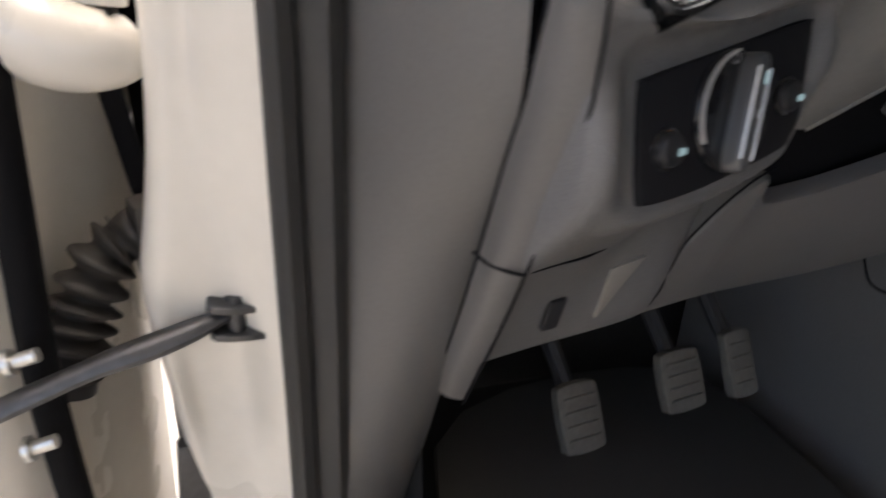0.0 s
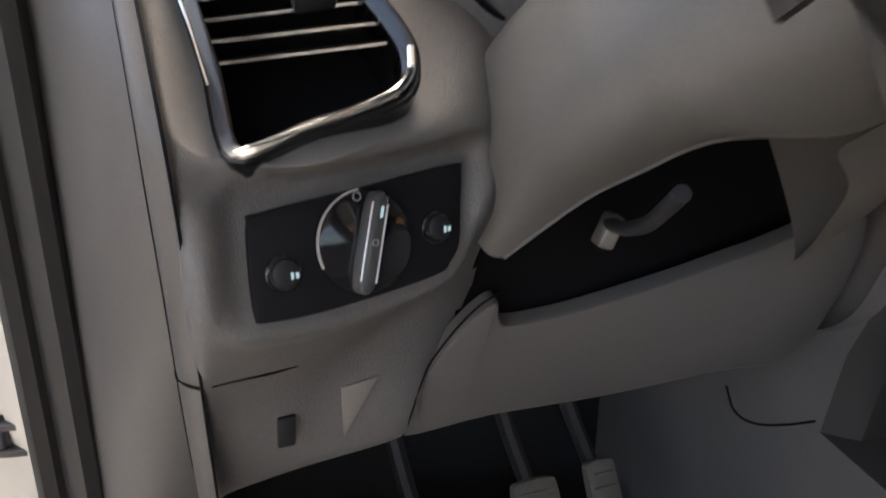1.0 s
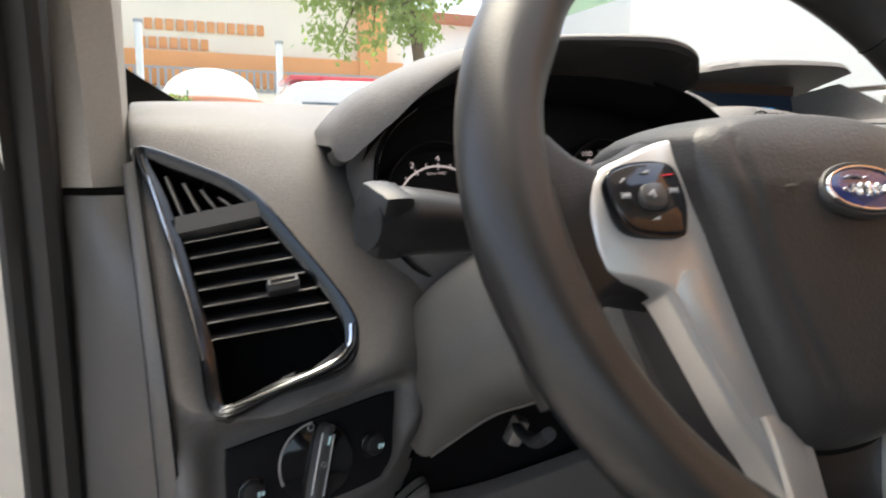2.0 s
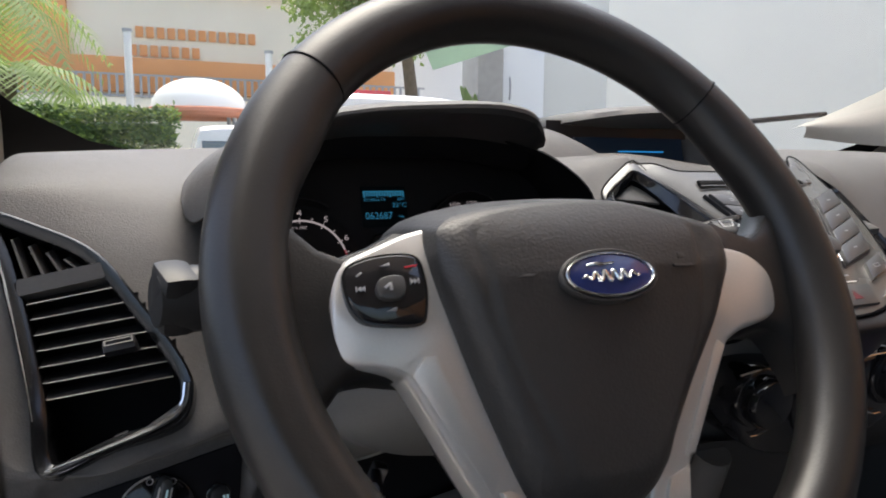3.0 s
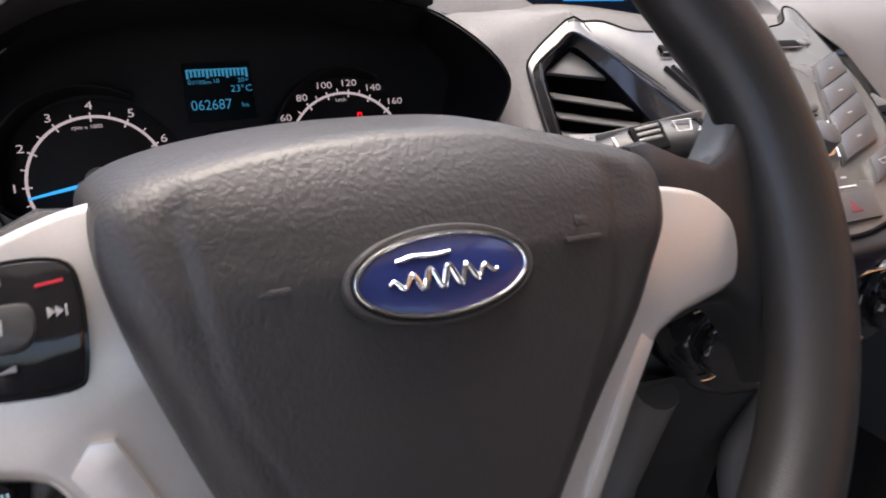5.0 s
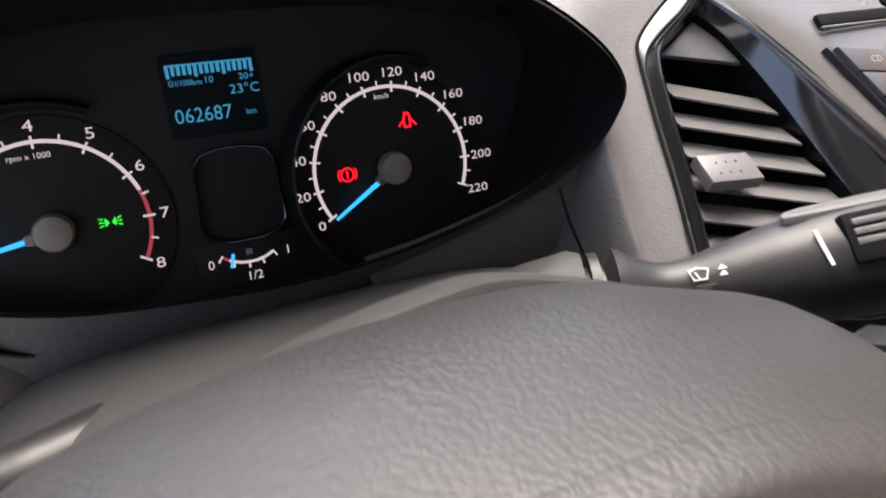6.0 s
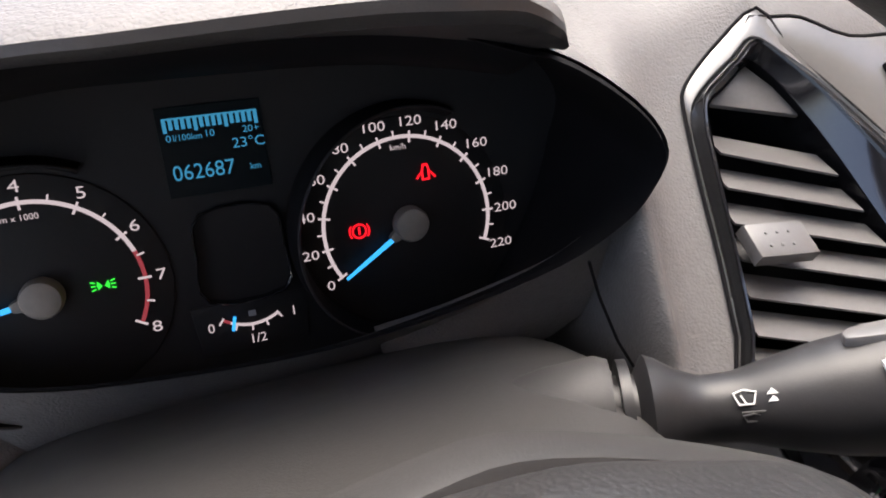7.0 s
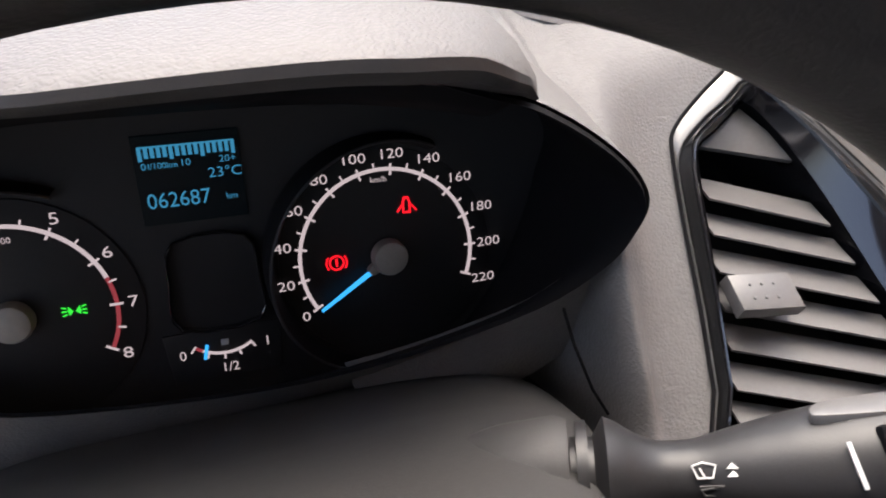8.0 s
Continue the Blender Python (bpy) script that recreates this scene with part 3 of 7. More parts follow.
def build_side_vent():
    vent = thing("side_air_vent", (-0.25, 0.20, 0.866), "smoke-chrome framed side air vent with dark slats in the dash end", "air vent")
    pl = Plane(-0.2735, 0.1700, 0.866, -0.126, 0.547)
    out = spline(SIDE_VENT, 5, True)
    outer = [pl.loc(p.x, p.y) for p in (Vector((q[0], q[1])) for q in out)]
    inner = offset(outer, 0.0085)
    part("frame", frame_ring(outer, inner, pl.m, 0.02, 0.0016, 0.0035, 0.001), SMOKE, vent, "smoked chrome frame")
    bright = spline([(-0.272, 0.8685), (-0.235, 0.879), (-0.205, 0.889), (-0.1935, 0.898), (-0.1905, 0.910)], 5)
    part("bright_edge", tube([pl.at(p[0], p[1], 0.004) for p in bright], [0.0005 + 0.0016 * min(1, k / 8) for k in range(len(bright))], 8), CHROME, vent, "bright chrome edge")
    edge = spline([(-0.308, 1.014), (-0.297, 0.975), (-0.286, 0.93), (-0.279, 0.895)], 4)
    part("bright_edge", tube([pl.at(p[0], p[1], 0.0036) for p in edge], 0.0009, 8), CHROME, vent, "bright chrome edge")
    well = [[pl.m @ Vector((p.x, p.y, z)) for p in inner] for z in (-0.002, -0.045)]
    part("well", pan(well), DEEP_BLACK, vent, "black duct")
    left = [(0.860, -0.267), (0.872, -0.268), (0.905, -0.277), (0.945, -0.284), (1.005, -0.300)]
    right = [(0.872, -0.235), (0.890, -0.204), (0.906, -0.196), (0.925, -0.2005), (0.957, -0.221), (0.985, -0.246), (1.0, -0.27)]
    for i in range(7):
        zl = 0.9625 - 0.0093 * i
        zr = zl + 0.0085
        xl, xr = between(left, zl) + 0.003, between(right, zr) - 0.001
        a, b = pl.at(xl, zl, -0.004), pl.at(xr, zr, -0.004)
        back = Vector((0.0, 0.016, 0.002))
        up = Vector((0, 0, 0.0009))
        part("slat", skin([[p, p + up, p + up + back, p + back] for p in (a, b)]), BLACK, vent, smooth=False)
        part("slat_edge", tube([a + up * 0.6, b + up * 0.6], 0.00065, 6), CHROME, vent, "thin bright slat edge")
    a, b = pl.at(-0.2905, 0.9715, -0.0005), pl.at(-0.2385, 0.9815, -0.0005)
    n = Vector((pl.b, -1, pl.c)).normalized()
    up = Vector((0, 0.3, 0.95)) * 0.0055
    part("bar", skin([[p - up, p - up + n * 0.002, p + up + n * 0.002, p + up, p + up - n * 0.012, p - up - n * 0.012] for p in (a, b)]), SLATE, vent, "grey cross bar")
    for k in range(4):
        x = -0.286 + 0.0105 * k
        lo, hi = pl.at(x, 0.978 + 0.0015 * k, -0.002), pl.at(x - 0.009, min(1.003 - 0.0045 * k, 1.003), -0.002)
        part("upright_vane", skin([[p + Vector((-0.0008, 0, 0)), p + Vector((0.0008, 0, 0)), p + Vector((0.0022, 0.016, 0)), p + Vector((0.0006, 0.016, 0))] for p in (lo, hi)]), SLATE, vent)
    part("tab", box(0.020, 0.0085, 0.014, pl.here(-0.2295, 0.934, 0.002, 10), 0.002), BLACK, vent, "black slider")
    part("tab_edge", frame_ring([(-0.009, -0.002), (0.009, -0.002), (0.009, 0.002), (-0.009, 0.002)], [(-0.0075, -0.0009), (0.0075, -0.0009), (0.0075, 0.0009), (-0.0075, 0.0009)], pl.here(-0.2295, 0.9355, 0.0098, 10), 0.001, 0.0002), CHROME, vent, "bright slider edge")
    return vent


def build_light_switch():
    sw = thing("light_switch_panel", (-0.215, 0.19, 0.79), "black light switch panel with a large rotary knob", "switch panel")
    pl = Plane(-0.2145, 0.1940, 0.8250, 0.22, 0.18)
    pts = spline(SWITCH, 4, True)
    poly = [pl.loc(p[0], p[1]) for p in pts]
    plate = part("plate", slab(poly, pl.m, 0.03, 0.0012, lift=lambda x, y: 0.001), MATT, sw, "matt black plate")
    cx, cz = -0.2135, 0.8205
    part("dial", disc(0.0262, 0.012, pl.here(cx, cz, 0.0045), 48, 0.003), GLOSS, sw, "gloss black dial")
    part("dial_ring", arc_band(0.0256, 0.0266, 95, 200, pl.here(cx, cz, 0.0052), 30, 0.0015), SILVER, sw, "bright rim")
    grip = part("knob", slab(spline([(-0.0040, -0.0225), (0.0040, -0.0225), (0.0050, 0.0), (0.0038, 0.0225), (-0.0038, 0.0225), (-0.0050, 0.0)], 4, True), pl.here(cx, cz, 0.0135, -17), 0.012, 0.003), BUTTON, sw, "black grip bar")
    for s in (-1, 1):
        part("grip_edge", tube([pl.here(cx, cz, 0, -17) @ Vector((s * 0.0040, y, 0.0128)) for y in (-0.019, -0.01, 0, 0.01, 0.019)], 0.0006, 6), SILVER, grip, "bright edge")
    part("mark", box(0.0013, 0.0055, 0.0006, pl.here(cx, cz, 0.0139, -17) @ pose(0.001, 0.015, 0)), LIT_CYAN, grip, "lit white mark")
    part("mark_ring", arc_band(0.0012, 0.0018, 0, 360, pl.here(cx, cz, 0.0137, -17) @ pose(0, 0, 0), 16, 0.0003), GREY_PRINT, grip, "printed ring")
    for k, (a, s) in enumerate(((97, "O"), (76, "="), (58, "D"))):
        part("symbol", words(s, 0.0065, pl.here(cx, cz, 0.0050) @ pose(0.0225 * math.cos(radians(a)), 0.0225 * math.sin(radians(a)), 0)), GREY_PRINT, sw, "printed symbol")
    for x, z in ((-0.2545, 0.8120), (-0.1725, 0.8220)):
        part("button_collar", disc(0.0092, 0.008, pl.here(x, z, 0.0022), 28, 0.0015), GLOSS, sw, "gloss black collar")
        b = part("push_button", disc(0.0072, 0.010, pl.here(x, z, 0.0062), 28, 0.0024), BLACK, sw, "round black button")
        part("symbol", box(0.0013, 0.0032, 0.0004, pl.here(x + 0.0022, z - 0.001, 0.0066)), LIT_CYAN, b, "lit symbol")
        part("symbol", box(0.0015, 0.0026, 0.0004, pl.here(x + 0.0046, z - 0.001, 0.0066)), LIT_CYAN, b, "lit symbol")
    return sw


def strip_between(a, b, bow, per=5, n=6):
    """A sheet between two lines of points, bowed towards bow in the middle."""
    a, b = spline(a, per), spline(b, per)
    return skin([[p.lerp(q, k / n) + Vector(bow) * math.sin(math.pi * k / n) for k in range(n + 1)] for p, q in zip(a, b)], closed=False)


def build_side():
    # interior trim between the dash and the door opening
    trim = thing("kick_trim", (-0.33, 0.32, 0.35), "plain grey plastic trim between dash end and door seal", "trim panel", kind="structure")
    seam = [(-0.296, 0.43, 0.36), (-0.303, 0.353, 0.50), (-0.306, 0.295, 0.62), (-0.308, 0.252, 0.73), (-0.310, 0.208, 0.83), (-0.314, 0.210, 0.92), (-0.322, 0.262, 0.990)]
    sealr = [(-0.366, 0.325, 0.36), (-0.363, 0.312, 0.50), (-0.361, 0.303, 0.62), (-0.359, 0.295, 0.73), (-0.357, 0.287, 0.83), (-0.356, 0.28, 0.92), (-0.357, 0.272, 0.990)]
    sheet = strip_between(sealr, [(p[0] + 0.006, p[1] + 0.004, p[2]) for p in seam], (0.0, -0.010, 0))
    part("panel", sheet, TRIM, trim, "smooth grey panel")
    end = [(-0.2912, 0.284, 0.624), (-0.2935, 0.231, 0.72), (-0.2950, 0.193, 0.80), (-0.2965, 0.175, 0.848), (-0.300, 0.180, 0.90), (-0.311, 0.258, 1.012)]
    seam2 = [(p[0] + 0.0012, p[1] - 0.002, p[2]) for p in ((-0.3047, 0.302, 0.630), (-0.307, 0.256, 0.72), (-0.3085, 0.221, 0.80), (-0.3095, 0.201, 0.845), (-0.3115, 0.196, 0.90), (-0.321, 0.270, 1.008))]
    part("end_cap", strip_between(seam2, end, (-0.004, -0.003, 0)), TRIM, trim, "grey cap on the dash end")
    part("cap_joint", tube([(p[0], p[1] - 0.001, p[2]) for p in spline(seam2, 4)], 0.0010, 6), DEEP_BLACK, trim, "dark joint")
    part("cap_joint", tube(spline([(-0.3068, 0.2440, 0.7475), (-0.3060, 0.2320, 0.7472), (-0.3010, 0.2215, 0.7469), (-0.2945, 0.2150, 0.7465)], 4), 0.0009, 6), DEEP_BLACK, trim, "dark joint")
    part("cap_joint", tube([(p[0] - 0.0008, p[1] - 0.0030, p[2]) for p in spline(end, 4)], 0.0008, 6), DEEP_BLACK, trim, "dark joint")
    part("foot_side", skin([[(-0.300, y, z) for y in (0.33, 0.5, 0.9)] for z in (0.25, 0.45, 0.62)], closed=False), CARPET, trim, "dark carpeted side")
    # rubber seal round the door opening
    seal = thing("door_seal", (-0.375, 0.32, 0.42), "dark grey double-lipped rubber door seal on the body flange", "door seal", kind="structure")
    line = spline([(-0.376, 0.322, 0.497), (-0.3755, 0.306, 0.62), (-0.375, 0.292, 0.75), (-0.3745, 0.277, 0.88), (-0.3745, 0.262, 1.0), (-0.372, 0.225, 1.12), (-0.362, 0.13, 1.26), (-0.345, -0.02, 1.39)], 7)
    prof = [(-0.018, 0.012), (-0.018, -0.002), (-0.013, -0.009), (-0.006, -0.007), (-0.003, -0.002), (0.002, -0.006), (0.009, -0.010), (0.016, -0.006), (0.018, 0.002), (0.018, 0.012)]
    for name, k0, k1 in (("outer_lip", 0, 5), ("inner_lip", 4, 10)):
        pr = prof[k0:k1]
        part(name, skin([[p + Vector((x, y + (0.008 if i == 0 else 0), 0)) for x, y in pr] for i, p in enumerate(line)]), RUBBER, seal)
    # painted jamb ahead of the door opening
    jamb = thing("door_jamb", (-0.43, 0.36, 0.3), "cream white painted body jamb at the door opening", "car body", kind="structure")
    edge = [(0.28, -0.448), (0.40, -0.451), (0.534, -0.4525), (0.60, -0.4555), (0.643, -0.4580), (0.680, -0.4605), (0.71, -0.4595), (0.735, -0.4545), (0.765, -0.4485), (0.80, -0.443), (0.855, -0.438), (0.95, -0.434), (1.1, -0.425), (1.25, -0.408)]
    rows = []
    for z, xe in edge:
        dy = (0.70 - z) * 0.147 if z < 1.0 else -0.044 - (z - 1.0) * 0.45
        y = 0.303 + dy
        hollow = 0.010 * math.exp(-((z - 0.62) / 0.05) ** 2)
        rows.append([(-0.384, y + 0.004, z), (-0.398, y + 0.012 + hollow * 0.4, z), (-0.416, y + 0.026 + hollow, z), (xe + 0.018, y + 0.033 + hollow, z), (xe + 0.006, y + 0.038, z), (xe, y + 0.050, z), (xe + 0.001, y + 0.075, z), (xe + 0.012, y + 0.12, z)])
    lines = [spline([r[k] for r in rows], 4) for k in range(8)]
    part("panel", skin([spline([l[i] for l in lines], 3) for i in range(len(lines[0]))], closed=False), PAINT, jamb, "cream white pressed panel")
    part("inner_wall", skin([[(-0.452, 0.50, z), (-0.455, 0.60, z), (-0.47, 0.90, z)] for z in (0.25, 0.6, 1.0)], closed=False), PAINT, jamb, "painted inner wall")
    part("plug", box(0.016, 0.026, 0.056, pose(-0.4535, 0.405, 0.708, 0, 0, 12), 0.004), BELLOWS, jamb, "black cable plug")
    # Black strip put in as the shade of the open hinge gap.
    part("hinge_gap_shade", box(0.0130, 0.016, 0.088, pose(-0.4575, 0.428, 0.776, 0, -7, 0), 0.003), DEEP_BLACK, jamb, "black strip standing in for the hinge gap's shade")
    part("hole_cover", box(0.022, 0.012, 0.060, pose(-0.452, 0.37, 0.545, 0, 6, 0), 0.003), STEEL, jamb, "grey sill cover")
    # sill under the door opening
    part("sill", skin([[(x, y, z) for y in (-1.3, 0.4)] for x, z in ((-0.47, 0.30), (-0.465, 0.40), (-0.42, 0.425), (-0.385, 0.42), (-0.375, 0.30))], closed=False), PAINT, jamb, "painted sill")
    return jamb


def build_door():
    door = thing("front_door", (-0.5, 0.40, 0.25), "cream white car door standing wide open on its hinges", "car door")
    a, b = Vector((-0.466, 0.56, 0)), Vector((-0.532, 0.372, 0))
    far = Vector((-1.42, 0.06, 0))
    zs = (0.28, 0.42, 0.56, 0.70, 0.84, 0.98, 1.02)
    rows = []
    for z in zs:
        s = (z - 0.62) * 0.06
        e = Vector((s, 0, 0))
        rows.append([a + e + Vector((0.004, 0.02, z)), a + e + Vector((0, 0, z)), a.lerp(b, 0.35) + e + Vector((0.006, 0, z)), a.lerp(b, 0.5) + e + Vector((0.001, 0.006, z)),
                     b.lerp(a, 0.10) + e + Vector((0, 0, z)), b + e + Vector((-0.004, -0.006, z)), b + e + Vector((-0.02, -0.014, z)), far + e + Vector((0, 0, z))])
    part("shell", skin(rows, closed=False), PAINT, door, "cream white door shell")
    part("inner_trim", slab([(-0.62, -0.30), (0.24, -0.30), (0.27, 0.0), (0.22, 0.36), (-0.62, 0.36)], Matrix((( 0.943, -0.0, 0.333, -0.90), (0.333, 0.0, -0.943, 0.222), (0, 1, 0, 0.62), (0, 0, 0, 1))), 0.02, 0.012), DASH_LOW, door, "grey inner door trim")
    strip = spline([(-0.500, 0.352, 1.0), (-0.506, 0.352, 0.86), (-0.5135, 0.352, 0.76), (-0.5215, 0.352, 0.66), (-0.5225, 0.352, 0.56), (-0.5215, 0.352, 0.40)], 6)
    part("weather_strip", tube([p + Vector((0.002, 0, 0)) for p in strip], 0.0100, 10), DEEP_BLACK, door, "black weather strip")
    for z, x in ((0.688, -0.530), (0.632, -0.533)):
        bolt = part("bolt", tube([(x, 0.330, z - 0.004), (x + 0.016, 0.327, z)], 0.0042, 10), ZINC, door, "zinc-plated stud")
        part("flange", tube([(x + 0.001, 0.330, z - 0.0036), (x + 0.004, 0.3295, z - 0.003)], 0.0075, 10), ZINC, bolt)
    hinge = spline([(-0.505, 0.372, 0.852), (-0.488, 0.362, 0.842), (-0.470, 0.356, 0.835), (-0.452, 0.354, 0.833), (-0.443, 0.358, 0.836)], 5)
    n = len(hinge)
    part("hinge", tube(hinge, [0.012 + 0.0105 * math.sin(math.pi * min(0.92, 0.30 + 0.7 * k / n)) for k in range(n)], 14), PAINT, door, "painted hinge knuckle")
    part("hinge_leaf", box(0.075, 0.008, 0.010, pose(-0.478, 0.362, 0.8605, 0, 6, -8), 0.003), PAINT, door, "painted hinge leaf")
    # check strap
    strap = thing("check_strap", (-0.47, 0.33, 0.66), "dark steel door check strap bolted to the cream jamb", "door check")
    arm = spline([(-0.548, 0.328, 0.655), (-0.520, 0.328, 0.664), (-0.485, 0.328, 0.674), (-0.455, 0.328, 0.680), (-0.430, 0.329, 0.686), (-0.417, 0.330, 0.689)], 5)
    w = [0.0075, 0.0080, 0.0082, 0.0080, 0.0076, 0.0085, 0.0092, 0.0094, 0.0090, 0.0082, 0.0066, 0.0056, 0.0050]
    part("arm", tube(arm, [between([(i, q) for i, q in enumerate(w)], k * 12 / (len(arm) - 1)) for k in range(len(arm))], 10, flat=0.75), STEEL, strap, "stamped steel arm")
    for z in (0.698, 0.680):
        part("bracket_plate", slab(spline([(-0.016, -0.008), (0.010, -0.009), (0.017, -0.003), (0.017, 0.006), (-0.012, 0.009), (-0.018, 0.003)], 3, True), pose(-0.410, 0.330, z, 12, 8, 0), 0.0042, 0.001), STEEL, strap, "steel bracket")
    part("pivot", tube([(-0.414, 0.329, 0.674), (-0.4135, 0.3295, 0.701)], 0.0052, 12), STEEL, strap, "steel pivot")
    part("bracket_back", box(0.014, 0.014, 0.020, pose(-0.396, 0.334, 0.690, 0, 0, 10), 0.003), BLACK, strap, "dark bracket foot")
    # cable bellows
    bel = thing("cable_bellows", (-0.50, 0.40, 0.62), "ribbed black rubber cable bellows between jamb and door", "cable bellows")
    c = spline([(-0.466, 0.412, 0.708), (-0.480, 0.408, 0.700), (-0.494, 0.402, 0.678), (-0.503, 0.396, 0.660), (-0.510, 0.391, 0.642), (-0.514, 0.388, 0.628)], 16)
    part("boot", tube(c, [0.0150 + 0.0048 * math.cos(k * 0.68) + 0.0035 * math.sin(math.pi * k / len(c)) for k in range(len(c))], 18), BELLOWS, bel, "ribbed rubber boot")
    part("neck", tube(spline([(-0.458, 0.412, 0.712), (-0.466, 0.412, 0.709), (-0.474, 0.410, 0.704)], 4), [0.017, 0.0172, 0.0168, 0.016, 0.015, 0.0142, 0.0138, 0.0135, 0.0134], 16), BELLOWS, bel, "smooth rubber neck")
    part("cuff", tube([c[-1] + (c[-1] - c[-2]).normalized() * s for s in (-0.002, 0.006)], 0.0165, 18), BLACK, bel, "black end cuff")
    return door


def build_shell():
    """The rest of the car round the camera: pillars, glass, roof, far side, floor."""
    for side, mir in (("a_pillar", False), ("a_pillar", True)):
        f = (lambda x: 0.684 - x) if mir else (lambda x: x)
        line = spline([(-0.405, 0.70, 1.035), (-0.385, 0.585, 1.110), (-0.365, 0.45, 1.205), (-0.345, 0.25, 1.32), (-0.325, 0.0, 1.43), (-0.31, -0.2, 1.475), (-0.30, -0.40, 1.485)], 6)
        rows = [[(f(p.x + dx), p.y + dy, p.z + dz) for dx, dy, dz in ((-0.075, -0.05, -0.03), (-0.03, -0.055, -0.045), (0.018, -0.035, -0.03), (0.032, 0.0, 0.0), (0.026, 0.03, 0.02), (-0.02, 0.045, 0.03), (-0.08, 0.02, 0.02))] for p in line]
        solid(side, skin(rows), BEIGE, "beige fabric-lined windscreen pillar trim", "pillar", kind="structure")
    solid("pillar_foot", skin([[(-0.358 + 0.012 * k, 0.272 + 0.01 * k, z), (-0.338 + 0.01 * k, 0.262 + 0.01 * k, z), (-0.318 + 0.006 * k, 0.285 + 0.02 * k, z), (-0.318, 0.36 + 0.05 * k, z), (-0.37, 0.36 + 0.05 * k, z)] for k, z in ((0, 0.995), (-0.3, 1.06), (-0.9, 1.16), (-2.2, 1.27))]), BEIGE, "beige lower end of the pillar trim beside the dash", "pillar", kind="structure")
    flare = strip_between([(0.815, 0.610, 1.118), (0.90, 0.580, 1.154), (0.99, 0.520, 1.210), (1.08, 0.430, 1.288)], [(0.820, 0.590, 1.102), (0.90, 0.520, 1.088), (0.99, 0.420, 1.082), (1.08, 0.320, 1.075)], (-0.004, -0.018, 0.010))
    solid("pillar_flare", flare, BEIGE, "beige flared foot of the far windscreen pillar trim", "pillar", kind="structure")
    ws = thing("windscreen", (0.342, 0.60, 1.05), "clear raked windscreen above the dashboard", "windscreen", kind="structure")
    rows = []
    for k in range(13):
        x = -0.40 + 1.484 * k / 12
        bow = 0.06 * (1 - ((x - 0.342) / 0.742) ** 2)
        rows.append([(x, y + bow, 1.060 + (0.665 - y) * 0.60) for y in (0.665, 0.45, 0.2, -0.1, -0.16)])
    g = part("glass", skin(rows, closed=False), GLASS, ws, "clear glass")
    g.visible_shadow = False
    band = []
    for k in range(25):
        x = -0.40 + 1.484 * k / 24
        bow = 0.06 * (1 - ((x - 0.342) / 0.742) ** 2)
        e = max(0, (abs(x - 0.342) - 0.46) / 0.24)
        h = 0.004 + 0.115 * e ** 3
        band.append([(x, y + bow - 0.004, 1.058 + (0.665 - y) * 0.60) for y in (0.680, 0.665 - h)])
    part("black_band", skin(band, closed=False), DEEP_BLACK, ws, "black printed band")
    part("wiper_rail", tube([(0.720, 0.760, 1.122), (0.815, 0.760, 1.134), (1.075, 0.760, 1.160)], 0.0055, 8), BLACK, ws, "black wiper at the glass's foot")
    plane = Matrix(((1, 0, 0, 0.150), (0, -0.857, -0.515, 0.462), (0, 0.515, -0.857, 1.210), (0, 0, 0, 1))) @ pose(0, 0, 0, 0, 0, 33)
    solid("windscreen_sticker", slab([(-0.07, -0.05), (0.045, -0.05), (0.055, -0.047), (0.06, -0.037), (0.06, 0.07), (-0.07, 0.07)], plane, 0.001, 0.0003), STICKER, "pale green square paper sticker on the windscreen", "sticker")
    # roof, far side, back, floor
    solid("headlining", skin([[(x, y, 1.475 + 0.05 * (1 - ((x - 0.342) / 0.75) ** 2)) for y in (-0.36, -0.9, -2.0)] for x in (-0.455, -0.36, 0.0, 0.342, 0.7, 1.04, 1.14)], closed=False), BEIGE, "beige fabric headlining", "headlining", kind="structure")
    solid("far_door", skin([[(1.09, y, z) for y in (0.86, -0.3, -2.0)] for z in (0.25, 0.6, 1.02)], closed=False), DASH_LOW, "grey far door lining below its window", "car door", kind="structure")
    far = thing("window_far", (1.09, -0.6, 0.98), "closed tinted side windows of the far doors", "car window", kind="structure")
    for y0, y1 in ((0.52, -0.60), (-0.66, -1.95)):
        part("pane", skin([[(1.09 - 0.14 * k, y0 - 0.55 * k * (y0 > 0), 0.98 + 0.50 * k), (1.09 - 0.14 * k, y1, 0.98 + 0.50 * k)] for k in (0, 0.5, 1)], closed=False), TINTED, far, "tinted glass")
    solid("rear_window", skin([[(x, -2.0 + 0.2 * k, 1.1 + 0.4 * k) for x in (-0.42, 0.342, 1.09)] for k in (0, 0.5, 1)], closed=False), TINTED, "tinted rear window of the cabin", "car window", kind="structure")
    solid("rear_bulkhead", skin([[(x, -2.0, z) for x in (-0.42, 0.342, 1.09)] for z in (0.25, 0.7, 1.1)], closed=False), DASH_LOW, "dark rear of the cabin", "cabin wall", kind="structure")
    solid("bulkhead", skin([[(x, y, z) for x in (-0.47, 0.342, 1.09)] for y, z in ((0.62, 0.25), (0.78, 0.45), (0.80, 0.80), (0.755, 1.02))], closed=False), CARPET, "dark carpeted bulkhead of the footwell", "cabin wall", kind="structure")
    solid("cabin_floor", skin([[(x, y, 0.30 - 0.02 * math.sin(9 * x)) for x in (-0.40, -0.2, 0.0, 0.2, 0.7, 1.09)] for y in (-2.0, -0.5, 0.3, 0.66)], closed=False), CARPET, "dark grey carpeted cabin floor", "floor", kind="structure")
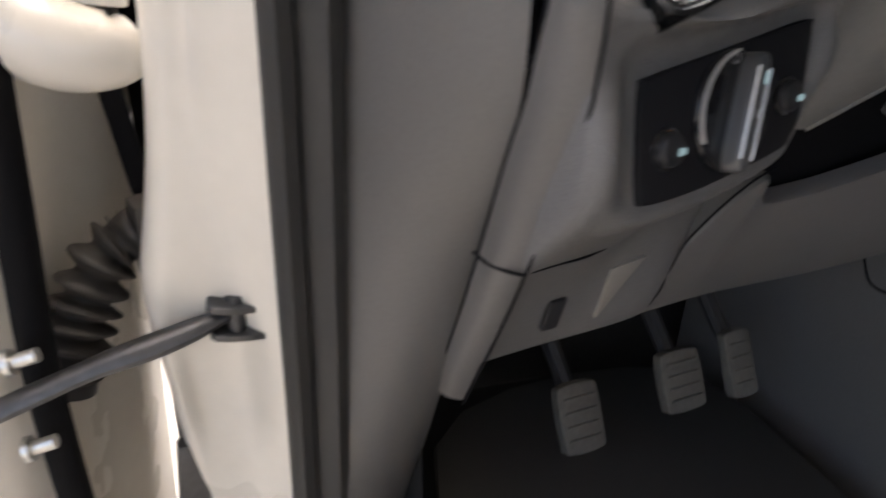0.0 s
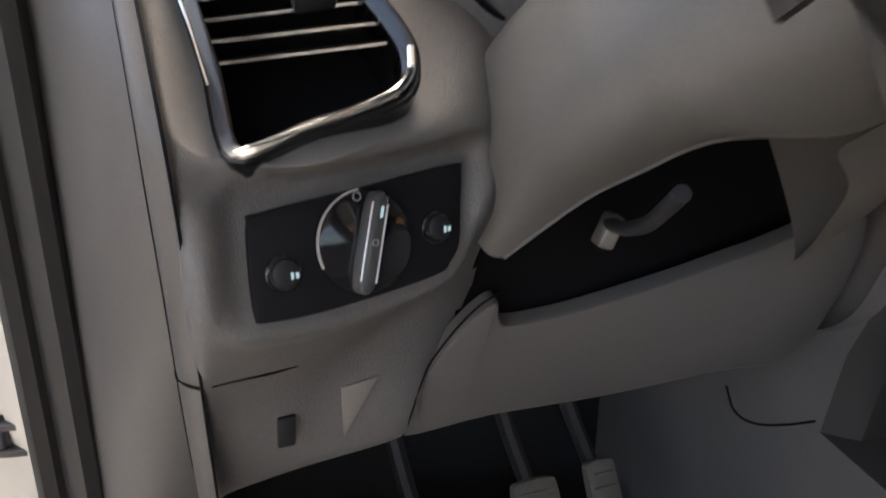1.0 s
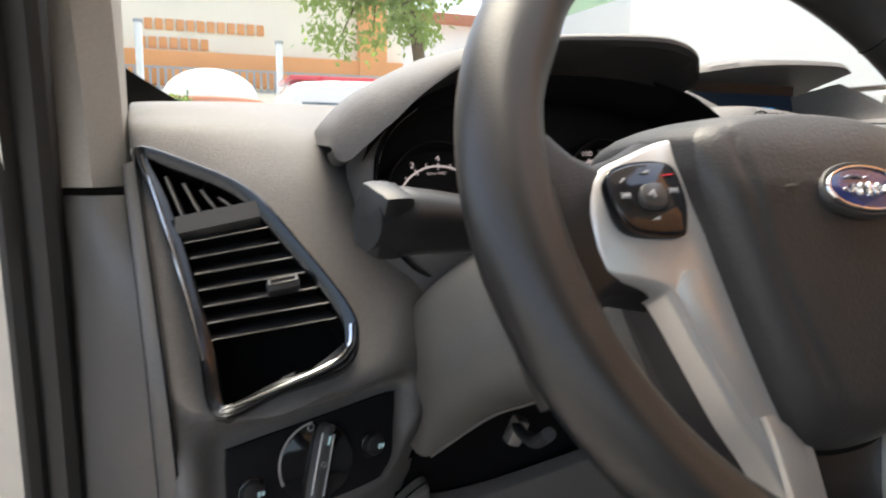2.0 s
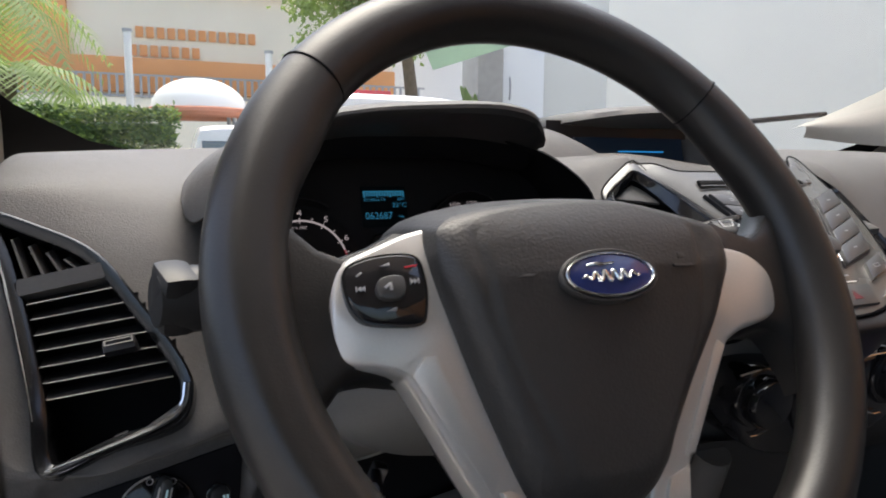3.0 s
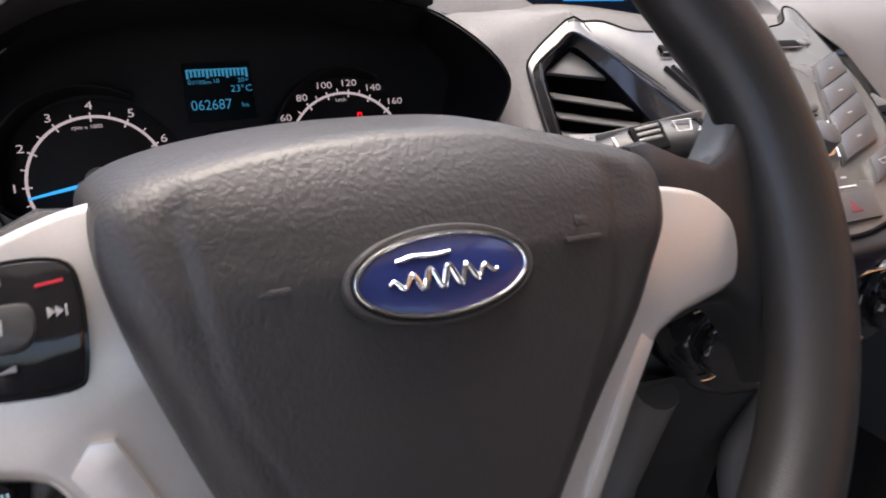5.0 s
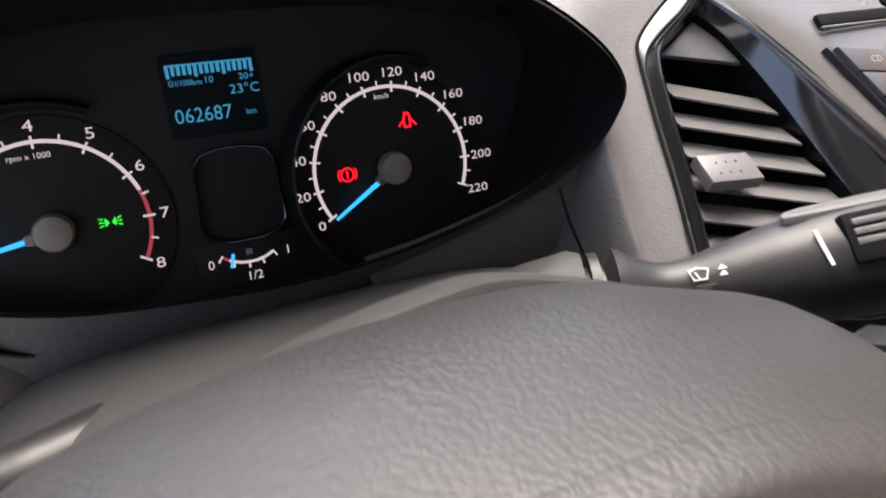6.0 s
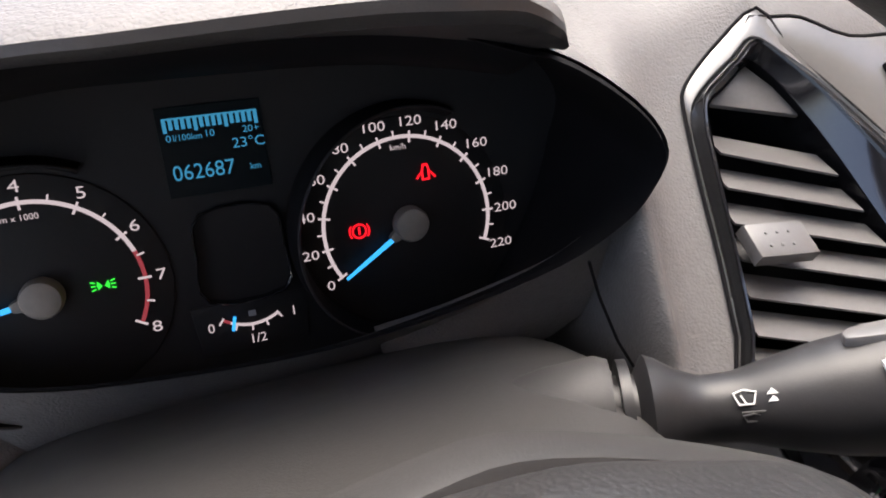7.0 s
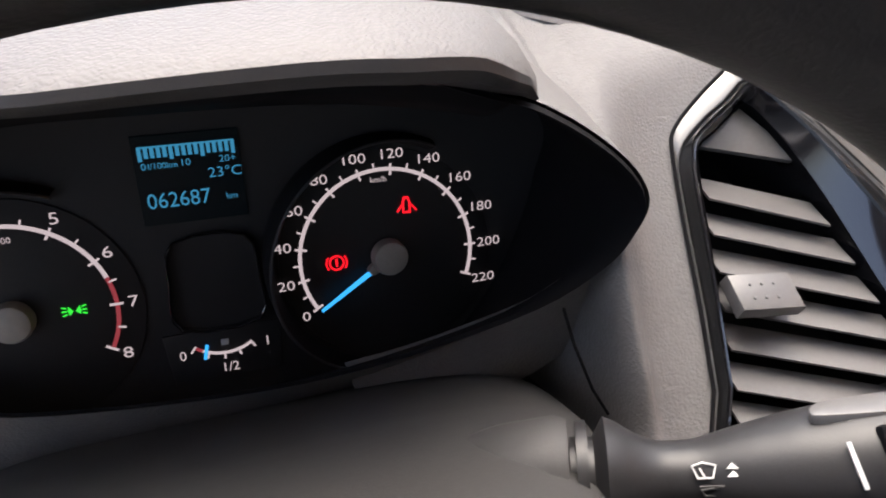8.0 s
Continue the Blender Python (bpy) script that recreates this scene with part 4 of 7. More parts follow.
    solid("cowl_panel", skin([[(x, y, z) for x in (-0.52, 0.342, 1.20)] for y, z in ((0.66, 1.018), (0.76, 1.024), (0.95, 1.00))], closed=False), PAINT, "cream painted cowl ahead of the dashboard", "car body", kind="structure")
    mat_poly = spline([(-0.22, 0.02), (0.14, 0.02), (0.15, 0.30), (0.10, 0.52), (-0.22, 0.50)], 5, True)
    solid("floor_mat", slab(mat_poly, pose(0, 0, 0.335, 6), 0.012, 0.004), RUBBER, "dark grey rubber floor mat below the pedals", "floor mat")


build_dashboard()
build_side_vent()
build_light_switch()
build_side()
build_door()
build_shell()

# ---- steering wheel ----
W_YAW, W_TILT, W_R = 2.6, 28.8, 0.1693
WHEEL = Matrix.Translation((-0.0015, 0.0147, 0.9953)) @ Matrix.Rotation(radians(W_YAW), 4, "Z") @ Matrix.Rotation(radians(90 - W_TILT), 4, "X")


def hub_base(x, y):
    return 0.009 - 0.012 * x + (0.27 * (y + 0.005) if y < -0.005 else 0.02 * (y + 0.005))


def build_wheel():
    sw = thing("steering_wheel", WHEEL, "dark grey three-spoke steering wheel with silver spokes and an oval emblem", "steering wheel")
    rings = []
    n = 120
    for k in range(n):
        a = 2 * math.pi * k / n
        d = Vector((math.cos(a), math.sin(a), 0))
        grip = math.exp(-(min(abs(a), abs(a - math.pi), abs(a - 2 * math.pi)) / 0.42) ** 2)
        thumb = math.exp(-((a - 2.62) / 0.16) ** 2) + math.exp(-((a - 0.52) / 0.16) ** 2)
        rr, rz = 0.0178 + 0.0012 * grip, 0.0168 + 0.001 * grip
        ring = []
        # a moulded ridge runs along the face of the lower left grip
        ridge = 0.0011 * min(max((a - 2.5) / 0.5, 0), 1) * min(max((4.6 - a) / 0.5, 0), 1)
        for j in range(36):
            b = 2 * math.pi * j / 36
            swell = 1 + ridge / rr * (math.exp(-((b - 1.25) / 0.20) ** 2) - 0.8 * math.exp(-((b - 1.75) / 0.22) ** 2))
            x = rr * swell * math.cos(b) - (0.0035 * thumb * max(0, -math.cos(b)))
            ring.append(d * (W_R + x) + Vector((0, 0, rz * swell * math.sin(b) - 0.002)))
        rings.append(ring)
    bm = skin_closed(rings)
    bm.transform(WHEEL)
    part("rim", bm, RIMMED, sw, "dark grained rim")
    for a in (42, 138):
        d = Vector((math.cos(radians(a)), math.sin(radians(a)), 0))
        t = Vector((-d.y, d.x, 0))
        loop = [WHEEL @ (d * (W_R + 0.0181 * math.cos(b)) + Vector((0, 0, 0.0171 * math.sin(b) - 0.002))) for b in (2 * math.pi * j / 24 for j in range(24))]
        part("rim_seam", tube(loop, 0.0006, 6, closed=True), DEEP_BLACK, sw, "dark seam")
    u0 = -0.005
    outline = spline([(-0.007, 0.0485), (0.025, 0.0465), (0.052, 0.0385), (0.076, 0.0260), (0.0850, 0.0130), (0.0860, -0.003), (0.0790, -0.020), (0.0700, -0.036), (0.052, -0.060), (0.0345, -0.0863), (0.026, -0.101), (0.012, -0.1125), (-0.007, -0.115),
                      (-0.028, -0.1135), (-0.044, -0.107), (-0.0535, -0.0956), (-0.068, -0.060), (-0.0815, -0.0213), (-0.0875, 0.003), (-0.0875, 0.018), (-0.0850, 0.0295), (-0.0775, 0.0385), (-0.060, 0.0440), (-0.035, 0.0475)], 4, True)

    crest = lambda y, a, b: (lambda t: t * t * (3 - 2 * t))(min(max((y - a) / (b - a), 0), 1))
    outline = [Vector((p[0], p[1] - 0.0105 * crest(p[1], 0.010, 0.042))) for p in outline]

    def height(x, y, s):
        t = max(0.0, (s - 0.82) / 0.18)
        f = 1 - 0.12 * (s / 0.82) ** 2 if s < 0.82 else 0.88 * max(0.0, 1 - t * t) ** 0.5
        if s >= 0.82:
            # the upper edge rolls over into a deep shoulder
            f += crest(y, -0.022, 0.022) * (0.88 * (1 - 0.36 * t * t) - f)
        f -= 6.0 * max(0, y - 0.008) ** 2 / 0.0215 * (1 - s ** 8 * (1 - crest(y, 0.008, 0.030)))
        # a crease sets the raised middle off from the flanks
        flank = abs(x - u0) - between(((-0.115, 0.020), (-0.09, 0.030), (-0.03, 0.059), (0.01, 0.0635), (0.05, 0.060)), y)
        t = min(max(flank / 0.004 + 0.5, 0), 1)
        return hub_base(x, y) + 0.0215 * f - 0.002 - 0.0022 * t * t * (3 - 2 * t) * min(max((0.98 - s) / 0.25, 0), 1)

    pad = part("airbag_cover", dome(outline, (u0, -0.004), WHEEL, height, 40, 0.03), PAD, sw, "grained dark grey airbag cover")
    roll = []
    for z, dy in ((0.0165, 0.0), (0.007, 0.0050), (0.0, 0.0083), (-0.010, 0.0128), (-0.020, 0.0163), (-0.030, 0.0190), (-0.040, 0.0202), (-0.047, 0.0190), (-0.050, 0.0150), (-0.051, 0.004)):
        ring = []
        for p in outline:
            w = crest(p[1], -0.022, 0.022)
            at = height(p[0], p[1], 1)
            ring.append(WHEEL @ Vector((p[0] * (1 + 3.5 * dy * w), p[1] + dy * w, at + z - 0.0165)))
        roll.append(ring)
    part("cover_shoulder", skin(roll, cap=False), PAD, pad, "rounded top shoulder of the cover")
    rear = spline([(-0.110, 0.006), (-0.075, 0.034), (-0.040, 0.053), (0.0, 0.0600), (0.0275, 0.0585), (0.0755, 0.0405), (0.114, 0.0185), (0.118, -0.010), (0.080, -0.030), (-0.080, -0.030), (-0.115, -0.012)], 4, True)
    part("rear_cover", slab(rear, WHEEL @ pose(0, 0, -0.045), 0.016, 0.005), SHROUD_SHADED, sw, "smooth grey rear cover")
    part("cover_gap", dome([Vector(p) for p in [q if q[1] > -0.004 else r for q, r in zip(offset(outline, 0.001), offset(outline, -0.0022))]], (u0, -0.012), WHEEL, lambda x, y, s: hub_base(x, y) - 0.0035, 3, 0.022), DEEP_BLACK, sw, "dark joint round the cover")
    for s in (-1, 1):
        m = WHEEL @ pose(u0 + s * 0.048, -0.006, height(u0 + 0.048, -0.006, 0.55) + 0.0004, 0, s * 7, 0)
        part("embossed_bar", box(0.014, 0.0016, 0.0012, m, 0.0004), PAD, pad, "embossed bar")
        part("embossed_bar", box(0.007, 0.0035, 0.0010, m @ pose(0.0015, 0.0055, -0.0002), 0.0005), PAD, pad, "embossed bar")
    # emblem: an oval in blue and silver, its lettering left as plain strokes
    em = WHEEL @ pose(u0 - 0.0005, -0.0090, 0.0303, -2) @ Matrix.Diagonal((0.90, 0.86, 1, 1))
    oval = lambda a, b, n=56: [(a * math.cos(2 * math.pi * k / n), b * math.sin(2 * math.pi * k / n)) for k in range(n)]
    e = part("emblem", slab(oval(0.0282, 0.0128), em, 0.010, 0.0012), BLUE, sw, "dark blue oval emblem")
    part("emblem_rim", frame_ring(oval(0.0288, 0.0134), oval(0.0270, 0.0116), em @ pose(0, 0, 0.0008), 0.005, 0.0005), CHROME, e, "chrome rim")
    part("emblem_shade", frame_ring(oval(0.0315, 0.0160), oval(0.0290, 0.0136), em @ pose(0, 0, -0.0004), 0.004, 0.0008), PAD, e, "rim of the recess")
    def stroke(pts, thick):
        line = spline([(x, y, 0) for x, y in pts], 6)
        n = len(line)
        part("emblem_stroke", tube([em @ Vector((p[0], p[1], 0.0004)) for p in line], [0.0003 + thick * math.sin(math.pi * (k + 0.5) / n) ** 0.6 for k in range(n)], 8), CHROME, e, "plain silver stroke")
    stroke([(-0.0150, 0.0058), (-0.0090, 0.0066), (-0.0030, 0.0060), (0.0030, 0.0066)], 0.0004)
    stroke([(-0.0185 + 0.0006 * k, 0.0030 * math.sin(k * 0.62) * math.sin(math.pi * (k + 4) / 68) - 0.0010) for k in range(61)], 0.0007)
    # silver spokes
    left = [(-0.1345, 0.004), (-0.1285, 0.0135), (-0.113, 0.0195), (-0.090, 0.027), (-0.070, 0.025), (-0.066, -0.005), (-0.062, -0.045), (-0.050, -0.078), (-0.036, -0.103), (-0.030, -0.125), (-0.028, -0.148), (-0.046, -0.151), (-0.054, -0.131), (-0.064, -0.112), (-0.077, -0.093), (-0.0905, -0.068), (-0.104, -0.0435), (-0.109, -0.0385), (-0.119, -0.0350), (-0.131, -0.0315), (-0.1355, -0.026), (-0.1365, -0.010)]
    right = [(0.062, 0.022), (0.080, 0.0150), (0.091, 0.0112), (0.105, 0.0085), (0.118, 0.0045), (0.129, -0.003), (0.1345, -0.0095), (0.1365, -0.018), (0.135, -0.0275), (0.128, -0.0315), (0.113, -0.0345), (0.100, -0.037), (0.0925, -0.040), (0.086, -0.0445),
             (0.0725, -0.065), (0.060, -0.085), (0.048, -0.105), (0.040, -0.122), (0.032, -0.150), (0.014, -0.148), (0.016, -0.125), (0.024, -0.103), (0.038, -0.078), (0.052, -0.045), (0.056, -0.005)][::-1]
    crown = lambda x, y: hub_base(x, y) - 0.0012 - 0.004 * max(0, (abs(x) - 0.10) / 0.03) ** 2
    for o in (left, right):
        poly = spline(o, 4, True)
        part("spoke", slab(poly, WHEEL, 0.016, 0.0032, lift=crown, steps=3), SILVER, sw, "satin silver spoke cover")
    # each leg: a raised outer facet, and a lower facet turned to the other side
    for name, poly, rise in (
            ("leg_facet", [(-0.1030, -0.0395), (-0.0875, -0.0655), (-0.0690, -0.0955), (-0.0635, -0.0860), (-0.0785, -0.0610), (-0.0885, -0.0380), (-0.0910, -0.0325), (-0.0965, -0.0320)], lambda x, y: 0.20 * ((x + 0.1035) * 0.859 + (y + 0.0385) * 0.512)),
            ("lower_facet", [(-0.0662, -0.0945), (-0.0600, -0.1090), (-0.0545, -0.1280), (-0.0490, -0.1480), (-0.0330, -0.1470), (-0.0350, -0.1270), (-0.0420, -0.1060), (-0.0440, -0.1040), (-0.0610, -0.0945)], lambda x, y: 0.0022 - 0.16 * (x + 0.05)),
            ("leg_facet", [(0.0850, -0.0440), (0.0720, -0.0640), (0.0590, -0.0850), (0.0520, -0.0960), (0.0460, -0.0960), (0.0530, -0.0830), (0.0650, -0.0620), (0.0790, -0.0400)][::-1], lambda x, y: 0.05 * (0.088 - x + 0.6 * (-0.040 - y)) * 0.5),
            ("lower_facet", [(0.0334, -0.1050), (0.0495, -0.1000), (0.0450, -0.1280), (0.0360, -0.1480), (0.0190, -0.1480), (0.0235, -0.1340), (0.0300, -0.1120)][::-1], lambda x, y: 0.0020 - 0.16 * (x - 0.035))):
        part(name, slab(poly, WHEEL, 0.004, 0.0010, lift=lambda x, y, rise=rise: crown(x, y) + 0.0002 + rise(x, y)), SILVER, sw, "bevelled silver facet")
    # dark web behind the spokes, out to the rim
    for o in ([(-0.164, 0.052), (-0.150, 0.036), (-0.128, 0.018), (-0.09, 0.028), (-0.09, -0.036), (-0.118, -0.037), (-0.134, -0.040), (-0.150, -0.062), (-0.158, -0.075), (-0.172, -0.03), (-0.172, 0.02)],):
        for mir in (1, -1):
            poly = spline([(mir * x + (0 if mir > 0 else 0.0), y) for x, y in o][::mir], 3, True)
            part("spoke_web", slab(poly, WHEEL, 0.022, 0.006, lift=lambda x, y: hub_base(x, y) - 0.0055), RIMMED, sw, "dark web")
    low = spline([(-0.050, -0.100), (0.040, -0.100), (0.034, -0.125), (0.032, -0.155), (-0.042, -0.155), (-0.044, -0.125)], 4, True)
    part("lower_web", slab(low, WHEEL, 0.02, 0.004, lift=lambda x, y: hub_base(x, y) - 0.006), RIMMED, sw, "dark web")
    back = spline([(-0.09, 0.03), (0.08, 0.03), (0.075, -0.05), (0.03, -0.12), (-0.04, -0.12), (-0.085, -0.05)], 4, True)
    part("hub_back", slab(back, WHEEL @ pose(0, 0, -0.012), 0.03, 0.006, lift=lambda x, y: 0.2 * min(y, 0)), BLACK, sw, "black hub back")
    # button pad in the spoke
    pts = [(-0.1305, 0.0), (-0.1278, 0.0088), (-0.113, 0.0132), (-0.0965, 0.0125), (-0.0930, 0.004), (-0.0942, -0.0135), (-0.0990, -0.0182), (-0.120, -0.0160), (-0.128, -0.0100)]
    poly = spline(pts, 5, True)
    lift = lambda x, y: hub_base(x, y) + 0.0016
    bp = part("button_pad", slab(poly, WHEEL, 0.006, 0.0014, lift=lift), GLOSS, sw, "gloss black button pad")
    part("pad_edge", skin_closed([[WHEEL @ Vector((p[0], p[1], lift(*p) + z)) for p in q] for q, z in ((offset(poly, -0.0007), -0.003), (offset(poly, -0.0007), -0.0007), (offset(poly, 0.0004), -0.0007), (offset(poly, 0.0004), -0.003))]), SMOKE, bp, "thin dark edge")
    c = (-0.1105, -0.0015)
    dia = spline([(-0.0065, -0.001), (-0.003, 0.0045), (0.0065, 0.0048), (0.0072, -0.002), (0.004, -0.0058), (-0.004, -0.0052)], 4, True)
    up = lift(*c)
    part("centre_button", slab([(c[0] + p[0], c[1] + p[1]) for p in dia], WHEEL, 0.003, 0.001, lift=lambda x, y: lift(x, y) + 0.0012), BUTTON, bp, "dark centre button")

    def icon(pts2, x, y, mat=GREY_PRINT):
        part("icon", slab([(x + a, y + b) for a, b in pts2], WHEEL, 0.0008, 0.0001, lift=lambda p, q: lift(p, q) + 0.0004 + (0.0012 if abs(x - c[0]) < 0.004 and abs(y - c[1]) < 0.004 else 0)), mat, bp, "printed symbol")
    for s, x, y in ((-1, -0.1235, -0.0015), (1, -0.0985, 0.0005)):
        for k in (0, 1):
            icon([(s * (0.0018 * k - 0.0018), -0.0014), (s * (0.0018 * k), 0.0), (s * (0.0018 * k - 0.0018), 0.0014)], x, y)
        icon([(s * 0.0020, -0.0014), (s * 0.0025, -0.0014), (s * 0.0025, 0.0014), (s * 0.0020, 0.0014)], x, y)
    icon([(-0.0025, 0.0), (0.0022, 0.0), (0.0022, 0.0016)], -0.1105, -0.0118)
    icon([(-0.0025, 0.0), (0.0022, 0.0), (0.0022, 0.0016)], -0.1110, 0.0083)
    icon([(-0.0004, -0.0018), (0.0009, -0.0018), (0.0009, 0.0018), (-0.0004, 0.0018)], c[0], c[1])
    icon([(-0.0020, -0.0002), (-0.0012, -0.0012), (0.0015, 0.0014), (0.0009, 0.0019)], c[0] - 0.001, c[1])
    icon([(-0.0018, 0.0), (-0.0010, -0.0006), (0.0016, 0.0012), (0.0008, 0.0018)], -0.1235, 0.0045, GREY_PRINT)
    icon([(-0.0030, 0.0), (0.0030, 0.0006), (0.0030, 0.0014), (-0.0030, 0.0008)], -0.0990, 0.0068, RED_PRINT)
    return sw


def build_column():
    col = thing("steering_column", (0.0, 0.15, 0.86), "grey two-part steering column shroud with control stalks", "steering column")
    # along the column: depth, half width, height above, and the lower edges left and right of the gap
    secs = [(-0.030, 0.050, 0.034, (0.0, -0.052), (0.0, -0.052)), (-0.050, 0.068, 0.040, (0.0, -0.060), (0.0, -0.060)), (-0.085, 0.090, 0.046, (0.0, -0.066), (0.0, -0.066)), (-0.130, 0.109, 0.049, (-0.005, -0.068), (-0.005, -0.070)),
            (-0.147, 0.115, 0.049, (-0.020, -0.061), (0.000, -0.072)), (-0.162, 0.119, 0.0485, (-0.056, -0.055), (0.020, -0.085)), (-0.201, 0.125, 0.046, (-0.068, -0.054), (0.045, -0.095)), (-0.241, 0.128, 0.040, (-0.079, -0.055), (0.075, -0.100)), (-0.290, 0.129, 0.036, (-0.108, -0.071), (0.105, -0.105))]
    rings = []
    for z, w, h, l, r in secs:
        ring = []
        square = min(max((-z - 0.10) / 0.12, 0), 1)
        for k in range(49):
            a = 2 * math.pi * k / 48
            c, q = math.cos(a), math.sin(a)
            if k <= 24:
                ex, ey = (0.62 - 0.25 * square, 0.68 - 0.18 * square) if c < 0 else (0.62, 0.68)
                ring.append((w * math.copysign(abs(c) ** ex, c), 0.003 + h * max(q, 0) ** ey, z))
            else:
                end = l if k < 37 else r
                c, q = abs(c) ** 0.7, abs(q) ** 0.7
                ring.append((end[0] + ((-w if k < 37 else w) - end[0]) * c, 0.003 + (end[1] - 0.003) * q, z))
        ring.insert(37, (r[0], r[1], z))
        rings.append(ring)
    lines = [spline([r[k] for r in rings], 4) for k in range(50)]
    rings = [[WHEEL @ l[i] for l in lines] for i in range(len(lines[0]))]
    # The upper part is coloured as shaded, the lower sides as lit.
    part("upper_shroud", skin([r[:21] for r in rings], closed=False), SHROUD_SHADED, col, "smooth grey upper shroud")
    part("lower_shroud", skin([r[20:37] for r in rings], closed=False), SHROUD_LIT, col, "smooth grey side of the lower shroud")
    part("lower_shroud", skin([r[37:] for r in rings], closed=False), SHROUD_LIT, col, "smooth grey side of the lower shroud")
    part("gap_edge", tube([r[36] for r in rings[14:]], 0.0016, 6), SHROUD_LIT, col, "rolled lower edge")
    mid = sum((p for p in rings[0]), Vector()) / len(rings[0])
    out = WHEEL.to_3x3() @ Vector((0, 0, 1))
    part("shroud_nose", skin([[mid + (p - mid) * k + out * up_ for p in rings[0]] for k, up_ in ((1.0, 0.0), (0.94, 0.006), (0.78, 0.010), (0.4, 0.012))]), SHROUD_SHADED, col, "rounded end of the shroud")
    part("collar", skin([[WHEEL @ Vector((0.045 * math.cos(a), 0.042 * math.sin(a), z)) for a in (2 * math.pi * k / 32 for k in range(32))] for z in (-0.01, -0.045)]), BLACK, col, "black collar")
    # wiper stalk
    def stalk(side, name, label):
        base, mid, tip = (Vector(p) for p in (((0.072, 0.128, 0.975), (0.133, 0.101, 0.9885), (0.178, 0.084, 0.998)) if side > 0 else ((-0.076, 0.128, 0.970), (-0.137, 0.106, 0.978), (-0.207, 0.088, 0.984))))
        line = spline([base, base.lerp(mid, 0.5) + Vector((0, 0, -0.001)), mid, mid.lerp(tip, 0.55) + Vector((0, 0, 0.001)), tip], 10)
        n = len(line)
        tab = [(0.0, 0.0120), (0.055, 0.0120), (0.065, 0.0180), (0.085, 0.0180), (0.14, 0.0132), (0.19, 0.0104), (0.27, 0.0108), (0.36, 0.0142), (0.46, 0.0172), (0.58, 0.0192), (0.74, 0.0202), (0.90, 0.0196), (0.97, 0.0165), (1.0, 0.0100)] if side > 0 else [(0.0, 0.012), (0.2, 0.010), (0.5, 0.015), (0.85, 0.018), (1.0, 0.014)]
        s = part(name, tube(line, [between(tab, k / (n - 1)) for k in range(n)], 20, flat=0.98), STALK, col, label)
        return s, line
    right, line = stalk(1, "wiper_stalk", "dark grey wiper stalk with white symbols")
    for k, r in ((1, 0.0168),):
        d = (line[k + 1] - line[k]).normalized()
        part("stalk_collar", tube([line[k] - d * 0.0016, line[k] + d * 0.0016], r, 22), STALK, right, "dark grey collar")

    d = (line[1] - line[0]).normalized()
    part("stalk_socket", tube([line[0] - d * 0.060 - Vector((0, 0, 0.016)), line[0] - d * 0.038 - Vector((0, 0, 0.007)), line[0] - d * 0.018 - Vector((0, 0, 0.002)), line[0] - d * 0.003, line[0] - d * 0.0005], [0.012, 0.0150, 0.0176, 0.0185, 0.0172], 24), SHROUD_SHADED, col, "round grey socket of the stalk")

    def on_stalk(s, side_up, out):
        """A place on the wiper stalk's face that looks at the driver."""
        i = min(int(s * (len(line) - 1)), len(line) - 2)
        p = line[i].lerp(line[i + 1], s * (len(line) - 1) - i)
        d = (line[i + 1] - line[i]).normalized()
        nrm = Vector((-0.05, -0.62, 0.78))
        nrm = (nrm - d * nrm.dot(d)).normalized()
        m = Matrix((d, nrm.cross(d), nrm)).transposed().to_4x4()
        m.translation = p
        return m @ pose(0, side_up, out)
    m = on_stalk(0.275, 0.001, 0.0116) @ Matrix.Scale(0.62, 4)
    part("symbol", frame_ring([(-0.006, 0.003), (-0.001, 0.0045), (0.005, 0.003), (0.003, -0.003), (-0.004, -0.003)], [(-0.0052, 0.0025), (-0.001, 0.0038), (0.0042, 0.0025), (0.0025, -0.0022), (-0.0034, -0.0022)], m, 0.001, 0.0001), PALE, right, "white printed symbol")
    part("symbol", box(0.0007, 0.005, 0.0006, m @ pose(-0.0015, -0.0005, 0, 0, 0, 25)), PALE, right, "white printed symbol")
    for y in (0.0022, -0.0012):
        part("symbol", slab([(-0.0026, -0.0012), (0.0026, -0.0012), (0.0, 0.0014)], m @ pose(0.0112, y, 0.0022), 0.0022, 0.0001), PALE, right, "white printed arrow")
    low = m @ pose(0.002, -0.0088, -0.0016, 31)
    part("symbol", box(0.0105, 0.0008, 0.0006, low @ pose(0, 0.0030, 0)), SLATE, right, "grey printed line")
    part("symbol", frame_ring([(-0.005, 0.0012), (0.0, 0.0020), (0.005, 0.0012), (0.0035, -0.0022), (-0.0035, -0.0022)], [(-0.0043, 0.0007), (0.0, 0.0014), (0.0043, 0.0007), (0.0030, -0.0016), (-0.0030, -0.0016)], low, 0.001, 0.0001), SLATE, right, "grey printed symbol")
    part("symbol", slab([(-0.0022, -0.0008), (0.0022, -0.0008), (0.0, 0.0012)], low @ pose(0.0115, 0.0, 0.0010), 0.002, 0.0001), SLATE, right, "grey printed arrow")
    part("symbol", box(0.0012, 0.012, 0.0008, on_stalk(0.545, 0.001, 0.0188) @ pose(0, 0, 0, 0, 0, 8)), PALE, right, "white printed line")
    w = part("thumb_wheel_well", box(0.016, 0.017, 0.006, on_stalk(0.68, 0.002, 0.0172), 0.002), DEEP_BLACK, right, "dark well")
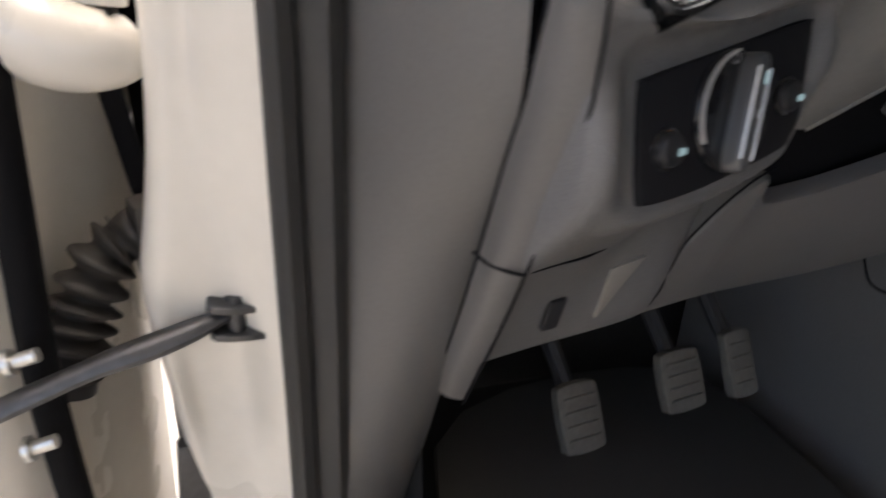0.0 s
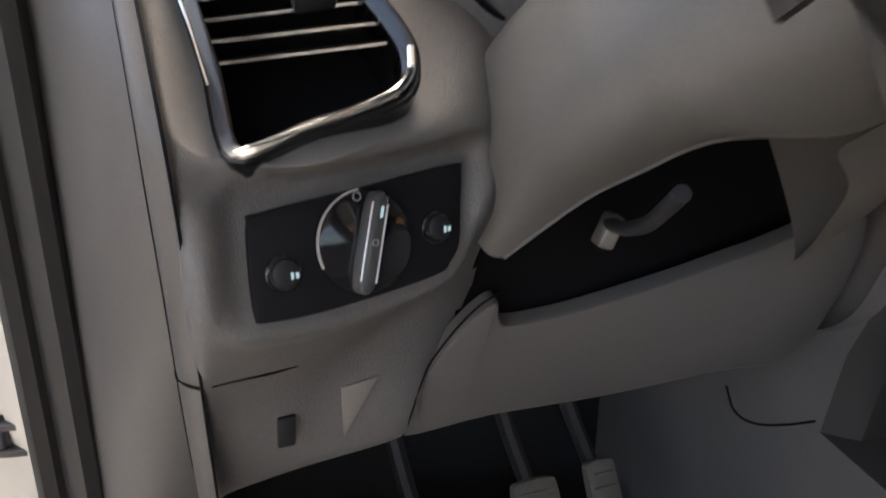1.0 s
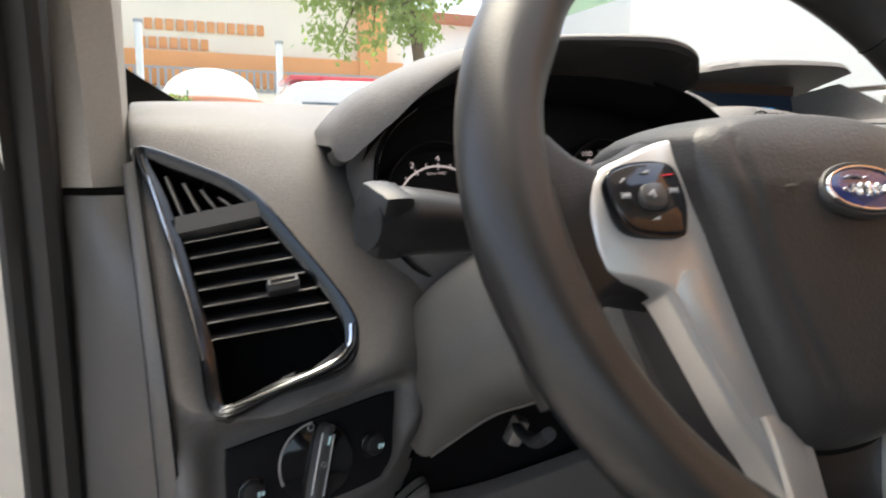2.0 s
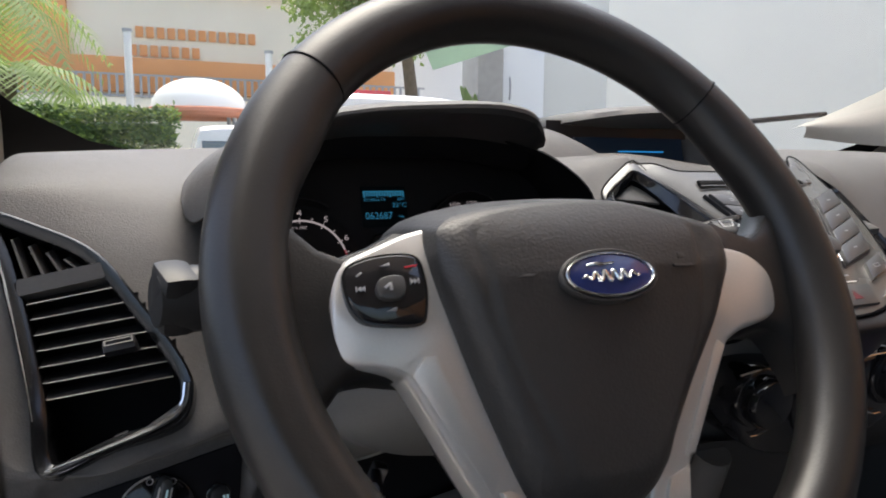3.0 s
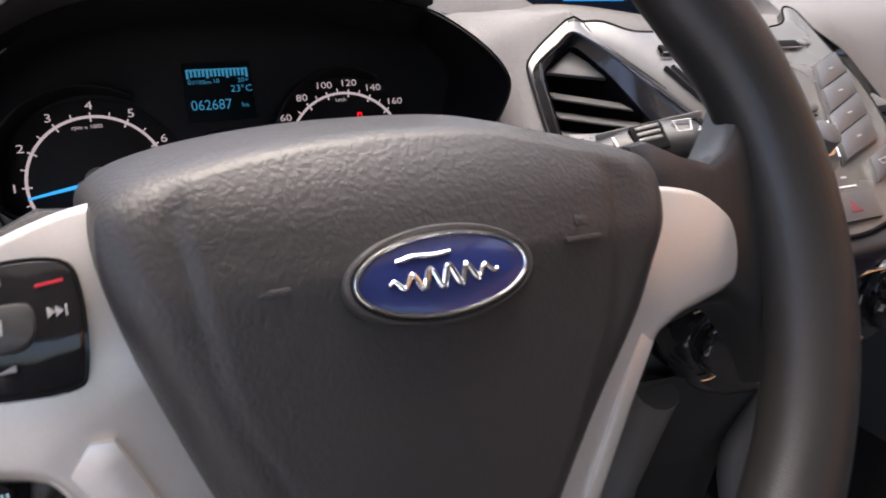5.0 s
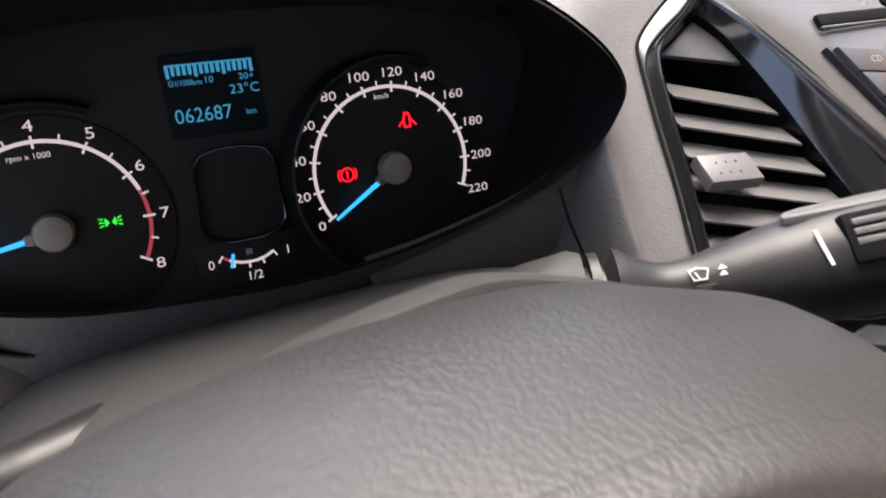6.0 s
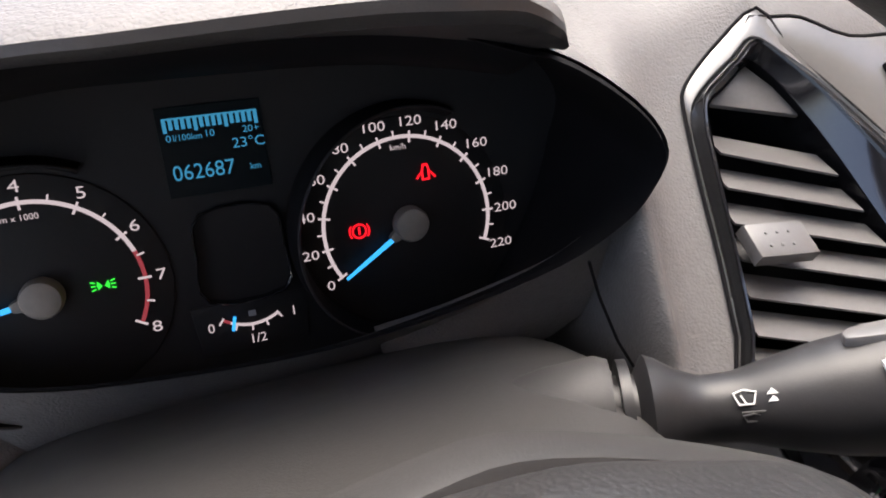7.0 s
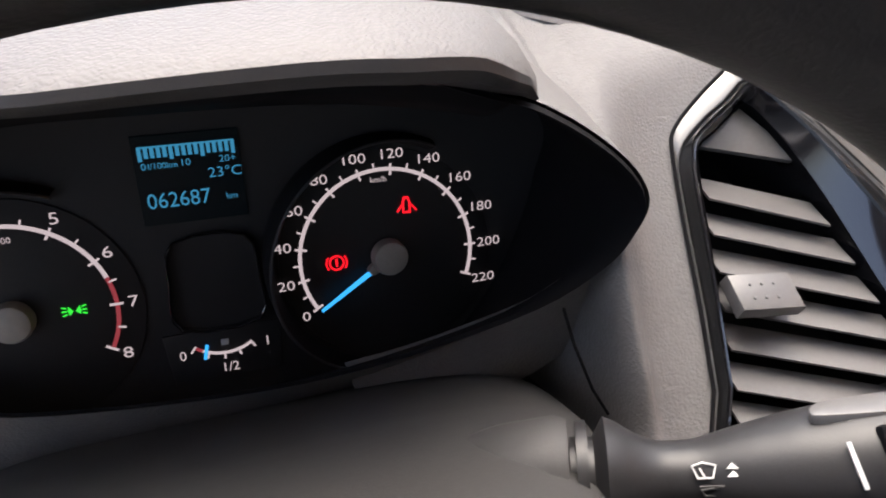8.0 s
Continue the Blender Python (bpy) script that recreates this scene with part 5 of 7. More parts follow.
    for k in range(4):
        part("thumb_wheel_rib", box(0.0115, 0.0024, 0.006, on_stalk(0.68, 0.0065 - 0.0031 * k, 0.0186 - 0.0005 * k), 0.0008), SLATE, w, "grey ridged thumb wheel")
    m = on_stalk(0.85, 0.004, 0.0196)
    part("symbol", frame_ring([(-0.005, 0.004), (0.004, 0.004), (0.003, -0.003), (-0.004, -0.003)], [(-0.0043, 0.0034), (0.0033, 0.0034), (0.0024, -0.0024), (-0.0034, -0.0024)], m, 0.001, 0.0001), PALE, right, "white printed symbol")
    part("symbol", slab([(-0.002, -0.001), (0.002, -0.001), (0.0, 0.0012)], m @ pose(0.007, -0.003, 0.0), 0.001, 0.0001), PALE, right, "white printed arrow")
    part("stalk_cap", slab(spline([(-0.026, -0.002), (-0.018, -0.0042), (0.022, -0.0050), (0.026, 0.0), (0.022, 0.0050), (-0.018, 0.0042)], 4, True), on_stalk(0.72, 0.0165, 0.0110) @ pose(0, 0, 0, -55), 0.003, 0.001), SLATE, right, "grey top plate")
    # light stalk
    left, line2 = stalk(-1, "light_stalk", "dark grey light stalk with a square end")
    part("end_block", box(0.019, 0.027, 0.034, Matrix.Translation(line2[-4]) @ pose(0, 0, 0.001, 18, 0, 16), 0.006), STALK, left, "square end block")
    # tilt lever in the dark gap below the column
    part("tilt_lever", tube(spline([(-0.048, 0.232, 0.808), (-0.058, 0.198, 0.812), (-0.068, 0.165, 0.822), (-0.077, 0.140, 0.835), (-0.084, 0.120, 0.847)], 5), 0.0045, 10), STEEL, col, "dull metal tilt lever")
    part("lever_foot", box(0.012, 0.012, 0.022, pose(-0.050, 0.226, 0.804, 10, 20, 0), 0.003), ZINC, col, "pale lever foot")
    # Black sheet that paints in the shade of the gap below the column.
    part("gap_shade", skin([[(x, 0.272, z) for x in (-0.140, -0.09, 0.0, 0.21)] for z in (0.735, 0.80, 0.92)], closed=False), DEEP_BLACK, col, "black sheet standing in for the gap's shade")
    # ignition key and tag
    key = thing("ignition_key", (0.150, 0.13, 0.86), "ignition key in the column with a bright green tag", "key")
    part("key_head", box(0.010, 0.030, 0.022, pose(0.140, 0.128, 0.910, 0, 0, 20), 0.003), BLACK, key, "black key head")
    part("ring", tube([(0.150 + 0.008 * math.cos(a), 0.122, 0.902 + 0.008 * math.sin(a)) for a in (2 * math.pi * k / 20 for k in range(20))], 0.0009, 6, closed=True), ZINC, key, "metal ring")
    part("tag", slab(spline([(-0.007, -0.022), (0.0, -0.026), (0.006, -0.021), (0.0065, 0.010), (0.003, 0.020), (-0.002, 0.020), (-0.006, 0.005)], 4, True), Matrix.Translation((0.1520, 0.108, 0.886)) @ pose(0, 0, 0, 90, 0, -20) @ pose(0, 0, 0, 0, 0, -8) @ Matrix.Scale(0.66, 4), 0.003, 0.0008), GREEN_TAG, key, "bright green tag")
    return col


build_wheel()
build_column()

# ---- instrument cluster ----
FACE = Plane(-0.025, 0.2600, 0.980, 0.0, 0.30)


def build_cluster():
    cl = thing("instrument_cluster", (-0.03, 0.26, 0.955), "black instrument cluster with lit dials under a grained hood", "instrument cluster")
    front = lambda x: 0.203 - 0.118 * (x - 0.127)
    pts = spline(BINNACLE, 4, True)
    mid = (-0.03, 1.01)

    def ring(share, back, grow=0.0):
        out = []
        for p in pts:
            x, z = mid[0] + (p[0] - mid[0]) * (share + grow), mid[1] + (p[1] - mid[1]) * (share + grow * 2)
            y0 = front(x)
            y1 = FACE.at(x, z).y
            sink = min(max((1.005 - z) / 0.03, 0), 1) * 0.042 * min(max(back, 0), 1)
            y1 -= 0.3 * sink
            out.append((x, y0 + (y1 - y0) * back, z - sink))
        return out
    part("housing", skin([ring(1.0, -0.06, 0.012), ring(1.0, -0.10, 0.004), ring(0.995, -0.06), ring(0.985, 0.15), ring(0.97, 0.9), ring(0.965, 1.15)], cap=False), DEEP_BLACK, cl, "black hooded surround")
    part("housing_back", skin([ring(1.012, -0.05, 0.012), ring(1.03, 0.6, 0.03), ring(1.05, 1.5, 0.03)], cap=False), DASH, cl, "grey outer side")
    part("face", skin([ring(0.97, 1.0), [(x, y + 0.01, z) for x, y, z in ring(0.97, 1.0)]]), DIAL, cl, "black dial face")
    brim = [(x, front(x) + 0.004, z - 0.002) for x, z in ((0.02, 0.956), (0.046, 0.962), (0.070, 0.970), (0.093, 0.979), (0.106, 0.988), (0.118, 0.997), (0.127, 1.012), (0.129, 1.022))]
    part("lower_brim", strip_between(brim, [(x + 0.006, y + 0.006, z - 0.050) for x, y, z in brim], (0.002, -0.001, 0)), DASH, cl, "grained grey lower side")
    # hood
    st = [(-0.1865, 0.246, 1.019, 1.0235), (-0.184, 0.244, 1.0125, 1.036), (-0.178, 0.240, 1.0105, 1.045), (-0.168, 0.235, 1.020, 1.0555), (-0.155, 0.229, 1.034, 1.065), (-0.134, 0.222, 1.053, 1.077), (-0.105, 0.217, 1.067, 1.090), (-0.076, 0.213, 1.0735, 1.0955), (-0.044, 0.210, 1.075, 1.099),
          (0.015, 0.207, 1.075, 1.102), (0.051, 0.205, 1.071, 1.0985), (0.068, 0.205, 1.0675, 1.0915), (0.076, 0.206, 1.0655, 1.0865), (0.081, 0.207, 1.0652, 1.0805), (0.0835, 0.209, 1.066, 1.0755), (0.0843, 0.211, 1.068, 1.0710)]
    cols = [spline([(q[0], q[k], 0) for q in st], 8) for k in (1, 2, 3)]
    rows, front_rows, under = [], [], []
    for (x, y, _), (_, low, _), (_, b, _) in zip(*cols):
        h = b - low
        drop = max(0.0, 1.075 - low)
        o = between(((-0.186, 0.0), (-0.168, 0.008), (-0.134, 0.025), (-0.105, 0.038), (-0.05, 0.046), (0.03, 0.045), (0.060, 0.036), (0.076, 0.020), (0.082, 0.008), (0.0843, 0.0)), x)
        roll = between(((-0.186, 0.95), (-0.150, 0.92), (-0.120, 0.55), (-0.090, 0.28), (0.050, 0.22), (0.070, 0.38), (0.0843, 0.90)), x)
        za = b - roll * h
        g = za - low
        rows.append([(x, y - o, za), (x, y - 0.93 * o + 0.001, za + 0.35 * (b - za)), (x, y - 0.5 * o + 0.008, za + 0.78 * (b - za)), (x, y + 0.016, b - 0.0008), (x, y + 0.06, b + 0.0010), (x, y + 0.13, b - 0.008 - drop * 0.1), (x, y + 0.27, min(b - 0.03, 1.064))])
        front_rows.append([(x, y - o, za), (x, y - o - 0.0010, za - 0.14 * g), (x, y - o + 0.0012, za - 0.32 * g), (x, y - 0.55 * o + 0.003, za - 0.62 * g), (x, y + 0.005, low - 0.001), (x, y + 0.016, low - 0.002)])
        if x > -0.165:
            under.append([(x, y + 0.005, low - 0.001), (x, y + 0.010, low - 0.007), (x, y + 0.024, low - 0.016), (x, y + 0.06, low - 0.016)])
    part("hood_liner", skin(under, closed=False), DEEP_BLACK, cl, "black liner under the hood")
    part("hood", skin(rows, closed=False), DASH, cl, "grained grey hood")
    # The grey hood's front roll, its shade put in as a darker colour.
    part("hood_front_shaded", skin(front_rows, closed=False), DARKENED_GREY, cl, "hood front with its shade painted dark")
    last = rows[-1]
    part("hood_end", skin([last, [(p[0] + 0.0008, p[1] + 0.002, min(p[2], 1.064)) for p in last]], closed=False), DASH, cl, "grained hood end")
    part("trim_line", tube([(x, front(x) - 0.0005, z) for x, z in spline([(-0.157, 1.010), (-0.154, 1.022), (-0.145, 1.036), (-0.128, 1.050), (-0.103, 1.064)], 4)], 0.0012, 6), SILVER, cl, "thin pale edge")

    def on(x, z, up=0.0006, turn=0.0):
        return FACE.here(x, z, up, turn)

    def dial(cx, cz, r, marks, a0, a1, label, size, red=None):
        d = part("dial", disc(0.047, 0.003, on(cx, cz, 0.0012), 64, 0.0006), DIAL, cl, label)
        m = on(cx, cz, 0.0014)
        end = a1 if red is None else a0 + (a1 - a0) * red
        part("scale_ring", arc_band(r - 0.0008, r + 0.0008, a0, end, m, 72), LIT_WHITE, d, "lit white scale")
        if red is not None:
            part("red_zone", arc_band(r - 0.0008, r + 0.0008, end, a1, m, 20), LIT_RED_LINE, d, "lit red zone")
        n = len(marks)
        for i, t in enumerate(marks):
            a = a0 + (a1 - a0) * i / (n - 1)
            c, s = math.cos(radians(a)), math.sin(radians(a))
            part("tick", box(0.0050, 0.0009, 0.0005, m @ pose((r - 0.0002) * c, (r - 0.0002) * s, 0.0004, 0, 0, a)), LIT_WHITE, d)
            if t:
                rr = r + 0.0060 + 0.0014 * (len(t) - 1) * abs(c)
                part("numeral", words(t, size, m @ pose(rr * c, rr * s, 0.0004), 1.28), LIT_WHITE, d)
            if i < n - 1:
                b = a + (a1 - a0) / (n - 1) / 2
                cb, sb = math.cos(radians(b)), math.sin(radians(b))
                part("tick", box(0.0030, 0.0007, 0.0005, m @ pose((r + 0.0014) * cb, (r + 0.0014) * sb, 0.0004, 0, 0, b)), LIT_WHITE, d)
        return d

    speed = dial(0.0477, 0.9764, 0.0380, [str(20 * k) for k in range(12)], 210.5, -21.5, "lit speedometer dial", 0.0059)
    rev = dial(-0.0993, 0.9728, 0.0366, [str(k) for k in range(9)], 210, -29.6, "lit rev counter dial", 0.0066, 0.80)
    part("caption", words("km/h", 0.0036, on(0.0462, 1.0087, 0.0018)), LIT_WHITE, speed)
    part("caption", words("rpm x 1000", 0.0034, on(-0.1018, 1.0024, 0.0018)), LIT_WHITE, rev)
    for cx, cz, a, d in ((0.0477, 0.9764, 212, speed), (-0.0993, 0.9728, 190, rev)):
        m = on(cx, cz, 0.006)
        part("needle", slab([(0.009, -0.0011), (0.037, -0.0006), (0.037, 0.0006), (0.008, 0.0011)], m @ pose(0, 0, 0, 0, 0, a), 0.0012, 0.0003), LIT_BLUE, d, "lit blue needle")
        part("needle_tail", slab(spline([(-0.004, -0.0045), (0.005, -0.003), (0.011, -0.0018), (0.011, 0.0018), (0.005, 0.003), (-0.004, 0.0045)], 3, True), m @ pose(0, 0, 0.0002, 0, 0, a), 0.003, 0.0012), PIN, d, "grey needle root")
        part("needle_cap", disc(0.0078, 0.007, m @ pose(0, 0, 0.003), 32, 0.0025), PIN, d, "grey needle cap")
        # the pod's visor, highest at its upper outer side
        turns = [radians(64 + 186 * k / 48) for k in range(49)]
        rise = [0.002 + 0.016 * math.sin(math.pi * k / 48) ** 0.8 for k in range(49)]
        part("pod_edge", tube([m @ Vector((0.0515 * math.cos(t), 0.0515 * math.sin(t), h)) for t, h in zip(turns, rise)], 0.0006, 6), BLACK, d, "thin pod edge")
        part("pod", skin([[m @ Vector((r * math.cos(t), r * math.sin(t), z + h * k)) for t, h in zip(turns, rise)] for r, z, k in ((0.0488, -0.005, 0), (0.0513, 0, 1), (0.0523, -0.001, 1), (0.0535, -0.005, 0))], closed=False), DEEP_BLACK, d, "black pod wall")
    # warning lamps
    m = on(0.0250, 0.9764, 0.0020)
    for s in (-1, 1):
        part("brake_lamp", arc_band(0.0040, 0.0047, 90 + s * 90 - 38, 90 + s * 90 + 38, m, 14), LIT_RED, speed, "lit red brake lamp")
    part("brake_lamp", arc_band(0.0026, 0.0034, 0, 360, m, 24), LIT_RED, speed, "lit red brake lamp")
    part("brake_lamp", box(0.0009, 0.0034, 0.0005, m), LIT_RED, speed, "lit red brake lamp")
    m = on(0.0575, 0.9967, 0.0020)
    part("door_lamp", frame_ring([(-0.0018, -0.0035), (0.0018, -0.0035), (0.0020, 0.001), (0.0012, 0.0038), (-0.0012, 0.0038), (-0.0020, 0.001)], [(-0.0010, -0.0026), (0.0010, -0.0026), (0.0011, 0.0006), (0.0006, 0.0028), (-0.0006, 0.0028), (-0.0011, 0.0006)], m, 0.0005, 0.0001), LIT_RED, speed, "lit red open-door lamp")
    for s in (-1, 1):
        part("door_lamp", box(0.0034, 0.0008, 0.0005, m @ pose(s * 0.0032, -0.0012, 0, 0, 0, -s * 50)), LIT_RED, speed, "lit red open-door lamp")
    m = on(-0.0781, 0.9730, 0.0020)
    for s in (-1, 1):
        part("light_lamp", slab([(s * 0.0004, -0.0004), (s * 0.0020, -0.0018), (s * 0.0024, 0.0), (s * 0.0020, 0.0018)], m, 0.0005, 0.0001), LIT_GREEN, rev, "lit green light lamp")
        for k in (-1, 0, 1):
            part("light_lamp", box(0.0018, 0.0005, 0.0004, m @ pose(s * 0.0036, k * 0.0015, 0, 0, 0, s * k * 18)), LIT_GREEN, rev, "lit green light lamp")
    # display between the dials
    x0, x1, z0, z1 = -0.0475, -0.0080, 1.0010, 1.0345
    lcd = part("lcd", slab([FACE.loc(x, z) for x, z in ((x0, z0), (x1, z0), (x1, z1), (x0, z1))], FACE.m @ pose(0, 0, 0.0015), 0.003, 0.0004), LCD_BACK, cl, "dark blue display")
    for k in range(16):
        h = 0.0042 if k % 5 else 0.0052
        part("lcd_bar", box(0.00145, h, 0.0004, on(-0.0447 + 0.00228 * k, 1.0304 - h / 2, 0.0018)), LIT_LCD, lcd)
    part("lcd_rule", box(0.0355, 0.0007, 0.0004, on(-0.0276, 1.0303, 0.0018)), LIT_LCD, lcd)
    for t, x, z, s, w in (("0", -0.0440, 1.0232, 0.0038, 1.1), ("l/100km", -0.0370, 1.0232, 0.0034, 1.0), ("10", -0.0288, 1.0236, 0.0038, 1.1), ("20+", -0.0130, 1.0236, 0.0038, 1.1), ("23°C", -0.0146, 1.0187, 0.0056, 1.1), ("062687", -0.0332, 1.0100, 0.0086, 0.92), ("km", -0.0134, 1.0093, 0.0036, 1.0)):
        part("lcd_text", words(t, s, on(x, z, 0.0019), w), LIT_LCD, lcd)
    part("lower_pod", frame_ring(*[[(s * a, s2 * b) for a, b in spline([(-0.016, -0.02), (0.016, -0.02), (0.018, 0.0), (0.014, 0.018), (-0.014, 0.018), (-0.018, 0.0)], 3, True)] for s, s2 in ((1.0, 1.0), (0.95, 0.95))], on(-0.0250, 0.977, 0.004), 0.004, 0.0004), GLOSS, cl, "gloss black pod")
    # fuel gauge
    m = on(-0.0250, 0.9600, 0.0018)
    fuel = part("fuel_gauge", slab([(-0.022, -0.026), (0.022, -0.026), (0.024, -0.004), (-0.024, -0.004)], m @ pose(0, 0, -0.0006), 0.002, 0.0004), DIAL, cl, "lit fuel gauge")
    part("scale_ring", arc_band(0.0192, 0.0204, 242, 302, m @ pose(0, 0.005, 0), 24), LIT_WHITE, fuel, "lit white scale")
    part("red_zone", arc_band(0.0192, 0.0204, 232, 242, m @ pose(0, 0.005, 0), 8), LIT_RED_LINE, fuel, "lit red zone")
    for a in (232, 250, 268, 285, 302):
        part("tick", box(0.0034, 0.0008, 0.0004, m @ pose(0.0208 * math.cos(radians(a)), 0.005 + 0.0208 * math.sin(radians(a)), 0.0003, 0, 0, a)), LIT_WHITE, fuel)
    part("needle", box(0.0062, 0.0013, 0.0008, m @ pose(0.0196 * math.cos(radians(246)), 0.005 + 0.0196 * math.sin(radians(246)), 0.0010, 0, 0, 256)), LIT_BLUE, fuel, "lit blue needle")
    for t, x, y, s in (("0", -0.0172, -0.0135, 0.0058), ("1/2", 0.0008, -0.0215, 0.0058), ("1", 0.0172, -0.0125, 0.0058)):
        part("numeral", words(t, s, m @ pose(x, y, 0.0004)), LIT_WHITE, fuel)
    part("fuel_symbol", box(0.0030, 0.0026, 0.0005, m @ pose(0, -0.0100, 0.0002), 0.0002), GREY_PRINT, fuel, "printed pump symbol")
    return cl


build_cluster()

# ---- middle of the dash ----


def centre_vent(mirror):
    f = FAR_VENT if mirror else (lambda x, z: (x, z))
    v = thing("centre_air_vent", (f(0.20, 1.0)[0], 0.22, 0.94), "triangular centre air vent in a gloss frame with grey slats", "air vent", group="centre air vents")
    pl = Plane(f(0.1745, 1.0)[0], 0.2305, 1.0255, 0.30 if mirror else -0.30, 1.1)
    outer, middle, inner = ([pl.loc(*f(p[0], p[1])) for p in spline(o, 3, True)] for o in (CENTRE_VENT, DARK_RING, VENT_MOUTH))
    part("frame", frame_ring(outer, middle, pl.m, 0.016, 0.0006, 0.0004, 0.0012), FASCIA, v, "gloss pale grey frame")
    ridge = [p.lerp(q, 0.45) for p, q in zip(middle, inner)]
    part("inner_frame", frame_ring(middle, ridge, pl.m, 0.016, 0.0010, 0.0012, 0.0052), SMOKE, v, "smoked gloss inner frame")
    part("inner_lip", frame_ring(ridge, inner, pl.m, 0.016, 0.0008, 0.0052, -0.0020), GLOSS, v, "gloss black inner lip")
    part("frame_joint", tube([pl.m @ Vector((p.x, p.y, 0.0)) for p in offset(outer, -0.0006)], 0.0008, 6, closed=True), DEEP_BLACK, v, "dark joint")
    part("well", pan([[pl.m @ Vector((p.x, p.y, z)) for p in inner] for z in (-0.002, -0.055)]), DEEP_BLACK, v, "black duct")
    left = [(0.94, 0.158), (0.96, 0.1612), (0.98, 0.1655), (0.997, 0.1692), (1.0177, 0.1735), (1.0262, 0.1763), (1.04, 0.199)]
    right = [(0.94, 0.252), (0.96, 0.244), (0.976, 0.236), (0.992, 0.2295), (1.009, 0.223), (1.0225, 0.2165), (1.0335, 0.2095), (1.04, 0.203)]
    tri = [pl.loc(*f(x, z)) for x, z in ((0.1768, 1.0280), (0.2010, 1.0405), (0.2095, 1.0335), (0.2165, 1.0238))]
    part("top_panel", slab(tri, pl.m @ pose(0, 0, -0.006), 0.003, 0.001), SLATE, v, "grey top panel")
    for k in range(8):
        zl = 1.0200 - 0.0108 * k
        zr = zl - 0.0075 - 0.0003 * k
        if zr < 0.938:
            continue
        a, b = (zl, between(left, zl) + 0.0006), (zr, between(right, zr) - 0.0006)
        rows = []
        for z, x in (a, b):
            top, foot, low = pl.at(*f(x, z), -0.012), pl.at(*f(x, z - 0.0086), -0.0035), pl.at(*f(x, z - 0.0090), -0.0045)
            rows.append([top, foot, low, top + Vector((0, 0.001, -0.0012))])
        part("slat", skin(rows), SLATE, v, smooth=False)
    m = Matrix.Translation(pl.at(*f(0.1805, 0.9835), 0.0055)) @ pose(0, 0, 0, 26, 0, 10 if mirror else -10)
    t = part("tab", slab([(-0.011, -0.008), (0.015, -0.008), (0.013, 0.008), (-0.013, 0.008)], m, 0.007, 0.0012), SLATE, v, "grey slider tab")
    for a in range(3):
        for b in range(2):
            part("stud", disc(0.0007, 0.0008, m @ pose(-0.005 + 0.005 * a, -0.003 + 0.006 * b, 0.0005), 8, 0.0002), SLATE, t)
    return v


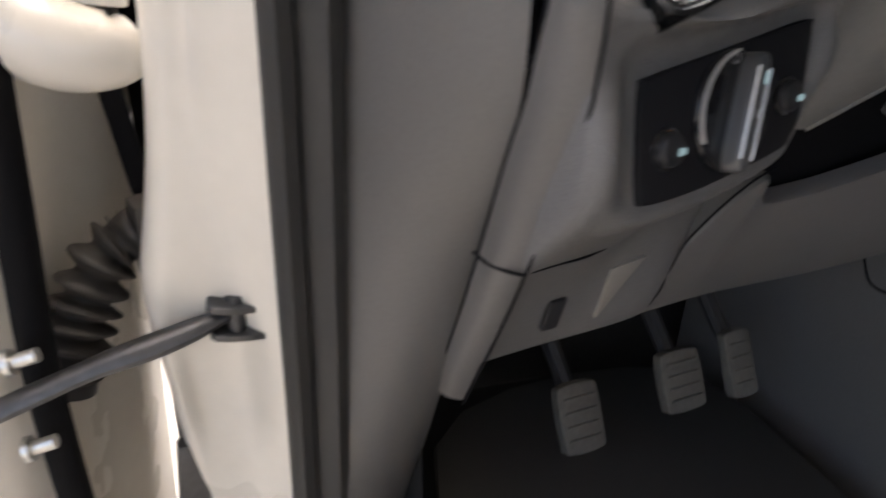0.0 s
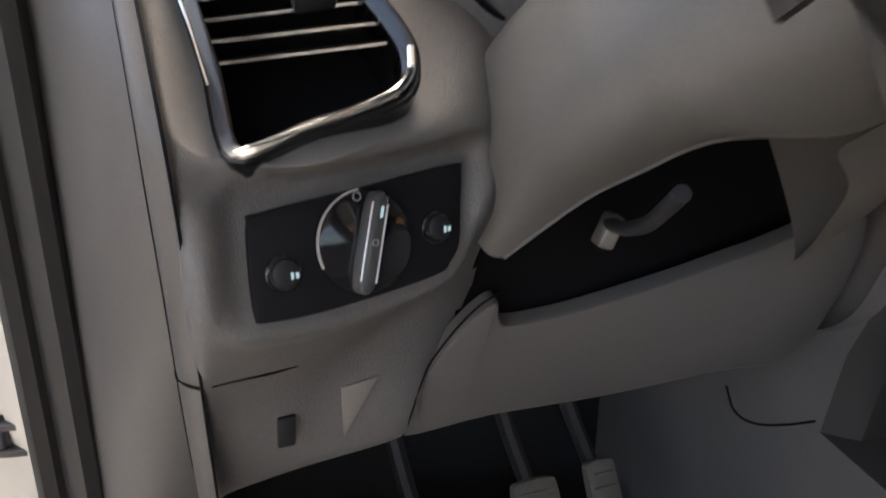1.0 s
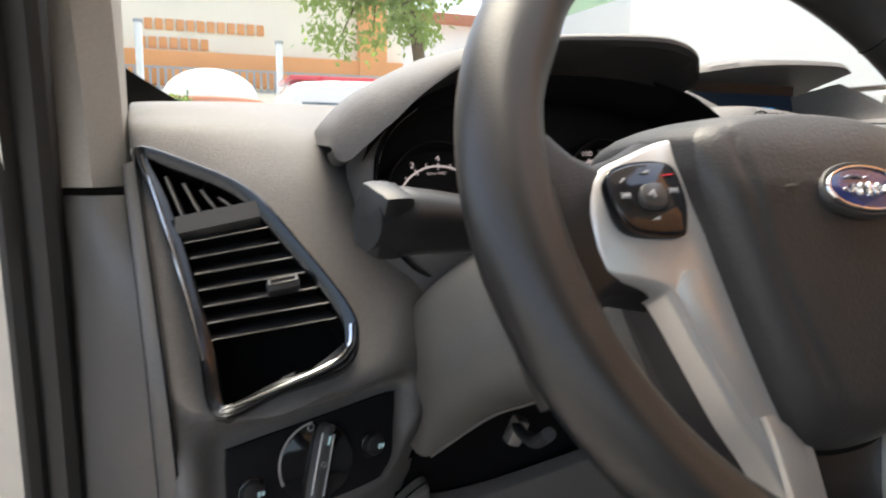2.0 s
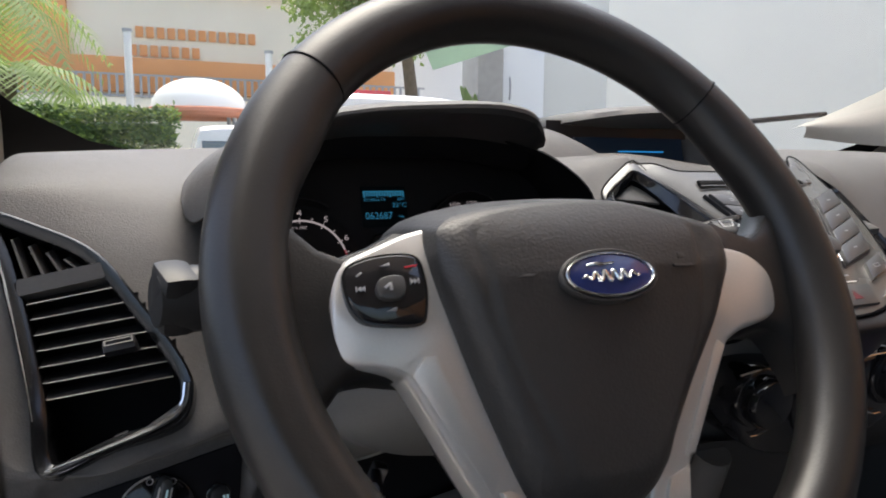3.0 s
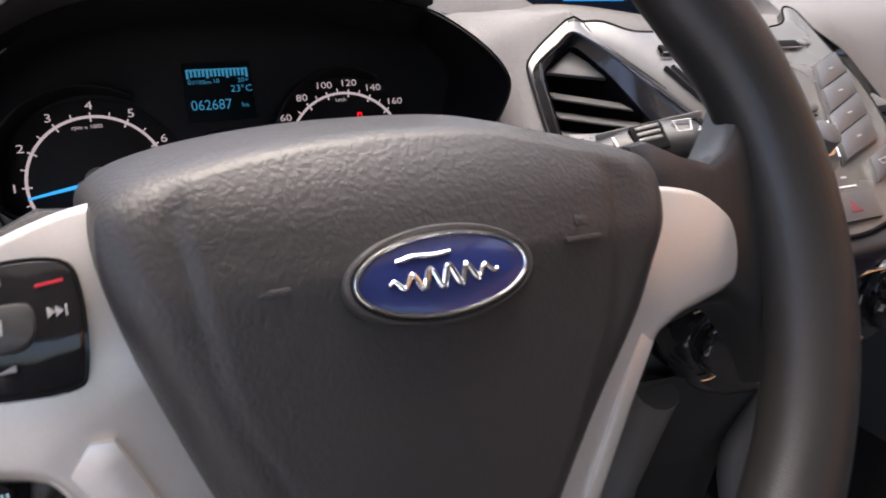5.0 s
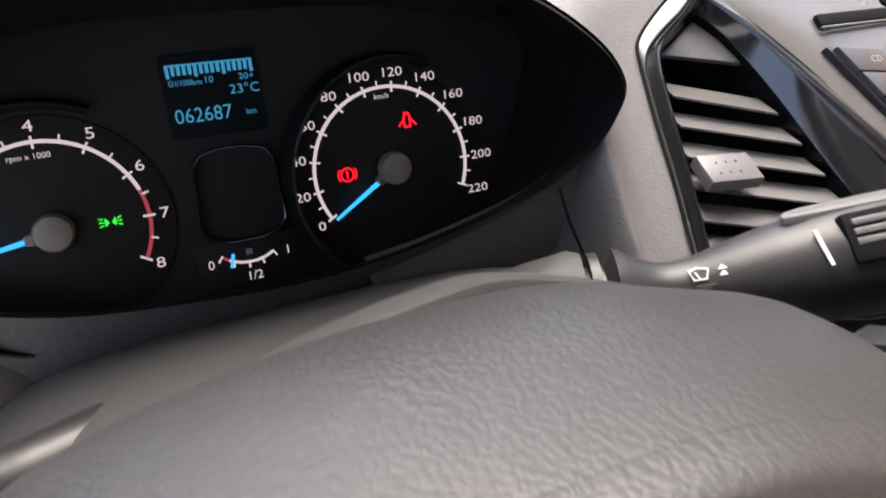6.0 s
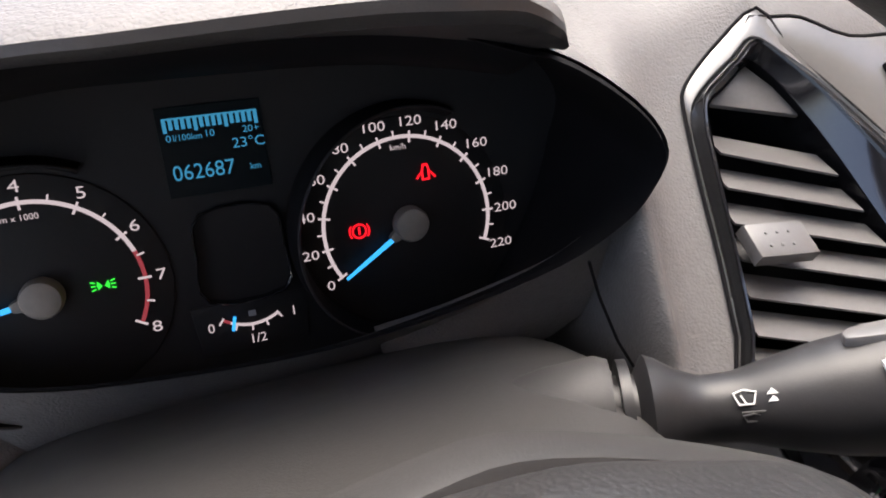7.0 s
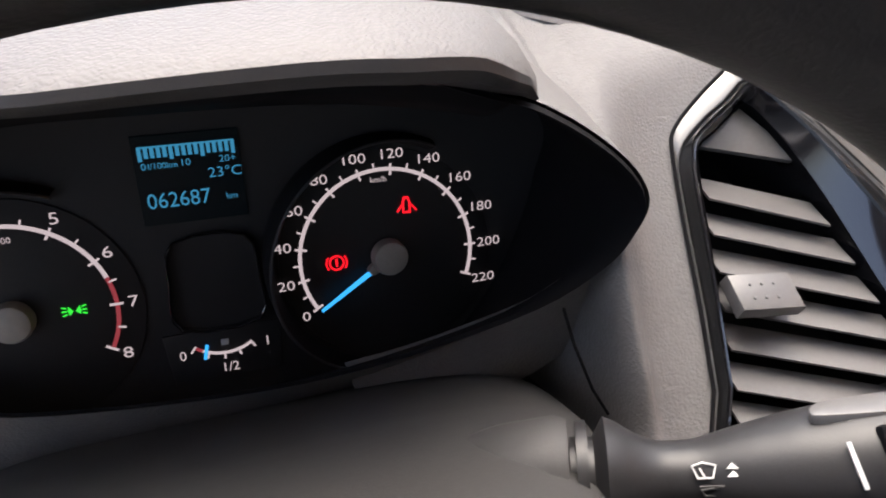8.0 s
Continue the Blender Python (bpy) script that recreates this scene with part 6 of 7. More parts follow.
def build_audio():
    au = thing("audio_unit", (XC, 0.15, 0.92), "gloss pale grey audio unit with dark buttons in the dash centre", "car radio")
    pl = Plane(XC, 0.217, 1.037, 0.0, 1.245)
    slope = math.hypot(1, 1.245)

    def sag(px, py):
        """The panel falls away on its left to meet the vent."""
        x, z = XC + px, 1.037 + py / slope
        off = (0.217 + 1.245 * (z - 1.037)) - (0.2305 - 0.30 * (x - 0.1745) + 1.1 * (z - 1.0255))
        return min(off / slope, 0) * min(max((0.285 + 0.5 * (1.0 - z) - x) / 0.035, 0), 1)
    rim = [(0.2050, 1.0600), (0.2160, 1.0600), (0.2290, 1.0575), (0.2470, 1.0490), (0.2760, 1.0480), (0.3220, 1.0480), (0.3720, 1.0490), (0.3920, 1.0530), (0.4000, 1.0610), (0.4070, 1.0630), (0.4130, 1.0580), (0.4160, 1.0360), (0.4190, 1.0100), (0.4110, 0.9850),
           (0.3930, 0.9570), (0.3700, 0.9445), (0.3300, 0.9365), (0.2950, 0.9362), (0.2800, 0.9430), (0.2760, 0.9620), (0.2735, 0.9795), (0.2545, 1.0035), (0.2385, 1.0218), (0.2265, 1.0345), (0.2160, 1.0450)]
    body = [pl.loc(p[0], p[1]) for p in spline(rim, 3, True)]
    part("body", slab(body, pl.m, 0.008, 0.0016, lift=sag), FASCIA, au, "gloss pale grey panel")
    part("top_joint", tube([pl.m @ Vector((p.x, p.y, sag(p.x, p.y) - 0.0008)) for p in offset(body, -0.0006)], 0.0009, 6, closed=True), DEEP_BLACK, au, "dark joint")
    part("disc_slot", box(0.129, 0.0068, 0.003, pl.here(0.3215, 1.037, 0.0), 0.0012), DEEP_BLACK, au, "black disc slot")
    part("slot_lip", box(0.131, 0.0012, 0.0016, pl.here(0.3215, 1.0340, 0.0012), 0.0005), FASCIA, au, "pale lip under the slot")
    part("eject_button", slab(spline([(-0.005, -0.0025), (0.005, -0.0025), (0.005, 0.0025), (-0.005, 0.0025)], 3, True), pl.here(0.3935, 1.0375, 0.0012), 0.003, 0.0008), FASCIA, au, "small pale button")
    mid = [(0.2950, 1.0245), (0.3220, 1.0265), (0.3560, 1.0255), (0.3760, 1.0205), (0.3660, 1.0050), (0.3560, 0.9920), (0.3460, 0.9790), (0.3400, 0.9680), (0.3220, 0.9640), (0.3060, 0.9680), (0.3000, 0.9850), (0.2900, 1.0100)]
    part("button_field", slab([pl.loc(p[0], p[1]) for p in spline(mid, 3, True)], pl.m @ pose(0, 0, 0.0012), 0.003, 0.0008), AUDIO, au, "satin grey middle field")
    part("field_rim", tube([pl.at(p[0], p[1], 0.0014) for p in spline([(0.300, 1.0255, 0), (0.322, 1.0275, 0), (0.350, 1.0265, 0), (0.366, 1.0190, 0), (0.372, 1.0120, 0)], 5)], 0.0007, 6), CHROME, au, "thin bright rim")
    # two leaning columns of broad buttons
    columns = (("right", [(0.3805, 1.0205), (0.3705, 1.0065), (0.3610, 0.9925), (0.3520, 0.9800), (0.3440, 0.9675)], [(0.4120, 1.0290), (0.4085, 1.0160), (0.4025, 1.0035), (0.3960, 0.9910), (0.3870, 0.9770)], ("", "", "", "")),
               ("left", [(0.2550, 1.0260), (0.2610, 1.0165), (0.2670, 1.0070), (0.2730, 0.9975), (0.2790, 0.9880)], [(0.2880, 1.0225), (0.2960, 1.0130), (0.3030, 1.0035), (0.3075, 0.9940), (0.3090, 0.9845)], ("CD", "RADIO", "AUX", "PHONE")))
    for side, lo, hi, texts in columns:
        back = [lo[0], hi[0], *hi[1:], *lo[:0:-1]]
        part("button_bed", slab(offset([pl.loc(*p) for p in back], -0.0014), pl.m @ pose(0, 0, 0.0010), 0.004, 0.0008), BLACK, au, "dark bed of the buttons")
        for k in range(4):
            quad = [pl.loc(*p) for p in (lo[k], hi[k], hi[k + 1], lo[k + 1])]
            b = part("button", slab(offset(quad, 0.0003), pl.m @ pose(0, 0, 0.0042), 0.004, 0.0011), BUTTON, au, "satin dark grey button")
            cx, cz = (sum(p[i] for p in (lo[k], hi[k], hi[k + 1], lo[k + 1])) / 4 for i in (0, 1))
            if texts[k]:
                part("caption", words(texts[k], 0.0052, pl.here(cx, cz, 0.0045, -4)), GREY_PRINT, b)
            else:
                part("caption", box(0.0050, 0.0010, 0.0003, pl.here(cx, cz, 0.0044, 12)), GREY_PRINT, b, "plain printed bar")
    sb = part("square_button", slab([pl.loc(*p) for p in ((0.3660, 0.9675), (0.3940, 0.9745), (0.3840, 0.9620), (0.3580, 0.9560))], pl.m @ pose(0, 0, 0.0036), 0.005, 0.0012), BUTTON, au, "dark square button")
    part("symbol", frame_ring([(-0.004, -0.002), (0.004, -0.002), (0.004, 0.002), (-0.004, 0.002)], [(-0.0033, -0.0014), (0.0033, -0.0014), (0.0033, 0.0014), (-0.0033, 0.0014)], pl.here(0.3755, 0.9652, 0.0040, 12), 0.0006, 0.0001), GREY_PRINT, sb, "printed symbol")
    knob = part("round_knob", disc(0.0105, 0.014, pl.here(0.3330, 0.9790, 0.013), 32, 0.003), BUTTON, au, "round dark knob")
    part("knob_ring", arc_band(0.0112, 0.0126, 0, 360, pl.here(0.3330, 0.9790, 0.0016), 32, 0.001), CHROME, knob, "thin chrome ring")
    part("bright_edge", tube([pl.at(x, z, 0.0022) for x, z in ((0.3545, 0.9890), (0.3470, 0.9790), (0.3415, 0.9700))], 0.0008, 6), CHROME, au, "short bright edge")
    for x, z, a in ((0.3440, 1.0125, 14), (0.3180, 1.0150, 0), (0.3440, 0.9965, 10), (0.3150, 0.9990, 0)):
        part("small_button", slab(spline([(-0.009, -0.003), (0.008, -0.0035), (0.010, 0.0025), (-0.007, 0.0035)], 3, True), pl.here(x, z, 0.0042, a), 0.003, 0.0012), BUTTON, au, "small dark button")
        part("finger_groove", box(0.013, 0.0016, 0.0010, pl.here(x, z - 0.0040, 0.0016, a), 0.0003), DEEP_BLACK, au, "dark groove")
    part("symbol", box(0.0050, 0.0016, 0.0004, pl.here(0.3330, 0.9605, 0.0016), 0.0001), GREY_PRINT, au, "printed symbol")
    part("line", box(0.024, 0.0009, 0.0005, pl.here(0.3262, 0.9560, 0.0020)), PALE, au, "white printed line")
    hz = part("hazard_button", slab([pl.loc(x, z) for x, z in ((0.2960, 0.9535), (0.3480, 0.9535), (0.3420, 0.9405), (0.3010, 0.9400))], pl.m @ pose(0, 0, 0.0030), 0.005, 0.0015), BUTTON, au, "dark hazard button")
    part("hazard_mark", slab([(-0.0050, -0.0036), (0.0050, -0.0036), (0.0, 0.0050)], pl.here(0.3225, 0.9462, 0.0036), 0.001, 0.0002), LIT_RED_LINE, hz, "red triangle")
    part("bright_edge", tube([pl.at(x, z, 0.0022) for x, z in ((0.3520, 0.9440), (0.3650, 0.9475), (0.3790, 0.9530))], 0.0006, 6), CHROME, au, "thin bright edge")
    chin = [(0.2900, 0.9405), (0.3300, 0.9375), (0.3710, 0.9455), (0.3940, 0.9580), (0.4010, 0.9520), (0.3880, 0.9380), (0.3550, 0.9290), (0.3000, 0.9270), (0.2800, 0.9310)]
    part("chin", slab([pl.loc(p[0], p[1]) for p in spline(chin, 3, True)], pl.m @ pose(0, 0, -0.003), 0.05, 0.006, steps=3), BLACK, au, "black chin")
    return au


def build_climate():
    cp = thing("climate_panel", (XC, 0.14, 0.80), "gloss black climate panel with two round knobs", "climate panel")
    pl = Plane(XC, 0.130, 0.850, 0.0, -0.10)
    half = [(0.0, 0.882), (0.040, 0.886), (0.072, 0.888), (0.094, 0.884), (0.100, 0.868), (0.098, 0.845), (0.090, 0.826), (0.070, 0.812), (0.040, 0.803), (0.0, 0.800)]
    o = spline([(XC + 1.15 * x, z) for x, z in half] + [(XC - 0.92 * x, z) for x, z in half[-2:0:-1]], 4, True)
    part("panel", slab([pl.loc(p[0], p[1]) for p in o], pl.m, 0.09, 0.008, steps=3), GLOSS, cp, "gloss black panel")
    for s in (-1, 1):
        kx, kz = XC + (0.0845 if s > 0 else -0.0740), 0.8640
        part("knob_bezel", disc(0.0265, 0.016, pl.here(kx, kz, 0.006), 40, 0.005), GLOSS, cp, "gloss black bezel")
        k = part("knob", disc(0.0215, 0.024, pl.here(kx, kz, 0.020), 40, 0.005), GLOSS, cp, "gloss black knob")
        part("knob_ring", arc_band(0.0213, 0.0222, 0, 360, pl.here(kx, kz, 0.010), 40, 0.003), SMOKE, k, "smoked ring")
        if s > 0:
            part("cold_mark", arc_band(0.0142, 0.0157, 105, 225, pl.here(kx, kz, 0.0204), 20), LIT_COLD, k, "lit blue arc")
            part("hot_mark", arc_band(0.0142, 0.0157, -45, 75, pl.here(kx, kz, 0.0204), 20), LIT_HOT, k, "lit red arc")
            part("symbol", box(0.003, 0.003, 0.0004, pl.here(kx, kz, 0.0204)), PALE, k, "printed symbol")
        part("bright_bar", tube([pl.at(XC + s * x, z, 0.003) for x, z in ((0.042, 0.8865), (0.060, 0.8880), (0.078, 0.8885), (0.098, 0.886))], 0.0011, 6), CHROME, cp, "bright bar")
        part("bright_bar", tube([pl.at(XC + s * x, z, 0.003) for x, z in ((0.060, 0.8335), (0.070, 0.8300), (0.078, 0.8305))], 0.0007, 6), CHROME, cp, "bright bar")
    part("button_disc", disc(0.034, 0.012, pl.here(XC + 0.004, 0.846, 0.006), 48, 0.004), BLACK, cp, "black button disc")
    for a in range(0, 181, 30):
        part("symbol", box(0.0042, 0.0028, 0.0004, pl.here(XC + 0.004 + 0.026 * math.cos(radians(a)), 0.846 + 0.026 * math.sin(radians(a)), 0.0064), 0.0001), PALE, cp, "printed symbol")
    for dx, z in ((0.004, 0.853), (0.003, 0.838), (-0.016, 0.812), (-0.006, 0.813)):
        part("symbol", box(0.0045, 0.0025, 0.0004, pl.here(XC + dx, z, 0.0064 if z > 0.82 else 0.0006), 0.0001), PALE, cp, "printed symbol")
    return cp


def build_console():
    co = thing("centre_console", (XC, 0.30, 0.30), "dark grey centre console below the climate panel", "console")
    rows = []
    for z, y0, w in ((0.81, 0.165, 0.115), (0.74, 0.20, 0.105), (0.66, 0.235, 0.100), (0.58, 0.25, 0.100), (0.54, 0.10, 0.101), (0.50, -0.25, 0.103), (0.30, -0.25, 0.110)):
        rows.append([(XC - w, 0.62, z), (XC - w, y0 + 0.03, z), (XC - w + 0.02, y0 + 0.005, z), (XC - w * 0.4, y0, z), (XC + w * 0.4, y0, z), (XC + w - 0.02, y0 + 0.005, z), (XC + w, y0 + 0.03, z), (XC + w, 0.62, z)])
    # The front takes the darkened grey, the sides the plain one.
    part("body", skin([r[1:7] for r in rows], closed=False), DARKENED_GREY, co, "darker grey console front")
    for k in (0, 6):
        part("side_panel", skin([r[k:k + 2] for r in rows], closed=False), DASH_LOW, co, "grey console side")
    for s in (-1, 1):
        part("side_strut", tube(spline([(XC + s * 0.078, 0.168, 0.80), (XC + s * 0.072, 0.195, 0.73), (XC + s * 0.070, 0.215, 0.66), (XC + s * 0.080, 0.20, 0.58)], 5), 0.016, 12), TRIM, co, "smooth grey strut")
    part("side_joint", tube(spline([(XC - 0.1015, 0.395, 0.575), (XC - 0.1012, 0.380, 0.552), (XC - 0.1012, 0.350, 0.553), (XC - 0.1010, 0.315, 0.570), (XC - 0.1010, 0.286, 0.588)], 5), 0.0012, 6), DEEP_BLACK, co, "dark joint in the console side")
    part("bright_edge", tube([(XC + 0.10, 0.17, 0.560), (XC + 0.112, 0.10, 0.548), (XC + 0.12, 0.0, 0.525)], 0.0022, 8), CHROME, co, "bright edge")
    return co


def build_pedal(name, label, x, y, z, w, h, group=""):
    p = thing(name, (x, y, z - h), label, "pedal", group)
    m = pose(x, y, z, 62, 0, 0)
    pad = part("pad", slab(spline([(-w * 0.8, -h), (w * 0.8, -h), (w, -h * 0.6), (w, h * 0.7), (w * 0.7, h), (-w * 0.7, h), (-w, h * 0.7), (-w, -h * 0.6)], 3, True), m, 0.012, 0.003), PEDAL, p, "worn grey rubber pad")
    for k in range(4):
        part("rib", box(w * 1.5, 0.003, 0.003, m @ pose(0, -h * 0.6 + k * h * 0.4, 0.0005), 0.0008), PEDAL, pad)
    part("arm", tube(spline([m @ Vector((0, h * 0.4, -0.014)), (x - 0.005, y + 0.07, z + 0.06), (x - 0.012, y + 0.13, z + 0.15), (x - 0.012, y + 0.24, z + 0.24), (x - 0.012, 0.81, z + 0.25)], 5), 0.009, 8), BLACK, p, "black steel arm")
    return p


centre_vent(False)
centre_vent(True)
build_audio()
build_climate()
build_console()
build_pedal("clutch_pedal", "worn grey clutch pedal on a black arm", -0.118, 0.388, 0.476, 0.022, 0.032)
build_pedal("brake_pedal", "worn grey brake pedal on a black arm", 0.002, 0.392, 0.482, 0.024, 0.030)
build_pedal("accelerator_pedal", "grey accelerator pedal on a black arm", 0.080, 0.395, 0.480, 0.017, 0.034)

# ---- outside ----
CONCRETE = surface("concrete", (0.34, 0.33, 0.31), 0.85, size=60, relief=0.3, vary=0.15, patch=1.5)
WALL = surface("grey_plaster", (0.66, 0.66, 0.62), 0.8, size=120, relief=0.2, vary=0.06, patch=1.2)
CREAM_WALL = surface("cream_render", (0.82, 0.76, 0.62), 0.85, size=80, relief=0.2, vary=0.08, patch=1.5)
ORANGE_WALL = surface("orange_render", (0.72, 0.33, 0.13), 0.85, size=80, relief=0.2, vary=0.08, patch=1.5)
WHITE_CAR = surface("white_car_paint", (0.78, 0.78, 0.77), 0.25, grain="", coat=0.6, vary=0.02)
RED_CAR = surface("red_car_paint", (0.55, 0.04, 0.06), 0.3, grain="", coat=0.6, vary=0.05)
TERRACOTTA = surface("terracotta", (0.42, 0.16, 0.09), 0.7, size=60, relief=0.2)
MATT_WHITE = surface("matt_white", (0.80, 0.79, 0.76), 0.8, size=200, relief=0.2, vary=0.04)
CAR_GLASS = surface("dark_car_glass", (0.10, 0.13, 0.14), 0.08, grain="", coat=0.5)
FENCE = surface("grey_fence", (0.36, 0.37, 0.38), 0.5, metal=0.4, size=100, relief=0.1)
LEAF = surface("hedge_leaf", (0.11, 0.18, 0.055), 0.55, size=60, relief=0.2, vary=0.5, patch=9)
LEAF_PALE = surface("pale_leaf", (0.19, 0.26, 0.10), 0.5, size=60, relief=0.2, vary=0.4, patch=9)
lit = LEAF_PALE.node_tree
through_leaf = lit.nodes.new("ShaderNodeBsdfTranslucent")
through_leaf.inputs["Color"].default_value = (0.30, 0.42, 0.08, 1)
leaf_mix = lit.nodes.new("ShaderNodeMixShader")
leaf_mix.inputs["Fac"].default_value = 0.45
lit.links.new(lit.nodes["Principled BSDF"].outputs[0], leaf_mix.inputs[1])
lit.links.new(through_leaf.outputs[0], leaf_mix.inputs[2])
lit.links.new(leaf_mix.outputs[0], lit.nodes["Material Output"].inputs["Surface"])
BARK = surface("bark", (0.12, 0.09, 0.06), 0.9, size=40, relief=0.6, vary=0.3)
WHITE_DOOR = surface("white_door_paint", (0.75, 0.76, 0.76), 0.45, size=200, relief=0.1, vary=0.04)


def leaves(count, place, length, wide, material_seed, rng):
    """Many folded leaves; place() gives a point and a lean."""
    verts, faces = [], []
    for _ in range(count):
        p, lean = place()
        a = rng.uniform(0, 2 * math.pi)
        d = (Vector((math.cos(a), math.sin(a), rng.uniform(-0.6, 0.6))) + lean).normalized()
        s = d.cross(Vector((rng.uniform(-1, 1), rng.uniform(-1, 1), 1))).normalized()
        n = d.cross(s)
        ln, w = length * rng.uniform(0.7, 1.3), wide * rng.uniform(0.7, 1.3)
        i = len(verts)
        verts += [p, p + d * ln * 0.5 + s * w + n * w * 0.4, p + d * ln, p + d * ln * 0.5 - s * w + n * w * 0.4, p + d * ln * 0.5 - n * w * 0.1]
        faces += [(i, i + 1, i + 4), (i + 1, i + 2, i + 4), (i + 2, i + 3, i + 4), (i + 3, i, i + 4)]
    me = bpy.data.meshes.new("leaves")
    me.from_pydata([tuple(v) for v in verts], [], faces)
    return me


def build_outside():
    rng = random.Random(4)
    g = bmesh.new()
    bmesh.ops.create_grid(g, x_segments=4, y_segments=4, size=400)
    g.transform(pose(0, 0, 0.0))
    solid("ground", g, CONCRETE, "pale concrete yard reaching to the horizon", "ground", kind="structure")
    # wall on the far side of the bay, with its post and white door
    wall = thing("wall_bay", (4.6, 4.6, 0), "plain light grey plastered wall ahead of the bay", "wall", kind="structure")
    part("wall_face", box(6.0, 0.25, 3.2, pose(5.65, 4.725, 1.6), 0.01), WALL, wall, "grey plaster")
    part("corner_post", box(0.22, 0.30, 3.2, pose(2.17, 4.70, 1.6), 0.02), CONCRETE, wall, "grey concrete post")
    part("skirting", box(0.8, 0.04, 0.22, pose(3.05, 4.575, 1.26), 0.01), WHITE_DOOR, wall, "white ledge")
    solid("wall_cable", tube([(3.31, 4.585, 1.50), (3.48, 4.585, 1.90), (3.73, 4.585, 2.50), (3.98, 4.585, 3.10)], 0.010, 8), WHITE_DOOR, "thin white cable run up the grey wall", "cable")
    dr = thing("door_white", (2.46, 4.58, 0), "white panel door beside a grey post", "door", kind="structure")
    part("leaf", box(0.36, 0.05, 2.1, pose(2.465, 4.60, 1.05), 0.006), WHITE_DOOR, dr, "white door leaf")
    part("handle", tube([(2.335, 4.56, 1.55), (2.335, 4.55, 1.60), (2.335, 4.55, 1.68), (2.335, 4.56, 1.72)], 0.008, 8), FENCE, dr, "grey handle")
    solid("side_wall", box(0.2, 3.6, 3.4, pose(2.85, 2.1, 1.7), 0.01), WALL, "light grey wall along the far side of the bay", "wall", kind="structure")
    # unseen wall, added so that its orange reflects in the wheel's spokes
    solid("side_wall", box(0.2, 6.4, 3.4, pose(2.85, -2.91, 1.7), 0.01), ORANGE_WALL, "unseen orange wall added to reflect into the cabin", "wall", kind="structure")
    # unseen roof on posts, added to block part of the sky over the car
    solid("added_roof", box(4.0, 6.2, 0.16, pose(-0.6, -3.40, 2.78), 0.02), WALL, "unseen pale roof added to block light over the car", "roof", kind="structure")
    for x, y in ((-2.5, -6.4), (-2.5, -0.4)):
        solid("added_post", tube([(x, y, 0), (x, y, 2.7)], 0.07, 14), FENCE, "round grey steel post added under the unseen roof", "post", kind="structure")
    # building across the street
    y = 17.0
    bld = thing("building_across", (0, y, 0), "cream and orange rendered building across the street", "building")
    part("wall", box(16, 0.4, 3.6, pose(-2.5, y + 0.2, 4.3), 0.02), CREAM_WALL, bld, "cream rendered wall")
    part("plinth", box(16, 0.5, 2.5, pose(-2.5, y + 0.15, 1.25), 0.02), CREAM_WALL, bld, "cream plinth")
    part("band", box(16, 0.55, 0.75, pose(-2.5, y + 0.1, 3.0), 0.02), ORANGE_WALL, bld, "orange band")
    part("cornice", box(16, 0.7, 0.4, pose(-2.5, y + 0.1, 5.2), 0.02), ORANGE_WALL, bld, "orange cornice")
    part("pilaster", box(0.7, 0.7, 6, pose(4.7, y + 0.1, 3.0), 0.02), ORANGE_WALL, bld, "orange pilaster")
    part("pilaster", box(1.6, 0.6, 6, pose(-2.6, y + 0.1, 3.0), 0.02), ORANGE_WALL, bld, "orange pilaster")
    for row, (x, z, w) in enumerate(((0.9, 3.95, 2.6), (0.2, 3.55, 1.5))):
        k = 0
        while k < w:
            part("sign_bar", box(0.16, 0.05, 0.24, pose(x - w / 2 + k, y - 0.03, z), 0.01), ORANGE_WALL, bld, "plain orange sign bar")
            k += 0.22
    white = thing("house_white", (7.4, 20, 0), "white house seen past the orange corner", "building")
    part("wall", box(4.4, 0.4, 5.0, pose(7.9, 20, 2.5), 0.02), MATT_WHITE, white, "white wall")
    part("roof", box(4.8, 1.0, 0.25, pose(7.9, 19.8, 5.1), 0.02), TERRACOTTA, white, "tiled roof edge")
    # railing
    rail = thing("railing", (-1.0, 15.8, 0), "grey upright-bar railing on a low wall", "fence")
    part("low_wall", box(13, 0.2, 2.42, pose(-0.6, 15.9, 1.21), 0.02), CREAM_WALL, rail, "cream low wall")
    for z in (2.45, 2.88):
        part("rail_bar", box(13, 0.04, 0.04, pose(-0.6, 15.8, z)), FENCE, rail)
    me = None
    for k in range(86):
        x = -7.0 + 0.15 * k
        if me is None:
            bar = part("upright", box(0.05, 0.03, 0.48, pose(x, 15.8, 2.66)), FENCE, rail)
            me, x0 = bar.data, x
        else:
            b = new("upright", me)
            b.parent = rail
            b.location = (x - x0, 0, 0)
    # slim white poles
    for x, yy, h in ((-0.52, 12.0, 3.1), (1.65, 12.0, 2.9)):
        p = thing("white_pole", (x, yy, 0), "slim white painted steel pole", "pole", group="white poles")
        part("post", tube([(x, yy, 0), (x, yy, h)], 0.06, 12), WHITE_CAR, p, "white post")
        part("cap", tube([(x, yy, h), (x, yy, h + 0.05)], 0.075, 12), FENCE, p, "grey cap")
    # hedge
    def in_hedge():
        x, z = rng.uniform(-3.0, 0.05), rng.uniform(0.1, 1.62 + 0.06 * math.sin(x9[0] * 7))
        x9[0] = x
        face = rng.random()
        return Vector((x, 8.0 + rng.uniform(-0.06, 0.06) if face < 0.75 else rng.uniform(8.0, 8.6), z if face < 0.75 else 1.60 + rng.uniform(-0.08, 0.06))), Vector((0, -0.7, 0.3))
    x9 = [0.0]
